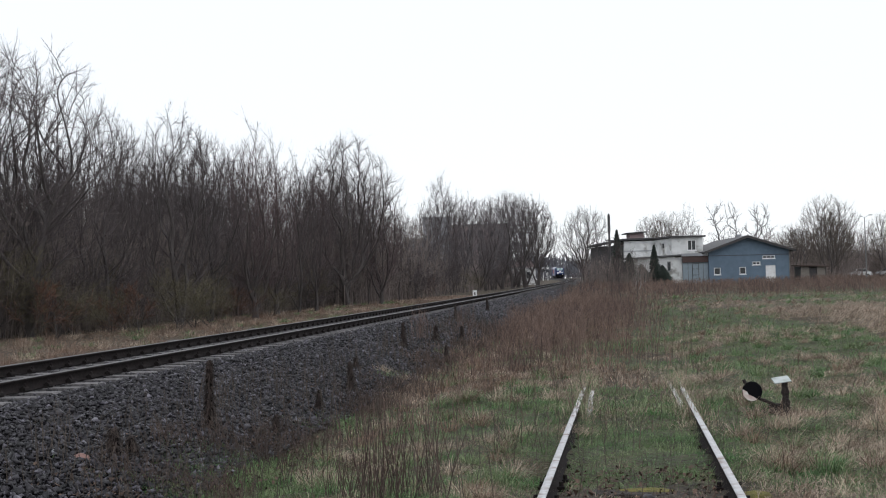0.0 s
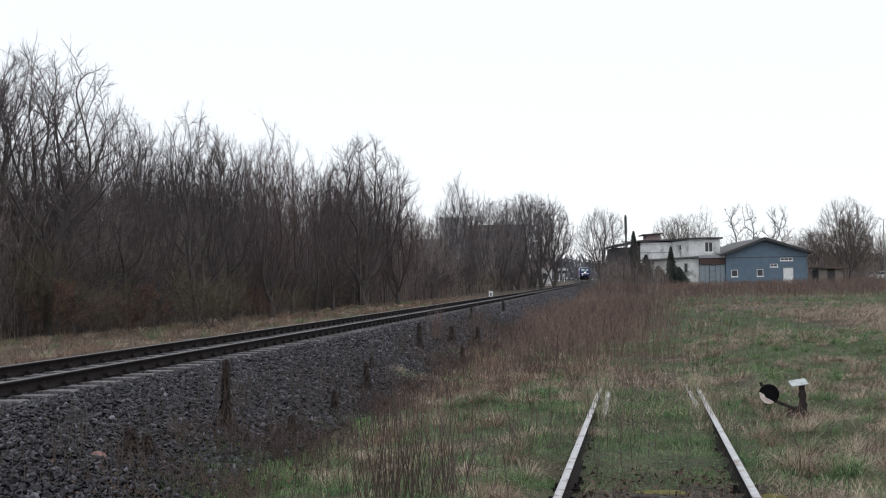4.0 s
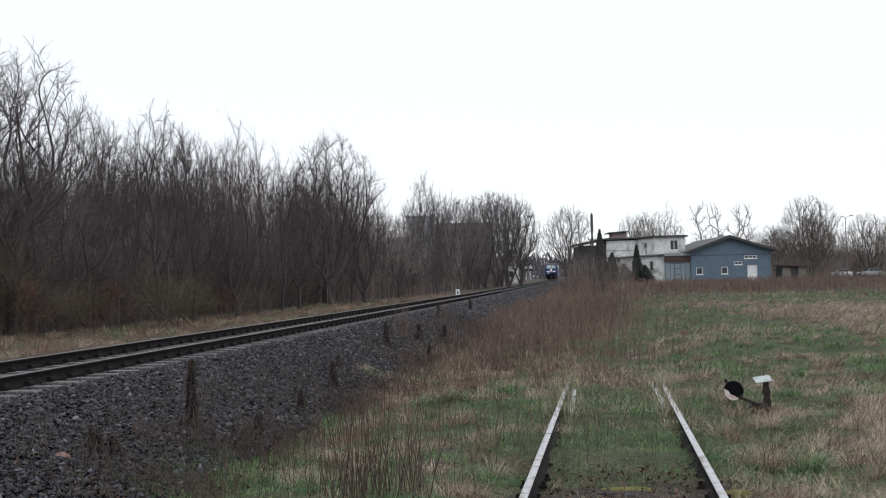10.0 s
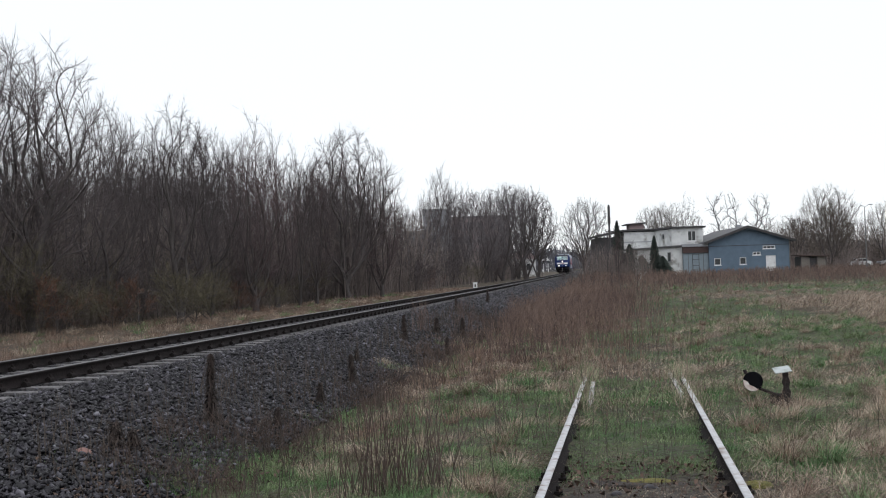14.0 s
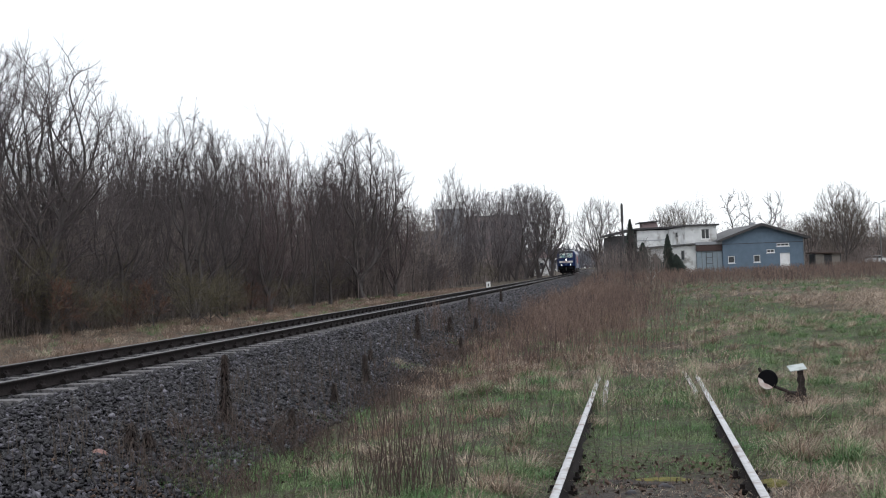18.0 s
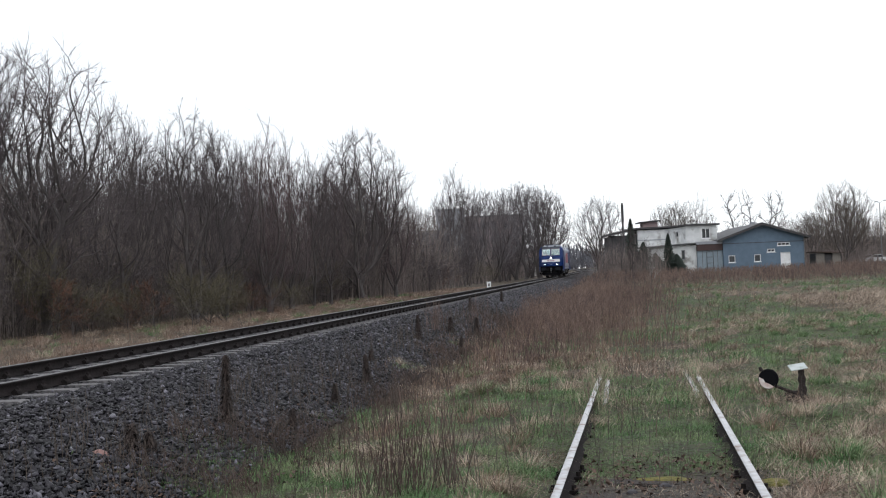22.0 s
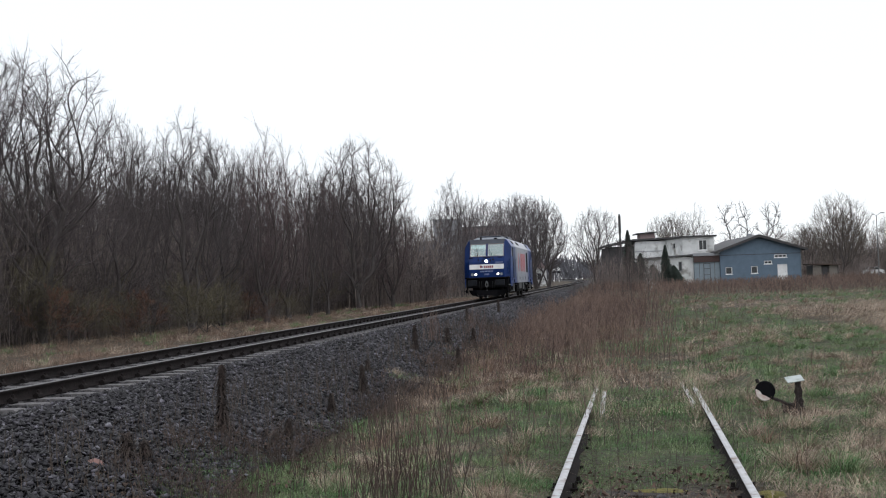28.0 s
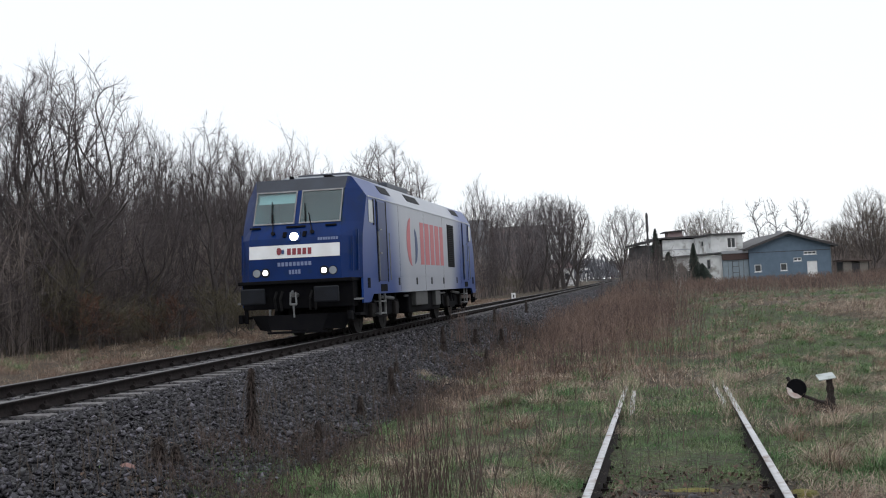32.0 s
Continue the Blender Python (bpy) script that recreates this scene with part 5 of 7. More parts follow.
# ---- more trees: along the line, round the buildings, far off ----
def more_trees():
    r = random.Random(9)
    lab = "tall bare tree standing beside the railway"
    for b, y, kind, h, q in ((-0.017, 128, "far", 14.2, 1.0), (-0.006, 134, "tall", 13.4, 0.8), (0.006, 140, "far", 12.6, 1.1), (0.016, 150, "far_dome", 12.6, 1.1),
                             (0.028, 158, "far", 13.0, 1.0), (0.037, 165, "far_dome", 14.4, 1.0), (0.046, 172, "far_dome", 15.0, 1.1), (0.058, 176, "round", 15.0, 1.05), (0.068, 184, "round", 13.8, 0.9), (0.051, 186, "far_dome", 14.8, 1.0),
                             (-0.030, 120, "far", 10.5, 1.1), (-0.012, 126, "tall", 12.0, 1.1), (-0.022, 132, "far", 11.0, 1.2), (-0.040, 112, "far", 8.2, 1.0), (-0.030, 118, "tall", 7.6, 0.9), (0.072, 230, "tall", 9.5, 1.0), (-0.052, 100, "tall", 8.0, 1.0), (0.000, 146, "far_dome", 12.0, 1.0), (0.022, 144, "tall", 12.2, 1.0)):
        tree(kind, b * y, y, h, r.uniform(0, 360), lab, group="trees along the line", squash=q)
    for k in range(30):
        y = r.uniform(86, 215)
        x = float(line_x(y)) - r.uniform(7, 17)
        tree(r.choice(["far", "tall", "fine", "far"]), x, y, r.uniform(5.5, 9.0), r.uniform(0, 360), "slender bare tree in the thicket beside the line", group="thicket beside the line")
    for k in range(40):
        y = r.uniform(84, 250)
        x = float(line_x(y)) - r.uniform(6.5, 12)
        tree("bush", x, y, r.uniform(2.5, 4.5), r.uniform(0, 360), "leafless brown shrub beside the railway line", "shrub", "shrubs beside the line", "bare_shrub")
    # round the buildings
    tree("round", 20.4, 184, 13.2, 40, "round-crowned bare tree beside the track near the buildings", squash=1.08)
    tree("pale", 21.9, 196, 9.5, 140, "bare tree with pale twigs near the crossing")
    for x, y, kind, h, q in ((39.0, 228, "fan", 13.8, 0.9), (42.5, 232, "fan", 14.6, 0.8), (46.2, 230, "tall", 16.0, 0.9), (48.5, 236, "pale", 12.5, 0.9), (51.2, 220, "gnarled", 15.4, 0.9),
                             (57.8, 220, "gnarled", 14.8, 0.8), (61.0, 224, "gnarled", 11.0, 1.1), (54.5, 224, "gnarled", 10.5, 1.0)):
        tree(kind, x, y, h, r.uniform(0, 360), "bare tree with open branches rising behind the buildings", group="trees behind the buildings", squash=q)
    for x, y, h in ((57.1, 176, 13.6), (60.2, 183, 10.6), (53.6, 182, 9.2)):
        tree("fan", x, y, h, r.uniform(0, 360), "large dense bare tree with many upright branches", group="large trees by the yard", squash=1.0)
    for k in range(22):
        x, y = r.uniform(62, 105), r.uniform(188, 225)
        tree(r.choice(["round", "fan", "tall"]), x, y, r.uniform(8, 12.5), r.uniform(0, 360), "bare tree in the hazy row behind the yard", group="trees behind the yard")
    for k in range(26):
        x, y = r.uniform(48, 92), r.uniform(188, 206)
        tree("bush", x, y, r.uniform(2.2, 3.6), r.uniform(0, 360), "leafless brown shrub along the yard", "shrub", "shrubs along the yard", "bare_shrub")
    for x, y, h in ((17.9, 138, 6.2), (18.9, 136, 6.6), (20.0, 139, 5.6), (16.8, 142, 5.0), (21.0, 137, 5.0), (18.4, 134, 4.4)):
        tree("sapling", x, y, h, r.uniform(0, 360), "slim leafless sapling with pale twigs in the weeds", group="saplings in the weeds", name="sapling", squash=1.2)
    ob = tree("sapling", 10.9, 70, 2.9, 25, "slender white-stemmed birch sapling in the weeds", name="birch_sapling", squash=0.8)
    ob.children[0].data = ob.children[0].data.copy()
    ob.children[0].data.materials[0] = BIRCH
    for x, y, h in ((5.6, 58, 2.2), (6.5, 62, 2.5), (7.6, 66, 2.2), (8.4, 60, 1.9), (4.6, 52, 1.8), (10, 75, 2.0)):
        tree("sapling", x, y, h, r.uniform(0, 360), "young leafless shoot rising from brown weeds", group="young shoots in the weeds", name="sapling", squash=1.5)


more_trees()


def fir(x, y, height, width, label):
    rr = np.random.default_rng(int(x * 10))
    n = 1300
    t = rr.uniform(0.03, 1, n) ** 0.8
    a = rr.uniform(0, 6.283, n)
    L = (1 - t) ** 0.8 * width * rr.uniform(0.35, 1.15, n) + 0.1
    z = t * height
    c, s = np.cos(a), np.sin(a)
    w = 0.10 + 0.16 * (1 - t)
    p0 = np.stack([0.1 * L * c, 0.1 * L * s, z], 1)
    tip = np.stack([L * c, L * s, z - 0.25 * L + 0.1], 1)
    mid = (p0 + tip) / 2 + np.array([0, 0, 0.06])
    sd = np.stack([-s * w, c * w, 0 * w], 1)
    dr = np.array([0, 0, -0.16])
    v = np.stack([p0, mid + sd + dr, tip, mid - sd + dr, mid], 1).reshape(-1, 3)
    f = np.array([[0, 1, 4], [1, 2, 4], [2, 3, 4], [3, 0, 4]])
    f = (f[None] + (np.arange(n) * 5)[:, None, None]).reshape(-1, 3)
    ob = thing("fir_tree", label, "fir tree", "firs by the white building", at=pose(x, y, float(ground_z(x, y)) - 0.05))
    part("trunk", rodm((0, 0, 0), (0, 0, height * 0.95), 0.12, 0.02, 7), BARK, ob)
    put("crown", mesh_from("crown", v, f), FIR, ob, "dark green needles")


fir(20.3, 146, 7.4, 1.45, "tall narrow dark green fir tree")
fir(25.2, 147, 5.3, 1.15, "narrow dark green fir tree by the white wall")
fir(26.3, 147.5, 2.6, 2.0, "low spreading dark evergreen by the white wall")
fir(21.9, 146.5, 4.4, 2.0, "dark green fir tree among the weeds")
fir(23.5, 147, 2.8, 2.2, "low dark evergreen by the white wall")

# ---- buildings ----
BLUE_WALL = material("slate_blue_render", (0.125, 0.175, 0.235), (0.105, 0.150, 0.205), 0.85, scale=1.4, bump=0.1, spots=(0.10, 0.14, 0.185), spot_scale=0.6)
OLD_WHITE = material("weathered_white_render", (0.70, 0.71, 0.71), (0.52, 0.53, 0.53), 0.9, scale=0.9, bump=0.2, spots=(0.26, 0.25, 0.235), spot_scale=0.8, spot_at=0.56)
ROOFING = material("grey_roof_felt", (0.12, 0.12, 0.125), (0.085, 0.085, 0.09), 0.8, scale=2, bump=0.2)
FASCIA = material("dark_fascia", (0.055, 0.052, 0.055), (0.04, 0.038, 0.04), 0.7, scale=3)
DARK_GLASS = material("dark_window_glass", (0.02, 0.023, 0.027), (0.03, 0.034, 0.04), 0.12, scale=1)
BROWN_BOARD = material("red_brown_board", (0.075, 0.045, 0.042), (0.055, 0.035, 0.033), 0.8, scale=4, stretch=(1, 1, 8))
GREY_SHEET = material("pale_blue_sheet", (0.235, 0.285, 0.325), (0.20, 0.245, 0.28), 0.7, scale=2)
BRICK_RED = material("red_brown_brickwork", (0.33, 0.25, 0.25), (0.28, 0.215, 0.22), 0.9, scale=1.5, spots=(0.30, 0.24, 0.24), spot_scale=0.5)
GREY_WALL = material("grey_render", (0.33, 0.34, 0.37), (0.27, 0.28, 0.30), 0.9, scale=0.7)
RUSTY = material("rusted_sheet", (0.10, 0.065, 0.05), (0.065, 0.045, 0.04), 0.85, scale=5, bump=0.3)
PLANK = material("grey_planks", (0.27, 0.245, 0.22), (0.16, 0.145, 0.13), 0.9, scale=4, stretch=(6, 6, 1))
ASPHALT = material("asphalt", (0.16, 0.16, 0.165), (0.12, 0.12, 0.125), 0.8, scale=6, bump=0.1)


def wall_with_holes(x0, x1, z0, z1, y, thick, holes):
    """A wall facing the camera's side (towards -y), built of blocks that leave real openings. holes: x0, x1, z0, z1."""
    bm = bmesh.new()
    xs = sorted({x0, x1, *[h[0] for h in holes], *[h[1] for h in holes]})
    zs = sorted({z0, z1, *[h[2] for h in holes], *[h[3] for h in holes]})
    for i in range(len(xs) - 1):
        run = None
        for k in range(len(zs) - 1):
            cx, cz = (xs[i] + xs[i + 1]) / 2, (zs[k] + zs[k + 1]) / 2
            solid = not any(h[0] < cx < h[1] and h[2] < cz < h[3] for h in holes)
            if solid:
                run = (run[0], zs[k + 1]) if run else (zs[k], zs[k + 1])
            if run and (not solid or k == len(zs) - 2):
                box(bm, xs[i], xs[i + 1], y, y + thick, *run)
                run = None
    return bm


def window(parent, x0, x1, z0, z1, y, frame_mat, bars_n=1, depth=0.12):
    """A window in an opening: pane set back, frame, mullions, sill."""
    pane = part("window", boxm(x0, x1, y + depth, y + depth + 0.03, z0, z1), DARK_GLASS, parent, "window with dark panes")
    bm = bmesh.new()
    w = 0.09
    for q in ((x0, x1, z0, z0 + w), (x0, x1, z1 - w, z1), (x0, x0 + w, z0 + w, z1 - w), (x1 - w, x1, z0 + w, z1 - w)):
        box(bm, q[0], q[1], y + depth - 0.06, y + depth - 0.002, q[2], q[3])
    for k in range(bars_n):
        c = x0 + (x1 - x0) * (k + 1) / (bars_n + 1)
        box(bm, c - 0.03, c + 0.03, y + depth - 0.055, y + depth - 0.003, z0 + w, z1 - w)
    part("window_frame", bm, frame_mat, pane)
    part("window_sill", boxm(x0 - 0.08, x1 + 0.08, y - 0.06, y + 0.04, z0 - 0.07, z0 - 0.002), frame_mat, pane)
    return pane


def blue_building():
    b = thing("blue_building", "low slate-blue building with a shallow gabled roof and a white door", "building")
    y, x0, x1, zb, ze = 150.0, 32.9, 43.5, 0.9, 5.62
    apex_x, apex_z = 37.95, 7.35
    holes = [(33.56, 34.44, 2.47, 3.41), (36.91, 37.78, 2.47, 3.43), (40.36, 41.66, zb, 3.58), (38.65, 39.69, 3.66, 4.10), (40.0, 41.64, 4.46, 4.88)]
    part("front_wall", wall_with_holes(x0, x1, zb, 5.0, y, 0.3, holes), BLUE_WALL, b, "slate-blue front wall")
    part("gable", prismm([(x0, 5.004), (x1, 5.004), (x1, ze), (apex_x, apex_z), (x0, ze)], "y", y + 0.012, y + 0.3), BLUE_WALL, b, "slate-blue gable")
    part("string_course", boxm(x0 - 0.02, x1 + 0.02, y - 0.03, y + 0.01, 4.96, 5.03), FASCIA, b)
    part("side_wall", boxm(x0, x0 + 0.3, y + 0.304, y + 18, zb, ze), BLUE_WALL, b)
    part("side_wall", boxm(x1 - 0.3, x1, y + 0.304, y + 18, zb, ze), BLUE_WALL, b)
    part("back_wall", prismm([(x0, zb), (x1, zb), (x1, ze), (apex_x, apex_z), (x0, ze)], "y", y + 18.004, y + 18.3), BLUE_WALL, b)
    for s, xe in ((-1, x0 - 0.75), (1, x1 + 0.7)):
        k = (apex_z - ze) / (apex_x - x0) if s < 0 else (apex_z - ze) / (x1 - apex_x)
        zo = apex_z - abs(apex_x - xe) * k
        bm = prismm([(xe, zo + 0.02), (apex_x, apex_z + 0.02), (apex_x, apex_z + 0.26), (xe, zo + 0.2)], "y", y - 0.8, y + 18.8)
        roof = part("roof", bm, ROOFING, b, "grey felt roof slope")
        part("barge_board", prismm([(xe, zo - 0.12), (apex_x, apex_z - 0.1), (apex_x, apex_z + 0.24), (xe, zo + 0.18)], "y", y - 0.85, y - 0.804), FASCIA, roof, "dark barge board")
        part("gutter", rodm((xe, y - 0.8, zo + 0.02), (xe, y + 18.8, zo + 0.02), 0.07, n=8), FASCIA, roof)
    for h in holes[:2]:
        window(b, *h, y, WHITE, 0)
    for h in holes[3:]:
        window(b, *h, y, WHITE, 1 if h[1] - h[0] < 1.2 else 2)
    d = part("door", boxm(40.40, 41.62, y + 0.1, y + 0.16, zb, 3.54), WHITE, b, "plain white door")
    part("door_frame", wall_with_holes(40.36, 41.66, zb, 3.58, y + 0.05, 0.05, [(40.42, 41.6, zb, 3.52)]), WHITE, d)
    part("door_handle", rodm((41.45, y + 0.02, 2.6), (41.45, y + 0.1, 2.6), 0.03, n=8), GREY_MET, d)
    part("chimney", boxm(38.2, 38.7, y + 6, y + 6.5, 7.0, 8.0), GREY_WALL, b)
    part("flue", rodm((32.6, y + 4, 5.6), (32.6, y + 4, 7.2), 0.09, n=8), GREY_MET, b)
    part("downpipe", rodm((x1 - 0.02, y - 0.06, zb), (x1 - 0.02, y - 0.06, ze), 0.05, n=8), GREY_MET, b)


def white_building():
    b = thing("white_building", "weathered white two-storey flat-roofed building with stained render", "building")
    zb = 0.9
    # ground floor
    y = 150.8
    holes = [(27.55, 28.05, 3.1, 4.4), (26.2, 26.7, 3.2, 4.1)]
    part("ground_floor_wall", wall_with_holes(23.6, 29.55, zb, 4.95, y, 0.3, holes), OLD_WHITE, b, "stained white ground-floor wall")
    for h in holes:
        window(b, *h, y, GREY_MET, 0)
    part("floor_block", boxm(23.6, 29.55, y + 0.304, y + 12, zb, 4.94), OLD_WHITE, b)
    part("ledge_roof", prismm([(20.6, 4.75), (32.4, 5.28), (32.4, 5.46), (20.6, 4.9)], "y", y - 0.5, y + 3.0), ROOFING, b, "projecting flat ledge roof")
    # upper floor, the taller end
    y2 = 152.2
    holes = [(30.6, 31.75, 5.85, 7.25)]
    part("upper_wall", wall_with_holes(28.5, 32.65, 5.2, 7.62, y2, 0.3, holes), OLD_WHITE, b, "white upper wall")
    window(b, *holes[0], y2, WHITE, 1)
    bm = bmesh.new()
    prism(bm, [(28.5, y2 + 0.02), (28.5, y2 + 9), (27.3, y2 + 9), (27.3, y2 + 5.5)], "z", 5.2, 7.55)
    part("upper_side_wall", bm, OLD_WHITE, b)
    part("small_window", boxm(27.75, 28.0, y2 + 2.6, y2 + 3.6, 6.35, 6.95), DARK_GLASS, b)
    part("upper_block", boxm(28.5, 32.65, y2 + 0.304, y2 + 9, 5.2, 7.6), OLD_WHITE, b)
    bm = prismm([(26.9, y2 + 5.2), (28.2, y2 - 0.35), (33.0, y2 - 0.35), (33.0, y2 + 9.3), (26.9, y2 + 9.3)], "z", 7.62, 7.84)
    part("flat_roof", bm, FASCIA, b, "dark flat roof edge")
    # upper floor, the longer end set back
    y3 = 158.0
    part("upper_wall", boxm(22.9, 28.4, y3, y3 + 9, 4.6, 7.5), OLD_WHITE, b, "white upper wall set back")
    part("string_course", boxm(22.85, 28.4, y3 - 0.06, y3 - 0.004, 6.05, 6.16), GREY_WALL, b)
    bm = prismm([(18.9, 6.95), (22.7, 7.62), (28.6, 7.72), (28.6, 7.92), (22.7, 7.86), (18.9, 7.2)], "y", y3 - 0.5, y3 + 9.5)
    part("flat_roof", bm, FASCIA, b, "dark sagging flat roof")
    part("end_wall", boxm(19.3, 22.88, y3 + 0.5, y3 + 9, zb, 6.9), FASCIA, b, "plain dark end wall")
    part("roof_house", boxm(23.9, 25.9, y3 + 1, y3 + 4, 7.85, 8.62), BRICK_RED, b, "small roof housing")
    part("roof_house_cap", prismm([(23.3, 8.56), (26.2, 8.72), (26.2, 8.86), (23.3, 8.7)], "y", y3 + 0.4, y3 + 4.6), FASCIA, b)
    # link with sheet doors
    part("link_front", boxm(29.56, 32.88, 150.4, 150.7, zb, 4.18), GREY_SHEET, b, "pale blue sheet-clad link")
    part("link_beam", boxm(29.5, 32.88, 150.2, 150.6, 4.2, 5.02), BROWN_BOARD, b, "red-brown board over the doors")
    part("link_fascia", boxm(29.4, 32.88, 150.1, 150.5, 5.03, 5.4), GREY_WALL, b)
    gate = part("sheet_door", boxm(30.8, 31.6, 150.33, 150.39, zb, 4.03), GREY_SHEET, b, "narrow sheet door")
    for q in ((30.76, 30.82), (31.58, 31.64)):
        part("door_post", boxm(*q, 150.30, 150.39, zb, 4.05), FASCIA, gate)
    for z in (2.5, 3.3, 4.0):
        part("door_rail", boxm(30.83, 31.57, 150.29, 150.32, z, z + 0.05), FASCIA, gate)
    for x in (30.2, 32.2):
        part("panel_seam", boxm(x, x + 0.04, 150.38, 150.398, zb, 4.17), FASCIA, b)


def big_house():
    """The tall block that shows through the trees."""
    b = thing("brick_block", "large red-brown brick block with a grey stair tower behind trees", "building")
    y = 232.0
    part("main_wall", boxm(-1.6, 10.4, y, y + 14, 1.5, 14.3), BRICK_RED, b, "red-brown main wall")
    part("tower", boxm(-7.4, -1.62, y - 1, y + 10, 1.5, 16.0), GREY_WALL, b, "grey stair tower")
    part("tower", boxm(-11.5, -7.42, y + 2, y + 12, 1.5, 12.0), GREY_WALL, b, "lower grey wing")
    part("roof", boxm(-1.8, 10.6, y - 0.2, y + 14.2, 14.31, 14.55), FASCIA, b)
    part("roof", boxm(-7.6, -1.5, y - 1.2, y + 10.2, 16.01, 16.2), GREY_WALL, b)
    for f in range(4):
        for k in range(5):
            x = -0.6 + k * 2.2
            z = 3.2 + f * 2.9
            w = part("window", boxm(x, x + 1.1, y - 0.03, y - 0.004, z, z + 1.4), DARK_GLASS, b)
            part("window_sill", boxm(x - 0.1, x + 1.2, y - 0.09, y - 0.032, z - 0.12, z - 0.02), GREY_WALL, w)
        part("window", boxm(-5.4, -4.0, y - 1.03, y - 1.004, 3.4 + f * 3.0, 5.0 + f * 3.0), DARK_GLASS, b)


def small_white_house():
    b = thing("small_house", "small pale house showing between trees near the line", "house")
    x, y = 13.2, 236.0
    part("wall", boxm(x - 2.5, x + 2.5, y, y + 6, 1.6, 5.6), OLD_WHITE, b)
    part("roof", prismm([(x - 3, 5.5), (x + 3, 5.5), (x, 8.0)], "y", y - 0.4, y + 6.4), BRICK_RED, b, "red-brown gabled roof")
    for dx in (-1.4, 0.6):
        part("window", boxm(x + dx, x + dx + 0.8, y - 0.03, y - 0.004, 3.2, 4.5), DARK_GLASS, b)


def shed():
    b = thing("garden_shed", "old plank shed with a sagging rusty roof", "shed", at=pose(45.8, 153, float(field_z(153.0))))
    for k in range(11):
        x = k * 0.31
        if k in (4, 5, 6):
            continue
        part("plank", boxm(x, x + 0.29, 0, 0.05, 0.0, 1.95 + 0.03 * (k % 3)), PLANK, b)
    part("side_wall", boxm(0, 0.06, 0.06, 2.6, 0, 2.0), PLANK, b)
    part("side_wall", boxm(3.35, 3.41, 0.06, 2.6, 0, 1.9), PLANK, b)
    part("back_wall", boxm(0, 3.41, 2.61, 2.66, 0, 2.0), PLANK, b)
    part("roof", prismm([(-0.35, 2.12), (3.75, 1.92), (3.75, 2.02), (-0.35, 2.24)], "y", -0.5, 3.0), RUSTY, b, "rusty sheet roof")
    # the doorway is open: this dark sheet stands in for the shade inside
    d = part("door", boxm(1.28, 2.12, 0.05, 0.1, 0.02, 1.8), FASCIA, b, "dark board standing for the shade in the open doorway")
    for x in (1.22, 2.14, -0.03, 3.36):
        part("post", boxm(x, x + 0.09, -0.08, 0.0, 0, 2.0), FASCIA, b)


blue_building()
white_building()
big_house()
small_white_house()
shed()


# ---- cars beyond the yard ----
def car(x, y, turn, paint, label, name="car"):
    c = thing(name, label, "car", at=pose(x, y, float(ground_z(x, y)), 0, 0, turn))
    prof = [(-2.1, 0.35), (-2.12, 0.75), (-1.95, 0.95), (-1.5, 1.0), (-0.95, 1.42), (0.55, 1.45), (1.15, 0.98), (1.9, 0.85), (2.1, 0.65), (2.1, 0.35)]
    bm = prismm(prof, "y", -0.84, 0.84)
    bmesh.ops.bevel(bm, geom=[e for e in bm.edges if abs(e.verts[0].co.y - e.verts[1].co.y) < 0.01], offset=0.07, segments=2, affect="EDGES")
    part("body", bm, paint, c, smooth=False)
    for s in (-1, 1):
        ya, yb = sorted((s * 0.842, s * 0.85))
        part("side_window", prismm([(-1.35, 1.0), (-0.9, 1.36), (-0.25, 1.38), (-0.25, 1.0)], "y", ya, yb), DARK_GLASS, c)
        part("side_window", prismm([(-0.17, 1.0), (-0.17, 1.38), (0.48, 1.39), (0.98, 1.0)], "y", ya, yb), DARK_GLASS, c)
        for wx in (-1.3, 1.3):
            w = part("wheel", rodm((wx, s * 0.68, 0.32), (wx, s * 0.87, 0.32), 0.32, 0.31, 16), RUBBER, c)
            part("rim", rodm((wx, s * 0.86, 0.32), (wx, s * 0.885, 0.32), 0.19, 0.17, 12), GREY_MET, w)
        part("headlight", boxm(2.0, 2.09, *sorted((s * 0.5, s * 0.78)), 0.62, 0.76), LAMP_OFF, c)
    part("rear_window", prismm([(-1.52, 1.03), (-1.49, 1.03), (-1.0, 1.4), (-1.03, 1.4)], "y", -0.62, 0.62), DARK_GLASS, c)
    part("windscreen", prismm([(1.17, 1.0), (1.14, 1.0), (0.6, 1.42), (0.63, 1.42)], "y", -0.66, 0.66), DARK_GLASS, c)
    part("bumper", boxm(2.06, 2.16, -0.8, 0.8, 0.36, 0.56, 0.03), paint, c)
    part("bumper", boxm(-2.18, -2.08, -0.8, 0.8, 0.38, 0.58, 0.03), paint, c)
    return c


CAR_WHITE = material("white_car_paint", (0.62, 0.63, 0.64), (0.58, 0.59, 0.6), 0.25, scale=2)
CAR_SILVER = material("silver_car_paint", (0.38, 0.39, 0.40), (0.35, 0.36, 0.37), 0.25, 0.4, scale=2)
CAR_RED = material("red_car_paint", (0.30, 0.03, 0.035), (0.25, 0.03, 0.03), 0.25, scale=2)
car(63.6, 182, 196, CAR_WHITE, "white car parked in the yard behind shrubs")
car(71.0, 188, 190, CAR_SILVER, "pale silver car parked among bare shrubs")
WHITE_CAR = car(100.0, 205, 180, CAR_WHITE, "white car driving along behind the blue building", "moving_car")
RED_CAR = car(120.0, 205, 180, CAR_RED, "red car driving along behind the blue building", "moving_car")


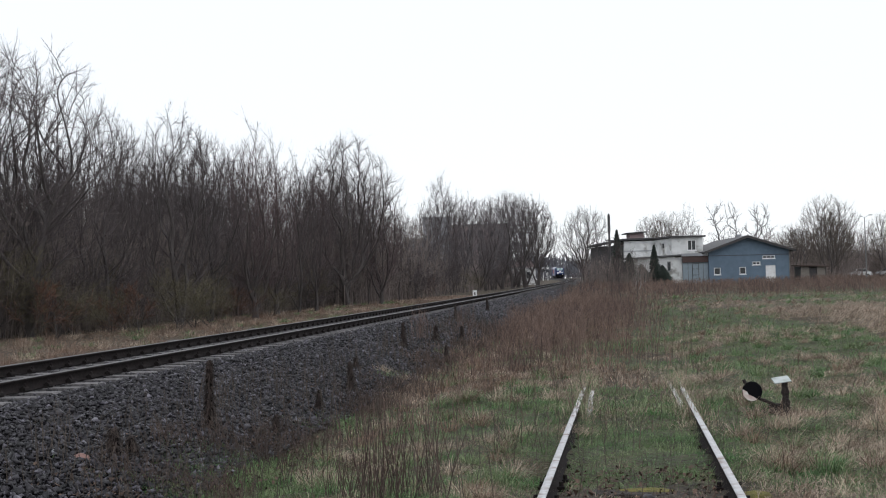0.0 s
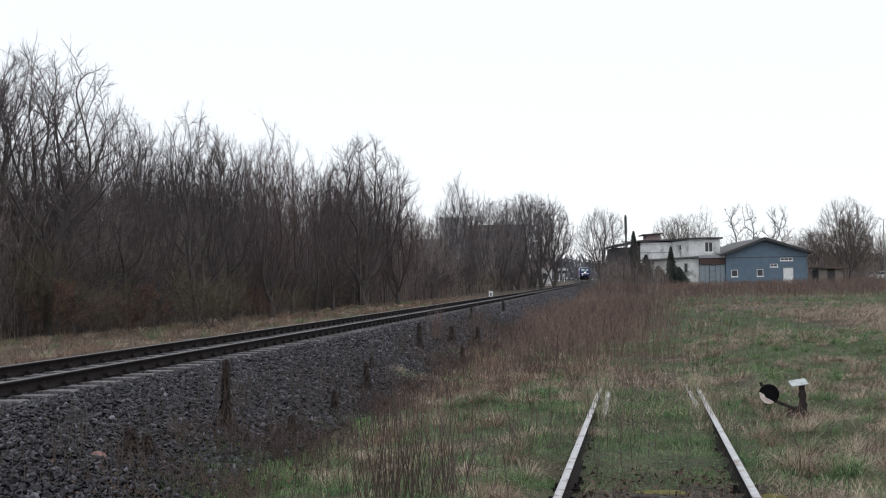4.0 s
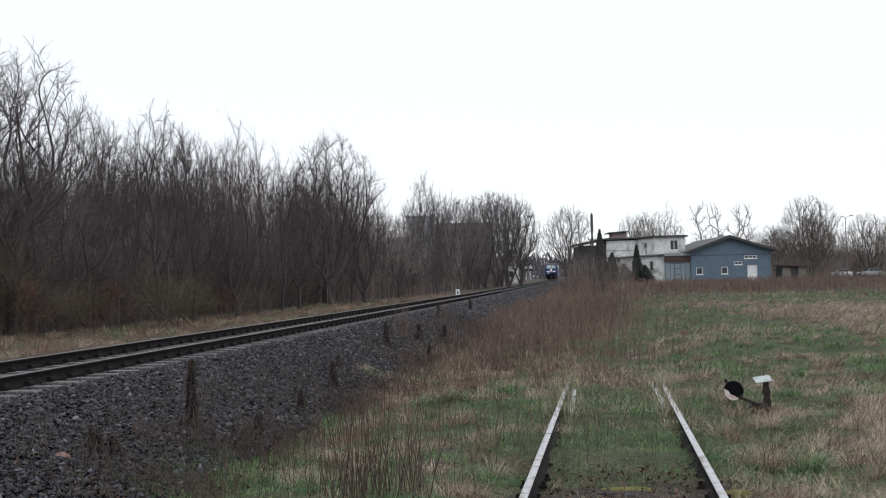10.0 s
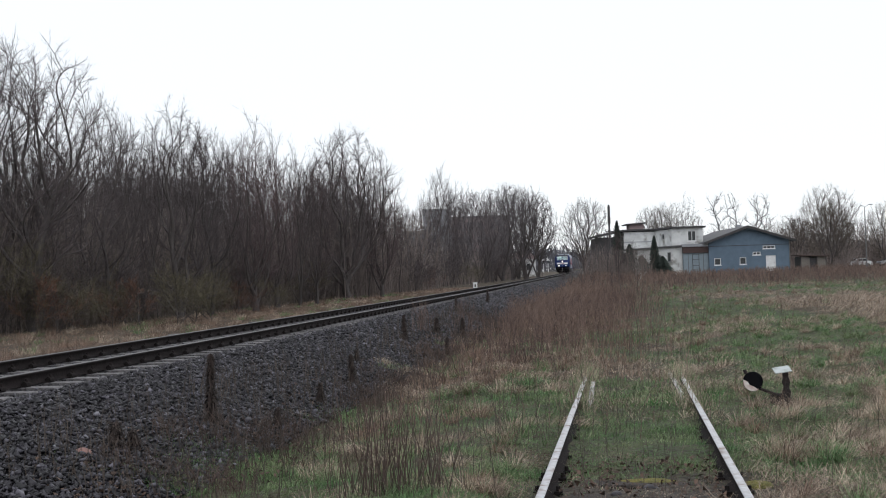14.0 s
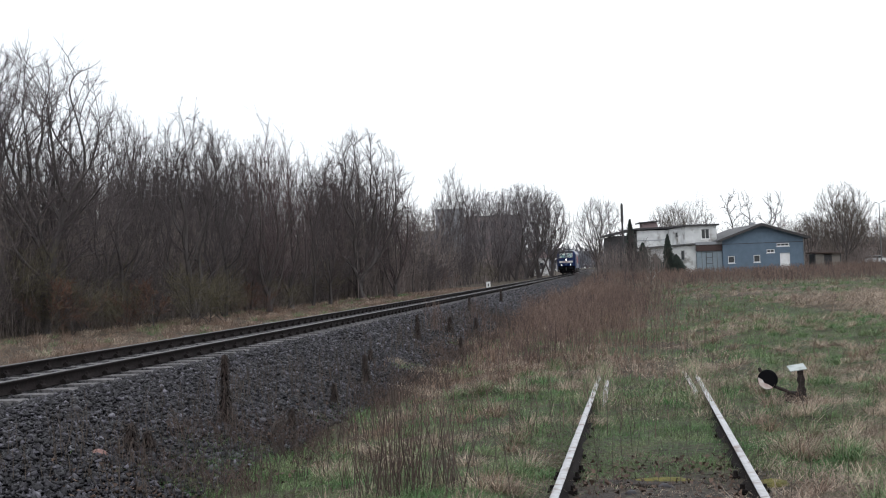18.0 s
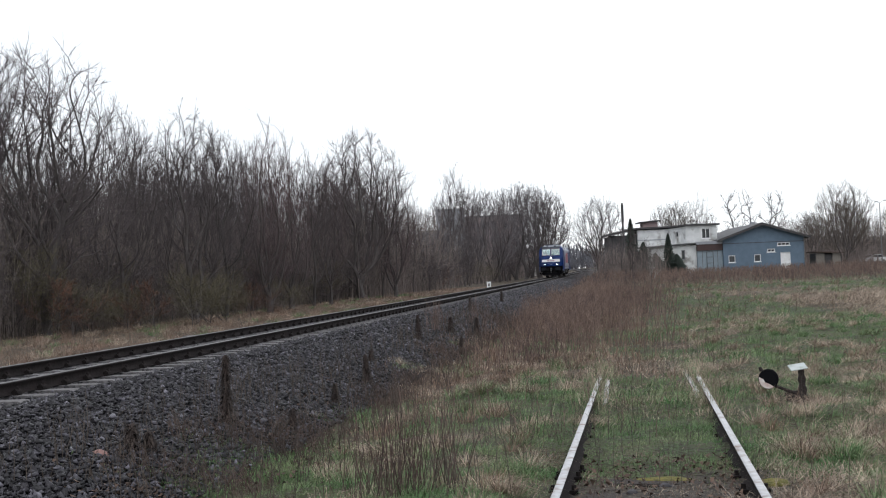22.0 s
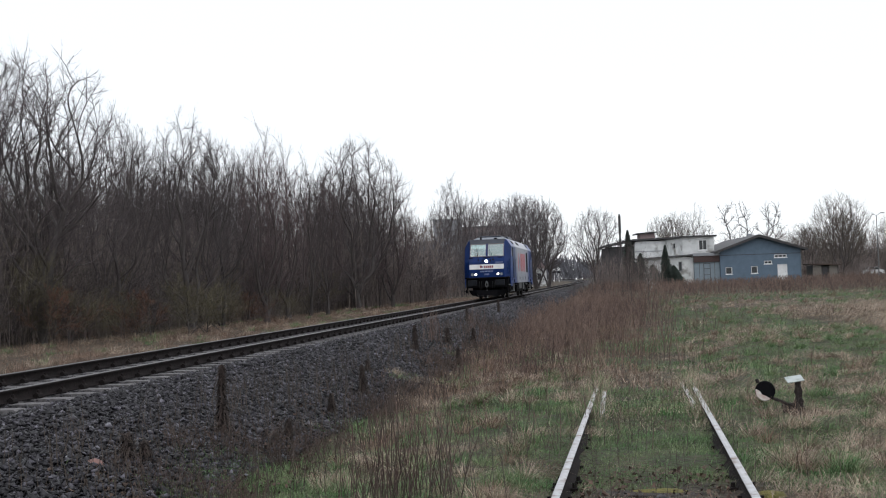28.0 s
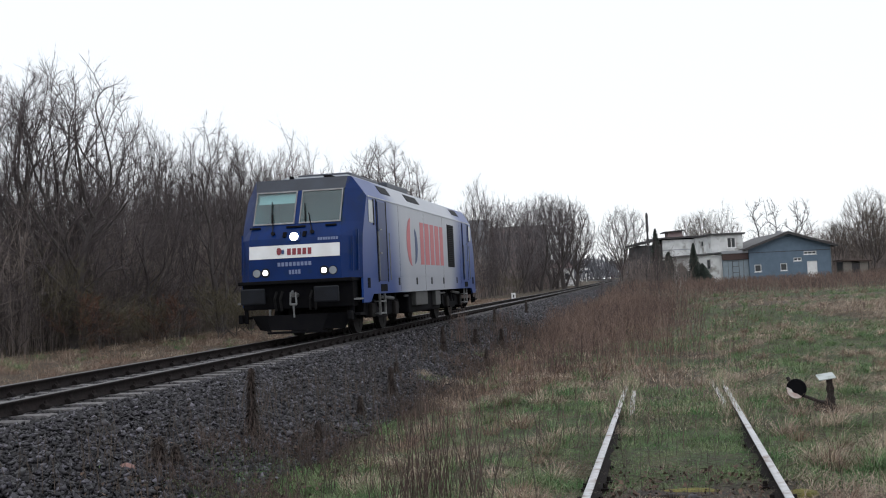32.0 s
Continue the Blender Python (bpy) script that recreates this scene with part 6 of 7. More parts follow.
# ---- poles, lamp, posts ----
def utility_pole():
    p = thing("utility_pole", "dark wooden utility pole with a thick top", "utility pole", at=pose(19.2, 145, float(field_z(145.0))))
    part("pole", rodm((0, 0, -0.3), (0, 0, 9.4), 0.15, 0.11, 10), FASCIA, p)
    part("cable_box", boxm(-0.15, 0.15, -0.15, 0.15, 6.9, 9.2, 0.05), FASCIA, p, "dark bundle fixed to the pole")
    part("bracket", boxm(-0.5, 0.5, -0.05, 0.05, 5.9, 6.02), FASCIA, p)


def street_lamp():
    p = thing("street_lamp", "tall grey street lamp with two arms", "street lamp", at=pose(64.3, 180, float(field_z(180.0))))
    part("mast", rodm((0, 0, -0.2), (0, 0, 9.6), 0.1, 0.06, 8), GREY_MET, p)
    for s, k in ((-1, 0.55), (1, 1.0)):
        arm = part("arm", rodm((0, 0, 9.55), (s * 0.7 * k, 0, 9.55 + 0.4 * k), 0.035, 0.03, 6), GREY_MET, p)
        part("lamp_head", boxm(*sorted((s * 0.62 * k, s * 1.25 * k)), -0.12, 0.12, 9.5 + 0.4 * k, 9.63 + 0.4 * k, 0.03), GREY_MET, arm)


def marker_post():
    x, y = 1.27, 102.0
    p = thing("marker_post", "short white marker post beside the track", "marker post", at=pose(x, y, float(ground_z(x, y))))
    part("stone", boxm(-0.19, 0.19, -0.1, 0.1, -0.2, 0.58, 0.03), WHITE, p)
    part("number_bar", boxm(-0.06, 0.06, -0.106, -0.1005, 0.2, 0.46), FASCIA, p, "dark bar of the number")
    part("cap", boxm(-0.2, 0.2, -0.11, 0.11, 0.582, 0.62, 0.02), WHITE, p)


def crossing():
    y = 347.0
    x, z = float(line_x(y)), float(line_z(y))
    road = tagged(part("road", boxm(-60, 40, -3.2, 3.2, -0.2, -0.01), ASPHALT, None, at=pose(x, y, z, 0, 0, 4)), "pale asphalt road over the railway line", "road", kind="structure")
    red = material("barrier_red", (0.45, 0.04, 0.04), (0.4, 0.04, 0.04), 0.5, scale=2)
    for k, (dx, dy) in enumerate(((-8.0, -4.6), (-6.6, -4.4), (4.6, -5.0))):
        s = thing("crossing_signal", "level-crossing signal on a white post", "crossing signal", "signals at the level crossing", at=pose(x + dx, y + dy, z - 0.1))
        part("post", rodm((0, 0, -0.3), (0, 0, 3.6), 0.08, 0.07, 8), WHITE, s)
        part("backboard", boxm(-0.45, 0.45, -0.1, -0.02, 2.4, 3.1, 0.05), BLACK, s)
        for q in (-0.2, 0.2):
            part("lamp", rodm((q, -0.12, 2.75), (q, -0.08, 2.75), 0.13, 0.13, 12), LAMP_OFF, s)
        for a in (35, -35):
            part("cross_arm", boxm(-0.6, 0.6, -0.04, 0.04, -0.08, 0.08), WHITE, s, at=pose(0, -0.02 - 0.09 * (a > 0), 3.5, 0, a, 0))
    f = thing("roadside_fence", "low white fence posts beside the crossing", "fence", at=pose(x - 19, y - 5, z - 0.3))
    for k in range(7):
        part("post", boxm(k * 1.6, k * 1.6 + 0.16, -0.08, 0.08, -0.2, 1.0), WHITE, f)
    part("rail", boxm(0, 9.7, -0.03, 0.03, 0.7, 0.8), WHITE, f)


def track_box(x, y, w, h, label):
    b = thing("cable_box", label, "trackside box", at=pose(x, y, float(ground_z(x, y)), 0, 0, -7))
    part("box", boxm(-w / 2, w / 2, -0.15, 0.15, -0.1, h, 0.02), FASCIA, b)
    part("lid", boxm(-w / 2 - 0.03, w / 2 + 0.03, -0.18, 0.18, h + 0.003, h + 0.05, 0.015), CONCRETE, b, "pale worn lid")


utility_pole()
street_lamp()
marker_post()
crossing()
track_box(-6.3, 34.6, 0.34, 0.2, "small dark trackside box with a pale lid")
track_box(-7.4, 29.6, 0.5, 0.08, "low dark cover beside the track")


# ---- far woods: one ragged belt, its grey paled to paint in the haze ----
def far_woods():
    rr = np.random.default_rng(5)
    segs = []
    n = 20000
    x = rr.uniform(-260, 330, n)
    y = rr.uniform(470, 560, n)
    g = field_z(np.minimum(y, 420))
    top = 10.5 + 2.5 * np.sin(x * 0.05) + 1.5 * np.sin(x * 0.17 + 1) + rr.uniform(-2.5, 1.5, n)
    z0 = g + rr.uniform(0, 0.6, n) * top
    dx, dy = rr.normal(0, 1.3, n), rr.normal(0, 1.0, n)
    z1 = np.minimum(z0 + rr.uniform(1.5, 4.5, n), g + top)
    segs = np.stack([x, y, z0, x + dx, y + dy, np.maximum(z1, z0 + 0.5), np.full(n, 0.3), np.full(n, 0.08)], 1)
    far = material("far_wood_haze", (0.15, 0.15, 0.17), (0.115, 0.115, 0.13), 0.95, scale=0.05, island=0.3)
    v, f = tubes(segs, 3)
    tagged(put("far_woods", mesh_from("far_woods", v, f), far), "distant belt of bare woods with haze put into its grey", "woods", kind="stuff")


far_woods()


def yard_brush():
    """Brown scrub behind and beside the yard, and before the white building's end."""
    r = np.random.default_rng(17)
    n = 2600
    a = brush_at(r.uniform(46, 120, n), r.uniform(186, 226, n), 3.0, 8.5, r, 0.05)
    n = 700
    b = brush_at(r.uniform(48.5, 62, n), r.uniform(173, 184, n), 1.2, 3.2, r, 0.03)
    n = 900
    e = brush_at(r.uniform(64, 112, n), r.uniform(187, 203, n), 1.4, 3.4, r, 0.035)
    n = 420
    c = brush_at(r.uniform(15.5, 23.5, n), r.uniform(136, 149, n), 1.5, 4.2, r, 0.022)
    n = 500
    yy = r.uniform(190, 300, n)
    d = brush_at(line_x(yy) + r.uniform(6.5, 24, n), yy, 2.0, 6.0, r, 0.05)
    v, f = joined([a, b, c, d, e])
    tagged(put("yard_scrub", mesh_from("yard_scrub", v, f), BRUSH), "brown leafless scrub round the yard and buildings", "scrub", kind="stuff")


yard_brush()


# ---- grass, weeds, dry stalks ----
def blades(x, y, h, w, lean, r, ax=None, ay=None):
    """Bent grass blades of three triangles each; ax, ay: the way they fall."""
    n = len(x)
    z = ground_z(x, y) - 0.01
    a = r.uniform(0, 6.283, n)
    if ax is not None:
        a = np.arctan2(ay + 0.35 * r.normal(0, 1, n), ax + 0.35 * r.normal(0, 1, n))
    b = r.uniform(0, 6.283, n)
    d = np.stack([np.cos(a), np.sin(a), 0 * a], 1)
    s = np.stack([np.cos(b), np.sin(b), 0 * b], 1) * (w / 2)[:, None]
    p = np.stack([x, y, z], 1)
    up = np.array([0, 0, 1.0])
    mid = p + up * (h * (0.62 - 0.2 * np.minimum(lean, 1.5)))[:, None] + d * (h * lean * 0.4)[:, None]
    tip = p + up * (h * np.maximum(0.06, 0.95 - 0.62 * lean))[:, None] + d * (h * lean)[:, None]
    v = np.stack([p - s, p + s, mid - 0.7 * s, mid + 0.7 * s, tip], 1).reshape(-1, 3)
    f = np.array([[0, 1, 3], [0, 3, 2], [2, 3, 4]])
    return v, (f[None] + (np.arange(n) * 5)[:, None, None]).reshape(-1, 3)


def tufts(n, per, x0, x1, y0, y1, keep, r, spread):
    """Blade roots gathered in tufts, and the way each blade falls: out of its tuft and with the wind."""
    y = y0 + (y1 - y0) * r.uniform(0, 1, n) ** 1.3
    x = r.uniform(0, 1, n) * (x1 - x0) + x0
    lush = 0.6 * mottle(x, y, 0.8, 7) + 0.6 * mottle(x, y, 1.9, 8)
    ok = keep(x, y) & (r.uniform(0, 1, n) < 0.62 + 0.75 * lush)
    x, y, lush = x[ok], y[ok], lush[ok]
    m = len(x)
    dx, dy = r.normal(0, spread, (m, per)), r.normal(0, spread, (m, per))
    wind = r.normal(0.5, 0.6, (m, 1)), r.normal(-0.2, 0.6, (m, 1))
    size = r.uniform(0.6, 1.3, (m, 1)) * (1 + 0.6 * lush[:, None]) * np.ones((1, per))
    return (x[:, None] + dx).ravel(), (y[:, None] + dy).ravel(), (dx / spread + wind[0]).ravel(), (dy / spread + wind[1]).ravel(), size.ravel()


def off_rails(x, y):
    s = np.abs(np.abs(x - side_x(y)) - 0.76)
    return (s > 0.07) | (y > 12.7 + 0.8 * np.sin(9 * y))


def right_of_bank(x, y):
    u = x - line_x(y)
    return (u > 4.1 + 0.5 * np.sin(0.8 * y)) & (np.abs(x) < 0.5 * y + 2)


def grass():
    r = np.random.default_rng(12)

    def greens(x, y):
        inside = np.abs(x - side_x(y)) < 0.7
        return right_of_bank(x, y) & (patch(x, y) + r.normal(0, 0.22, len(x)) > 0.1) & (~inside | (r.uniform(0, 1, len(x)) < 0.2 + 0.8 * ramp(y, 8.9, 10.4)))

    def straws(x, y):
        inside = np.abs(x - side_x(y)) < 0.65
        wet = (x < side_x(y) - 1.3) & (y < 13.5)
        return right_of_bank(x, y) & (patch(x, y) + r.normal(0, 0.22, len(x)) < 0.1) & (r.uniform(0, 1, len(x)) < np.where(wet, 0.25, 0.75)) & (~inside | (r.uniform(0, 1, len(x)) < 0.06 + 0.7 * ramp(y, 9.4, 11.4)))

    gv, sv, rv = [], [], []
    for n, per, y0, y1, size, w in ((6000, 28, 6.5, 17, 0.12, 0.0046), (5600, 20, 15, 34, 0.16, 0.0085), (9500, 15, 30, 92, 0.18, 0.011)):
        for keep, out, k in ((greens, gv, 0.8), (straws, sv, 1.3)):
            x, y, ax, ay, q = tufts(n, per, -4, 0.5 * y1 + 2, y0, y1, keep, r, 0.045 + 0.0035 * y1)
            ok = off_rails(x, y)
            x, y, ax, ay, q = x[ok], y[ok], ax[ok], ay[ok], q[ok]
            russet = (k > 1) & (x < side_x(y) - 0.9) & (mottle(x, y, 0.9, 17) > -0.35)
            if russet.any():
                a, b, c, d, e = x[russet], y[russet], ax[russet], ay[russet], q[russet]
                rv.append(blades(a, b, e * size * r.uniform(0.5, 1.5, len(a)), w * r.uniform(0.6, 1.2, len(a)), r.uniform(0.3, 1.4, len(a)), r, c, d))
                x, y, ax, ay, q = x[~russet], y[~russet], ax[~russet], ay[~russet], q[~russet]
            m = len(x)
            out.append(blades(x, y, q * k * size * r.uniform(0.4, 1.2, m), w * r.uniform(0.7, 1.4, m), r.uniform(0.3 if k < 1 else 0.6, 1.1 if k < 1 else 1.9, m), r, ax, ay))
    # short sward between the tufts
    for n, y0, y1, size, w in ((80000, 6.5, 17, 0.055, 0.0050), (55000, 15, 36, 0.08, 0.009), (60000, 34, 92, 0.11, 0.014)):
        y = y0 + (y1 - y0) * r.uniform(0, 1, n) ** 1.2
        x = r.uniform(-0.3, 0.48, n) * y
        ok = right_of_bank(x, y) & off_rails(x, y) & (r.uniform(0, 1, n) < 0.7 + 0.8 * mottle(x, y, 0.7, 9)) & ((np.abs(x - side_x(y)) > 0.72) | (r.uniform(0, 1, n) < 0.3 + 0.7 * ramp(y, 8.9, 10.4)))
        x, y = x[ok], y[ok]
        g = patch(x, y) + r.normal(0, 0.3, len(x)) > 0.0
        red = ~g & (x < side_x(y) - 0.9) & (r.uniform(0, 1, len(x)) < 0.75)
        for pick, out in ((g, gv), (~g & ~red, sv), (red, rv)):
            m = int(pick.sum())
            out.append(blades(x[pick], y[pick], size * r.uniform(0.4, 1.3, m), w * r.uniform(0.6, 1.3, m), r.uniform(0.3, 1.4, m), r))
    # long pale straw lying in the middle of the field, and reddish tall grass by the bank
    for cx, cy, sx, sy, n, h in ((17.0, 43, 5.0, 9.0, 30000, 0.5), (11.5, 33, 2.4, 2.5, 3600, 0.45), (4.4, 11.3, 1.2, 1.3, 4200, 0.20), (6.0, 17.2, 1.6, 1.4, 2600, 0.24), (2.88, 13.7, 0.22, 0.45, 700, 0.2), (1.28, 13.5, 0.25, 0.45, 600, 0.2), (2.3, 15.5, 0.7, 1.2, 1600, 0.22), (1.3, 18.0, 0.4, 0.8, 800, 0.26), (3.3, 18.6, 0.4, 0.8, 800, 0.26), (2.6, 21.5, 1.0, 1.6, 1500, 0.3), (5.6, 14.0, 1.2, 0.9, 2000, 0.2)):
        x, y = r.normal(cx, sx * 0.6, n), r.normal(cy, sy * 0.6, n)
        ok = right_of_bank(x, y) & (off_rails(x, y) | (y > 12.9)) & (mottle(x, y, 0.8, 11) + r.normal(0, 0.2, n) > -0.1) & ((y < 26) | (patch(x, y) < 0.2))
        x, y = x[ok], y[ok]
        m = len(x)
        sv.append(blades(x, y, h * r.uniform(0.4, 1.2, m), (0.0016 + 0.00022 * cy) * r.uniform(0.7, 1.4, m), r.uniform(0.5, 1.9, m), r, np.full(m, 0.5) + 0.6 * np.sin(2 * x), np.full(m, -0.3) + 0.6 * np.sin(2 * y)))
    # tussocks whose long blades droop all round
    for n, per, out, h0, h1 in ((260, 120, sv, 0.18, 0.38), (330, 110, gv, 0.16, 0.34), (150, 100, rv, 0.2, 0.38)):
        y = 8 + 26 * r.uniform(0, 1, n) ** 1.2
        x = r.uniform(-0.16, 0.44, n) * y
        ok = right_of_bank(x, y) & (np.abs(x - side_x(y)) > 1.15)
        x, y = x[ok], y[ok]
        m = len(x)
        a = r.uniform(0, 6.283, (m, per))
        q = np.abs(r.normal(0, 0.075, (m, per)))
        big = (r.uniform(h0, h1, (m, 1)) * r.uniform(0.5, 1.15, (m, per))).ravel()
        out.append(blades((x[:, None] + q * np.cos(a)).ravel(), (y[:, None] + q * np.sin(a)).ravel(), big, (0.0022 + 0.0002 * y[:, None] * r.uniform(0.7, 1.3, (m, per))).ravel(),
                          r.uniform(0.35, 1.5, m * per), r, np.cos(a).ravel() + 0.4, np.sin(a).ravel() - 0.2))
    for n, per, y0, y1, bx0, bx1, h0, h1, thick in ((520, 44, 27, 80, -0.02, 0.45, 0.28, 0.6, 0.00016), (46, 170, 9.6, 15.5, 0.36, 0.44, 0.32, 0.5, 0.00014), (14, 130, 11.5, 17, 0.24, 0.31, 0.22, 0.36, 0.00014)):
        y = y0 + (y1 - y0) * r.uniform(0, 1, n)
        x = r.uniform(bx0, bx1, n) * y
        ok = right_of_bank(x, y) & (np.abs(x - side_x(y)) > 1.0)
        x, y = x[ok], y[ok]
        m = len(x)
        a, q = r.uniform(0, 6.283, (m, per)), np.abs(r.normal(0, 0.09, (m, per)))
        which = np.where(y < 26, 0.2, r.uniform(0, 1, m) + 0.25 * (patch(x, y) > 0.3))
        for lo, hi, out in ((0, 0.45, sv), (0.45, 0.68, rv), (0.68, 1.3, gv)):
            p = (which >= lo) & (which < hi)
            out.append(blades((x[:, None] + q * np.cos(a))[p].ravel(), (y[:, None] + q * np.sin(a))[p].ravel(), (r.uniform(h0, h1, (m, 1)) * r.uniform(0.5, 1.1, (m, per)))[p].ravel(),
                              ((0.0024 + thick * y[:, None]) * r.uniform(0.6, 1.3, (m, per)))[p].ravel(), r.uniform(0.4, 1.6, p.sum() * per), r, np.cos(a)[p].ravel() + 0.5, np.sin(a)[p].ravel() - 0.3))
    # long straw fallen over in swathes
    n = 150
    y = 8.5 + 26 * r.uniform(0, 1, n) ** 1.1
    x = r.uniform(-0.1, 0.45, n) * y
    ok = right_of_bank(x, y) & (np.abs(x - side_x(y)) > 1.0) & (patch(x, y) < 0.55)
    x, y = x[ok], y[ok]
    m, per = len(x), 70
    a = r.uniform(0, 6.283, (m, 1)) + r.normal(0, 0.3, (m, per))
    dx, dy = r.normal(0, 0.11, (m, per)), r.normal(0, 0.07, (m, per))
    sv.append(blades((x[:, None] + dx).ravel(), (y[:, None] + dy).ravel(), (r.uniform(0.25, 0.5, (m, 1)) * r.uniform(0.6, 1.1, (m, per))).ravel(), (0.0018 + 0.00018 * y[:, None] * r.uniform(0.6, 1.3, (m, per))).ravel(),
                     r.uniform(0.9, 1.7, m * per), r, np.cos(a).ravel(), np.sin(a).ravel()))
    # grass standing against the rails and hiding their far ends
    for s in (-1, 1):
        n = 3600
        y = r.uniform(11.6, 20, n)
        x = side_x(y) + s * 0.76 + r.normal(0, 0.11, n)
        ok = (r.uniform(0, 1, n) < ramp(y, 11.6, 16)) & (mottle(x, y, 0.5, 44) + 0.9 * ramp(y, 13, 17) > 0.25)
        x, y = x[ok], y[ok]
        g = r.uniform(0, 1, len(x)) < 0.35
        for pick, out in ((g, gv), (~g, sv)):
            m = int(pick.sum())
            out.append(blades(x[pick], y[pick], r.uniform(0.16, 0.34, m), r.uniform(0.003, 0.006, m), r.uniform(0.2, 1.0, m), r))
    # tall reddish grass along the foot of the bank
    n = 15000
    y = 13 + 55 * r.uniform(0, 1, n) ** 1.1
    x = line_x(y) + 4.2 + 4.6 * r.uniform(0, 1, n) ** 1.3
    ok = (np.sin(1.1 * x + 0.5 * y) * np.sin(0.8 * y - 1.3 * x) + 0.4 * np.sin(2.9 * y + x) + r.normal(0, 0.35, n) > 0.0) & (patch(x, y) < 0.45) & (r.uniform(0, 1, n) < 0.15 + 0.85 * ramp(y, 14, 24))
    x, y = x[ok], y[ok]
    m = len(x)
    rv.append(blades(x, y, r.uniform(0.18, 0.62, m) * (0.55 + 0.45 * ramp(y, 16, 26)), (0.005 + 0.00035 * y) * r.uniform(0.7, 1.3, m), r.uniform(0.1, 0.9, m), r))
    # tussocks in the strip beyond the line
    n = 420
    y = 19 + 62 * r.uniform(0, 1, n) ** 1.2
    x = line_x(y) - 3.0 - 6.5 * r.uniform(0, 1, n)
    ok = x > -0.5 * y
    x, y = x[ok], y[ok]
    m, per = len(x), 60
    a, q = r.uniform(0, 6.283, (m, per)), np.abs(r.normal(0, 0.12, (m, per)))
    which = r.uniform(0, 1, m)
    for lo, hi, out in ((0, 0.22, sv), (0.22, 0.8, rv), (0.8, 1.01, gv)):
        p = (which >= lo) & (which < hi)
        out.append(blades((x[:, None] + q * np.cos(a))[p].ravel(), (y[:, None] + q * np.sin(a))[p].ravel(), (r.uniform(0.2, 0.5, (m, 1)) * r.uniform(0.5, 1.1, (m, per)))[p].ravel(),
                          ((0.003 + 0.00016 * y[:, None]) * r.uniform(0.6, 1.2, (m, per)))[p].ravel(), r.uniform(0.3, 1.4, p.sum() * per), r, np.cos(a)[p].ravel() + 0.3, np.sin(a)[p].ravel()))
    # the strip beyond the line
    y = 18 + 92 * r.uniform(0, 1, 60000) ** 1.2
    x = line_x(y) - 3.0 - 0.5 * mottle(0 * y, y, 1.5, 22) - r.uniform(0, 7, len(y))
    ok = x > -0.5 * y
    x, y = x[ok], y[ok]
    m = len(x)
    half = r.uniform(0, 1, m) < 0.16 + 0.3 * mottle(x, y, 3, 20)
    for pick, out in ((half, sv), (~half, rv)):
        m = int(pick.sum())
        out.append(blades(x[pick], y[pick], r.uniform(0.06, 0.24, m) * (1 + 0.5 * mottle(x[pick], y[pick], 2.5, 21)), 0.002 + 0.00014 * y[pick], r.uniform(0.4, 1.8, m), r))
    # green tongue at the foot of the bank
    y = r.uniform(9.8, 12.3, 15000)
    x = line_x(y) + r.normal(4.25, 0.38, len(y))
    ok = mottle(x, y, 0.5, 14) + r.normal(0, 0.2, len(x)) > -0.15
    x, y = x[ok], y[ok]
    m = len(x)
    gv.append(blades(x, y, r.uniform(0.06, 0.15, m), r.uniform(0.004, 0.008, m), r.uniform(0.2, 0.9, m), r))
    tagged(put("reddish_grass", mesh_from("reddish_grass", *joined(rv)), RUST_GRASS), "tall reddish-brown dry grass along the bank", "grass", kind="stuff")
    tagged(put("green_grass", mesh_from("green_grass", *joined(gv)), GRASS), "short green winter grass in patches", "grass", kind="stuff")
    tagged(put("dry_grass", mesh_from("dry_grass", *joined(sv)), STRAW), "flattened straw-coloured dry grass tufts", "grass", kind="stuff")


def stalks(x, y, h, rad, r, twigs=3, lean=0.12):
    """Thin dry stems with a few side twigs."""
    n = len(x)
    z = ground_z(x, y) - 0.02
    p = np.stack([x, y, z], 1)
    d = r.normal(0, lean, (n, 3))
    d[:, 2] = 1
    mid = p + d * (h * 0.55)[:, None]
    d2 = d + r.normal(0, lean * 1.3, (n, 3)) * [1, 1, 0]
    top = mid + d2 * (h * 0.45)[:, None]
    out = [np.concatenate([p, mid, rad[:, None], rad[:, None] * 0.8], 1), np.concatenate([mid, top, rad[:, None] * 0.8, rad[:, None] * 0.3], 1)]
    for k in range(twigs):
        t = r.uniform(0.45, 0.95, n)[:, None]
        st = p + (top - p) * t
        w = r.normal(0, 0.5, (n, 3))
        w[:, 2] = r.uniform(0.5, 1.0, n)
        out.append(np.concatenate([st, st + w * (h * r.uniform(0.1, 0.26, n))[:, None], rad[:, None] * 0.55, rad[:, None] * 0.25], 1))
    return tubes(np.concatenate(out), 3)


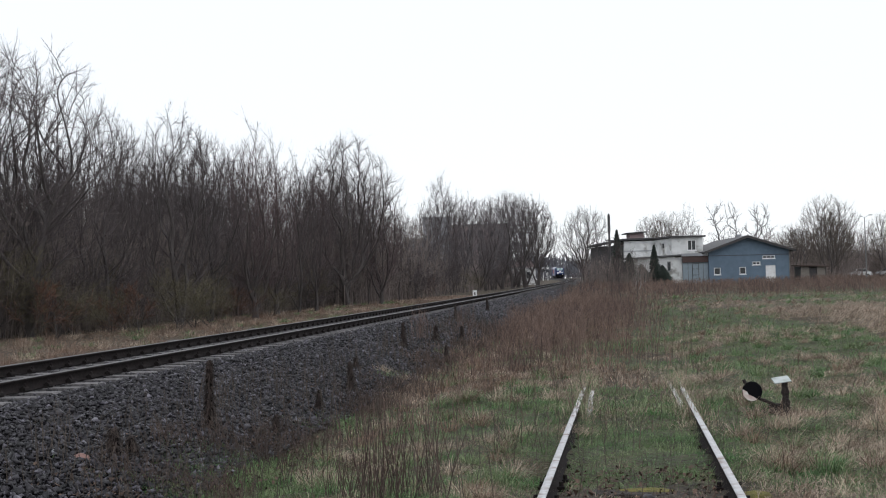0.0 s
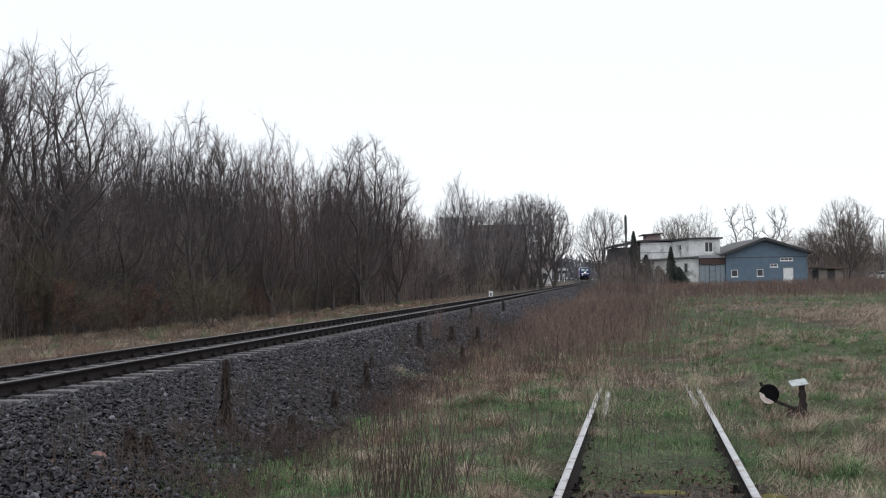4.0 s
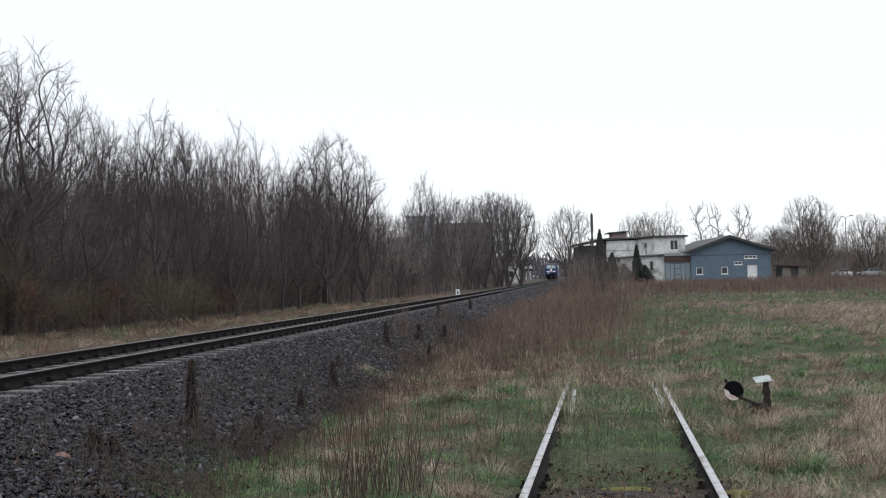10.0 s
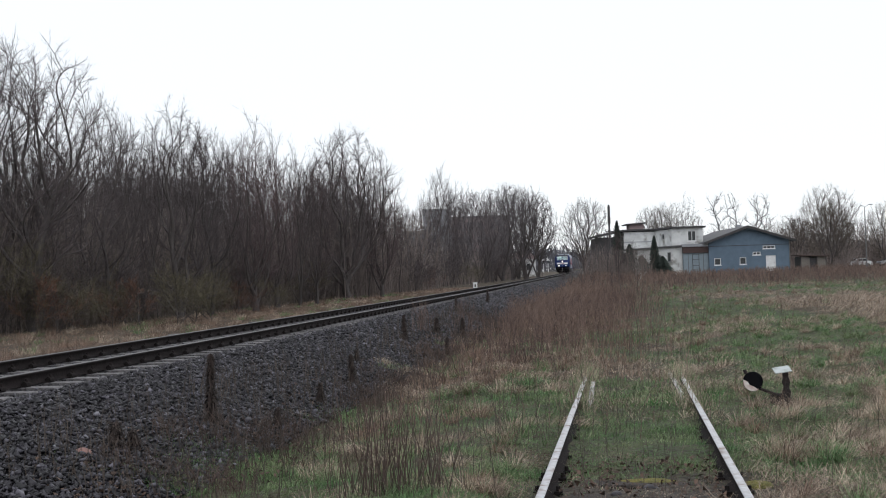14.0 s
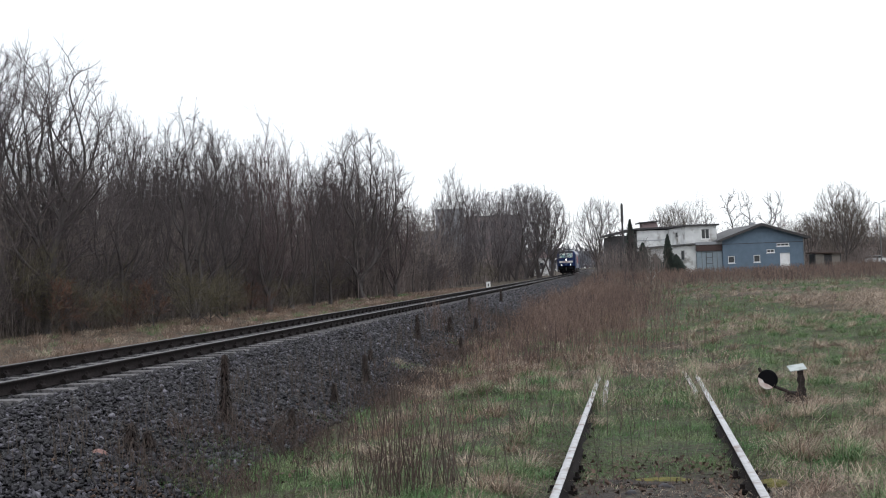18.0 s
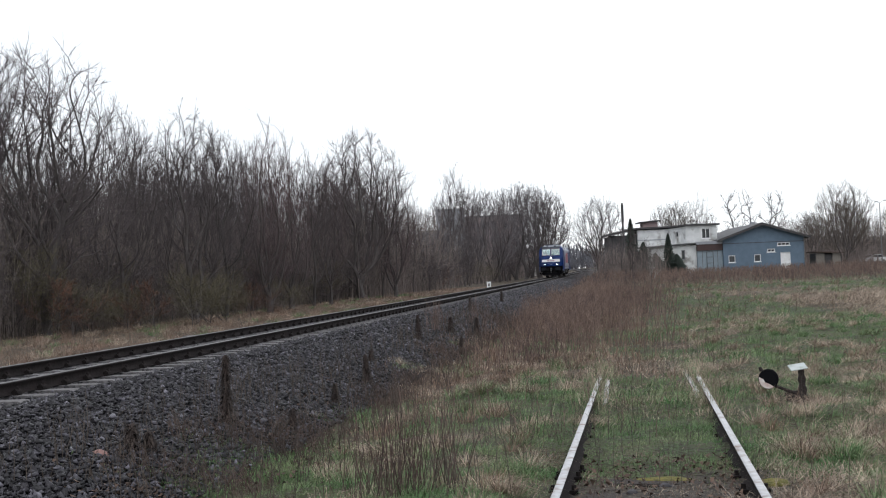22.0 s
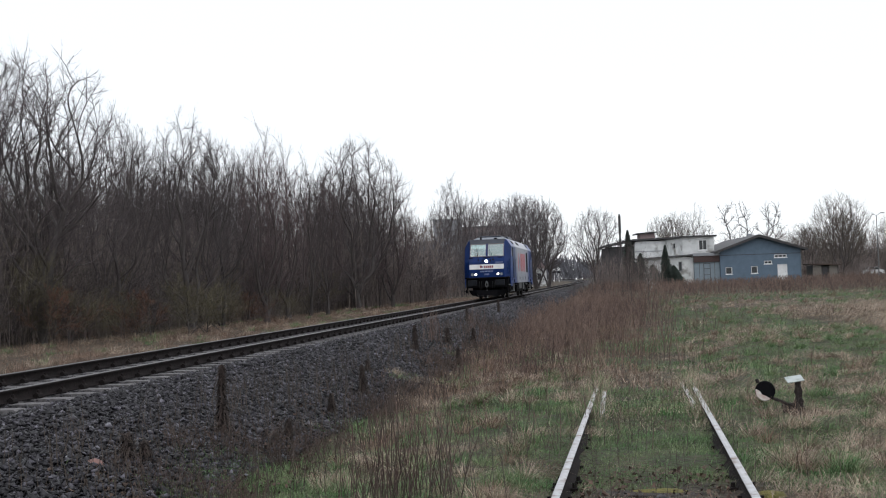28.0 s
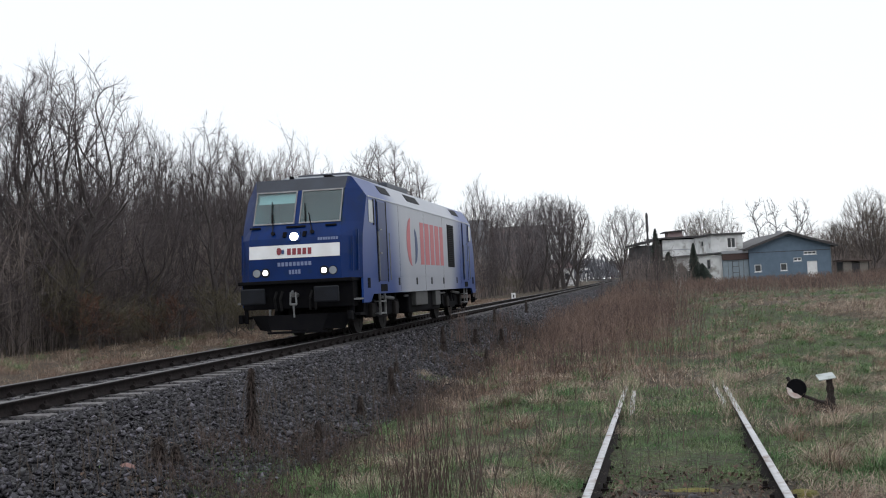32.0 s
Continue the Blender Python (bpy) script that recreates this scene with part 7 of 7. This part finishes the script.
def weeds():
    r = np.random.default_rng(33)
    brown, grey, dark = [], [], []
    # the wide brown belt before the buildings
    n = 18000
    y = 45 + 101 * r.uniform(0, 1, n) ** 0.8
    x = line_x(y) + 5 + r.uniform(0, 1, n) * (0.46 * y + 4 - line_x(y))
    ok = (y > 42 + 33 * ramp(x / y, 0.07, 0.25) + 8 * mottle(x, y, 5, 50) + 7 * r.normal(0, 1, n)) & (r.uniform(0, 1, n) < 0.72 + 0.6 * mottle(x, y, 2.6, 51))
    x, y = x[ok], y[ok]
    n = len(x)
    edge = 0.55 + 0.45 * np.sin(0.21 * x + 1) * np.sin(0.13 * y) + 0.3 * np.sin(0.9 * x)
    brown.append(stalks(x, y, r.uniform(0.35, 1.1, n) * (0.45 + 0.55 * ramp(y, 47, 100)) * (0.75 + 0.3 * edge), 0.006 + 0.00009 * y, r, 5, 0.2))
    # tall weeds along the foot of the bank
    n = 5200
    y = 12 + 60 * r.uniform(0, 1, n) ** 1.2
    x = line_x(y) + 4.6 + np.abs(r.normal(0, 1.6, n)) + 0.02 * y
    k = (np.sin(1.3 * y) * np.sin(0.7 * y + x) + r.normal(0, 0.6, n) > 0.1) & (r.uniform(0, 1, n) < 0.25 + 0.75 * ramp(y, 15, 32))
    x, y = x[k], y[k]
    n = len(x)
    brown.append(stalks(x, y, r.uniform(0.3, 0.95, n) * (0.55 + 0.45 * ramp(y, 14, 30)), 0.003 + 0.00012 * y, r, 4, 0.14))
    n = 1500
    y = 21 + 36 * r.uniform(0, 1, n)
    x = line_x(y) + 7.4 + r.normal(0, 1.0, n) + 0.03 * (y - 20)
    k = np.sin(0.9 * y + x) + r.normal(0, 0.7, n) > -0.2
    x, y = x[k], y[k]
    n = len(x)
    brown.append(stalks(x, y, r.uniform(0.4, 1.15, n), 0.0025 + 0.00012 * y, r, 5, 0.12))
    n = 80
    cy = 27 + 34 * r.uniform(0, 1, n)
    cx = line_x(cy) + 5.2 + 0.04 * cy + r.normal(0, 1.3, n)
    ok = cx < side_x(cy) - 1.2
    cx, cy = np.repeat(cx[ok], 26), np.repeat(cy[ok], 26)
    n = len(cx)
    x, y = cx + r.normal(0, 0.16, n), cy + r.normal(0, 0.16, n)
    brown.append(stalks(x, y, r.uniform(0.45, 1.15, n), 0.003 + 0.00012 * y, r, 4, 0.16))
    # scattered thin stems on the bank and over the siding
    n = 1500
    y = 9 + 34 * r.uniform(0, 1, n) ** 1.3
    x = line_x(y) + r.uniform(2.6, 5.2, n)
    grey.append(stalks(x, y, r.uniform(0.15, 0.55, n), 0.003 + 0.0001 * y, r, 2, 0.15))
    n = 420
    y = 8 + 16 * r.uniform(0, 1, n)
    x = side_x(y) + r.normal(0, 1.6, n)
    ok = off_rails(x, y)
    grey.append(stalks(x[ok], y[ok], r.uniform(0.2, 0.65, ok.sum()), np.full(ok.sum(), 0.0028), r, 4, 0.12))
    # brown growth creeping over the edge of the gravel
    n = 9000
    y = 10.0 + 32 * r.uniform(0, 1, n) ** 1.2
    x = line_x(y) + r.uniform(2.5, 4.7, n)
    k = mottle(x, y, 1.0, 30) + 0.5 * mottle(x, y, 0.4, 31) + 1.2 * (x - line_x(y) - 4.0) > 0.1
    x, y = x[k], y[k]
    n = len(x)
    dark.append(stalks(x, y, r.uniform(0.08, 0.36, n), np.full(n, 0.0024) + 0.00009 * y, r, 4, 0.35))
    # field weeds to the side
    n = 900
    y = 20 + 36 * r.uniform(0, 1, n)
    x = side_x(y) + 1.5 + r.uniform(0, 1, n) * (0.45 * y)
    k = mottle(x, y, 2.6, 33) + r.normal(0, 0.2, n) > 0.15
    x, y = x[k], y[k]
    n = len(x)
    brown.append(stalks(x, y, r.uniform(0.2, 0.6, n), 0.004 + 0.00013 * y, r, 2, 0.2))
    tagged(put("brown_weeds", mesh_from("brown_weeds", *joined(brown)), WEED), "belt of reddish-brown dry weed stalks", "weeds", kind="stuff")
    tagged(put("dead_weeds", mesh_from("dead_weeds", *joined(dark)), DEAD_WEED), "low tangle of dark dead weeds on the gravel", "weeds", kind="stuff")
    tagged(put("grey_weeds", mesh_from("grey_weeds", *joined(grey)), WEED_GREY), "thin grey dry stems among gravel and grass", "weeds", kind="stuff")


STEMS = {}


def stem_mesh(k, mat):
    """One bare shoot a metre tall, in a few variants: a single bent tapering tube."""
    if (k, mat.name) not in STEMS:
        r = np.random.default_rng(400 + k)
        z = np.linspace(0, 1, 7)
        off = np.cumsum(r.normal(0, 0.007, (7, 2)), 0) + r.normal(0, 0.05, (1, 2)) * z[:, None]
        p = np.concatenate([off - off[0], z[:, None]], 1)
        rad = 0.0044 * (1 - 0.7 * z)
        a = np.arange(5) * 2 * np.pi / 5
        ring = np.stack([np.cos(a), np.sin(a), 0 * a], 1)
        v = (p[:, None] + ring[None] * rad[:, None, None]).reshape(-1, 3)
        i, j = np.meshgrid(np.arange(5), np.arange(6))
        nx = (i + 1) % 5
        f = np.stack([i + 5 * j, nx + 5 * j, nx + 5 * (j + 1), i + 5 * (j + 1)], -1).reshape(-1, 4)
        me = mesh_from("stem", v, f, True)
        me.materials.append(mat)
        STEMS[k, mat.name] = me
    return STEMS[k, mat.name]


def shoot_clump(x, y, n, h, spread, label, mat):
    r = random.Random(int(100 + x * 10 + y * 7))
    base = float(ground_z(x, y))
    ob = thing("shoot_clump", label, "shrub", "clumps of bare shoots", at=pose(x, y, base))
    for k in range(n):
        dx, dy = r.gauss(0, spread), r.gauss(0, spread * 0.8)
        z = float(ground_z(x + dx, y + dy)) - base - 0.03
        tall = h * r.uniform(0.45, 1.05)
        put("stem", stem_mesh(r.randrange(7), mat), None, ob,
            at=pose(dx, dy, z, r.gauss(0, 5) - 12 * dy / spread / 2, r.gauss(0, 5) + 6 * dx / spread, r.uniform(0, 360)) @ Matrix.Diagonal((1, 1, tall, 1)))


def dead_spike(x, y, h, w, lean, label):
    """A dead flowering spike: a stem with hundreds of dry husks round it."""
    r = np.random.default_rng(int(x * 31 + y * 17) % 9999)
    ob = thing("dead_plant", label, "dead plant", "dead plants on the bank", at=pose(x, y, float(ground_z(x, y)) - 0.03, 0, lean, 0))
    part("stem", rodm((0, 0, 0), (0.01, 0, h), 0.016, 0.008, 6), DARK_LEAF, ob)
    n = int(1500 * h)
    t = r.uniform(0.02, 1, n)
    rad = w * (0.22 + 0.78 * (1 - t) ** 1.8) * r.uniform(0.3, 1, n)
    a = r.uniform(0, 6.283, n)
    p = np.stack([rad * np.cos(a), rad * np.sin(a), t * h], 1)
    q = p + np.stack([np.cos(a), np.sin(a), r.uniform(-2.2, 0.2, n)], 1) * r.uniform(0.02, 0.06, n)[:, None]
    s = np.stack([-np.sin(a), np.cos(a), 0 * a], 1) * 0.010
    v = np.stack([p - s, p + s, q], 1).reshape(-1, 3)
    tagged(put("seed_head", mesh_from("seed_head", v, np.arange(3 * n).reshape(-1, 3)), DARK_LEAF, ob), kind="stuff")


def leaf_litter():
    """Dead leaves and scraps caught among the stones at the foot of the bank and between the siding's rails."""
    r = np.random.default_rng(81)
    n = 5200
    y = 8.6 + 12 * r.uniform(0, 1, n) ** 1.5
    x = line_x(y) + r.normal(3.95, 0.4, n)
    k = mottle(x, y, 0.7, 60) + 0.5 * mottle(x, y, 0.3, 61) + r.normal(0, 0.15, n) > 0.0
    x, y = x[k], y[k]
    m = 500
    y2 = 8.4 + 2.4 * r.uniform(0, 1, m)
    x2 = side_x(y2) + r.uniform(-0.66, 0.66, m)
    x, y = np.concatenate([x, x2]), np.concatenate([y, y2])
    n = len(x)
    z = ground_z(x, y) + r.uniform(0.02, 0.07, n)
    z[-m:] -= 0.015
    size = r.uniform(0.014, 0.034, n)
    a, tip = r.uniform(0, 6.283, n), r.normal(0, 0.5, (n, 4))
    v = []
    for k, (da, q) in enumerate(((0, 1.0), (1.3, 0.55), (3.14, 0.8), (4.9, 0.55))):
        v.append(np.stack([x + size * q * np.cos(a + da), y + size * q * np.sin(a + da), z + size * tip[:, k]], 1))
    v = np.stack(v, 1).reshape(-1, 3)
    f = (np.array([[0, 1, 2], [0, 2, 3]])[None] + (np.arange(n) * 4)[:, None, None]).reshape(-1, 3)
    mat = material("brown_leaf_litter", (0.12, 0.078, 0.058), (0.05, 0.034, 0.028), 0.9, scale=3, island=0.5)
    tagged(put("leaf_litter", mesh_from("leaf_litter", v, f), mat), "dead brown leaves among stones and sleepers", "leaf litter", kind="stuff")


grass()
weeds()
leaf_litter()
shoot_clump(-0.60, 8.85, 88, 0.98, 0.21, "clump of tall thin dark bare shoots", SHOOT)
shoot_clump(-0.30, 8.95, 24, 0.75, 0.17, "clump of thin grey-brown bare shoots", WEED_GREY)
shoot_clump(-0.95, 9.3, 16, 0.7, 0.2, "loose clump of thin bare shoots", SHOOT)
shoot_clump(-0.7, 13.5, 40, 0.6, 0.35, "loose clump of dry brown shoots by the bank", WEED)
shoot_clump(0.3, 12.3, 26, 0.6, 0.4, "scattered thin grey shoots in the grass", WEED_GREY)
for q in ((-2.91, 12.93, 0.86, 0.13, 1), (-1.4, 27.1, 0.68, 0.16, 0), (-0.72, 30.7, 0.5, 0.25, 4), (-1.82, 18.5, 0.55, 0.13, -2), (-2.05, 16.0, 0.36, 0.12, 3), (-0.21, 41.5, 0.6, 0.13, 0),
          (-3.36, 10.75, 0.34, 0.22, 6), (-3.2, 10.95, 0.26, 0.2, -8), (-2.29, 13.7, 0.3, 0.12, 5), (-2.0, 21.3, 0.3, 0.12, 0), (-0.36, 26.0, 0.5, 0.12, 0), (1.2, 52, 0.7, 0.14, 0), (0.0, 33.0, 0.5, 0.16, 0)):
    dead_spike(*q, "dead dark brown plant standing on the gravel bank")


# ---- the switch lever ----
def switch_lever():
    x, y = 4.07, 14.5
    z = float(ground_z(x, y))
    s = thing("switch_lever", "old rusty switch lever with a black and white weight", "switch lever", at=pose(x, y, z, 0, 0, -15.5))
    rust = material("flaking_rust", (0.032, 0.022, 0.020), (0.016, 0.012, 0.012), 0.9, scale=20, bump=0.6)
    part("stand", prismm([(-0.08, -0.1), (0.11, -0.1), (0.10, 0.06), (0.07, 0.12), (0.085, 0.17), (0.06, 0.22), (0.075, 0.30), (0.055, 0.36), (0.06, 0.44), (-0.025, 0.44), (-0.01, 0.35), (-0.03, 0.29), (-0.005, 0.24), (-0.03, 0.17), (-0.02, 0.10), (-0.06, 0.05)], "y", -0.06, 0.06), rust, s, "rusty upright stand")
    part("base", boxm(-0.14, 0.12, -0.08, 0.08, -0.1, 0.03, 0.02), rust, s)
    part("bracket", prismm([(-0.17, 0.03), (0.0, 0.02), (0.0, 0.15), (-0.10, 0.15), (-0.19, 0.12)], "y", -0.04, 0.04), rust, s)
    lev = part("lever", rodm((-0.02, -0.03, 0.10), (-0.30, -0.07, 0.22), 0.022, 0.02, 8), rust, s, "lever arm")
    bm = rodm((-0.38, -0.13, 0.31), (-0.38, -0.03, 0.31), 0.125, 0.125, 28)
    bmesh.ops.bevel(bm, geom=[e for e in bm.edges if e.calc_face_angle(0) > 1], offset=0.012, segments=2, affect="EDGES")
    part("weight", bm, BLACK, lev, "round black weight")
    # the white half of its face
    pts = [(-0.38 + 0.118 * math.cos(a), 0.31 + 0.118 * math.sin(a)) for a in [radians(165 + 10 * k) for k in range(15)]]
    pts = pts + [(-0.37, 0.25), (-0.42, 0.27), (-0.44, 0.31)]
    part("white_face", prismm(pts, "y", -0.136, -0.131), material("chipped_white_paint", (0.66, 0.62, 0.6), (0.5, 0.36, 0.33), 0.7, scale=18, spots=(0.25, 0.09, 0.07), spot_scale=14, spot_at=0.56), lev, "chipped white half")
    part("knob", rodm((-0.46, -0.08, 0.41), (-0.48, -0.08, 0.46), 0.025, 0.02, 8), rust, lev)
    bm = boxm(-0.125, 0.085, -0.10, 0.10, -0.006, 0.006, 0.003)
    part("plate", bm, material("galvanised_plate", (0.52, 0.56, 0.56), (0.4, 0.44, 0.43), 0.5, 0.3, scale=9, spots=(0.2, 0.24, 0.2), spot_scale=10, spot_at=0.6), s, "pale metal top plate", at=pose(0.0, -0.02, 0.455, 16, -8, 12))


switch_lever()

# moss and stones by the siding
moss = material("yellow_moss", (0.20, 0.175, 0.045), (0.11, 0.105, 0.035), 0.95, scale=20, bump=0.8)


def lump(name, x, y, sx, sy, sz, mat, label, category, seed):
    r = random.Random(seed)
    bm = bmesh.new()
    bmesh.ops.create_icosphere(bm, subdivisions=3, radius=1)
    for v in bm.verts:
        v.co *= 1 + 0.22 * noise.noise(v.co * 2.3 + Vector((seed, 0, 0)))
        v.co = Vector((v.co.x * sx, v.co.y * sy, v.co.z * sz))
    ob = thing(name, label, category, at=pose(x, y, float(ground_z(x, y)), 0, 0, r.uniform(-15, 15)))
    part("body", bm, mat, ob, smooth=True)


lump("moss_cushion", 1.56, 9.84, 0.34, 0.1, 0.05, moss, "yellow-green moss cushion on an old sleeper", "moss", 1)
lump("moss_cushion", 2.35, 9.3, 0.16, 0.1, 0.05, moss, "small yellow-green moss cushion by the rail", "moss", 2)
lump("stone", 1.52, 9.45, 0.07, 0.06, 0.05, STONE, "pale grey stone lying between the rails", "stone", 3)
lump("stone", 1.2, 9.2, 0.05, 0.05, 0.035, STONE, "grey stone lying between the rails", "stone", 4)
lump("brick_lump", -3.52, 10.35, 0.11, 0.07, 0.09, material("old_brick", (0.30, 0.175, 0.155), (0.19, 0.11, 0.10), 0.9, scale=12, bump=0.5), "broken reddish brick lump on the gravel", "brick", 5)
lump("stone", -3.78, 10.4, 0.04, 0.035, 0.07, GREY_WALL, "small pale stone lying on the gravel", "stone", 6)
sleepers()
ballast()
motions()
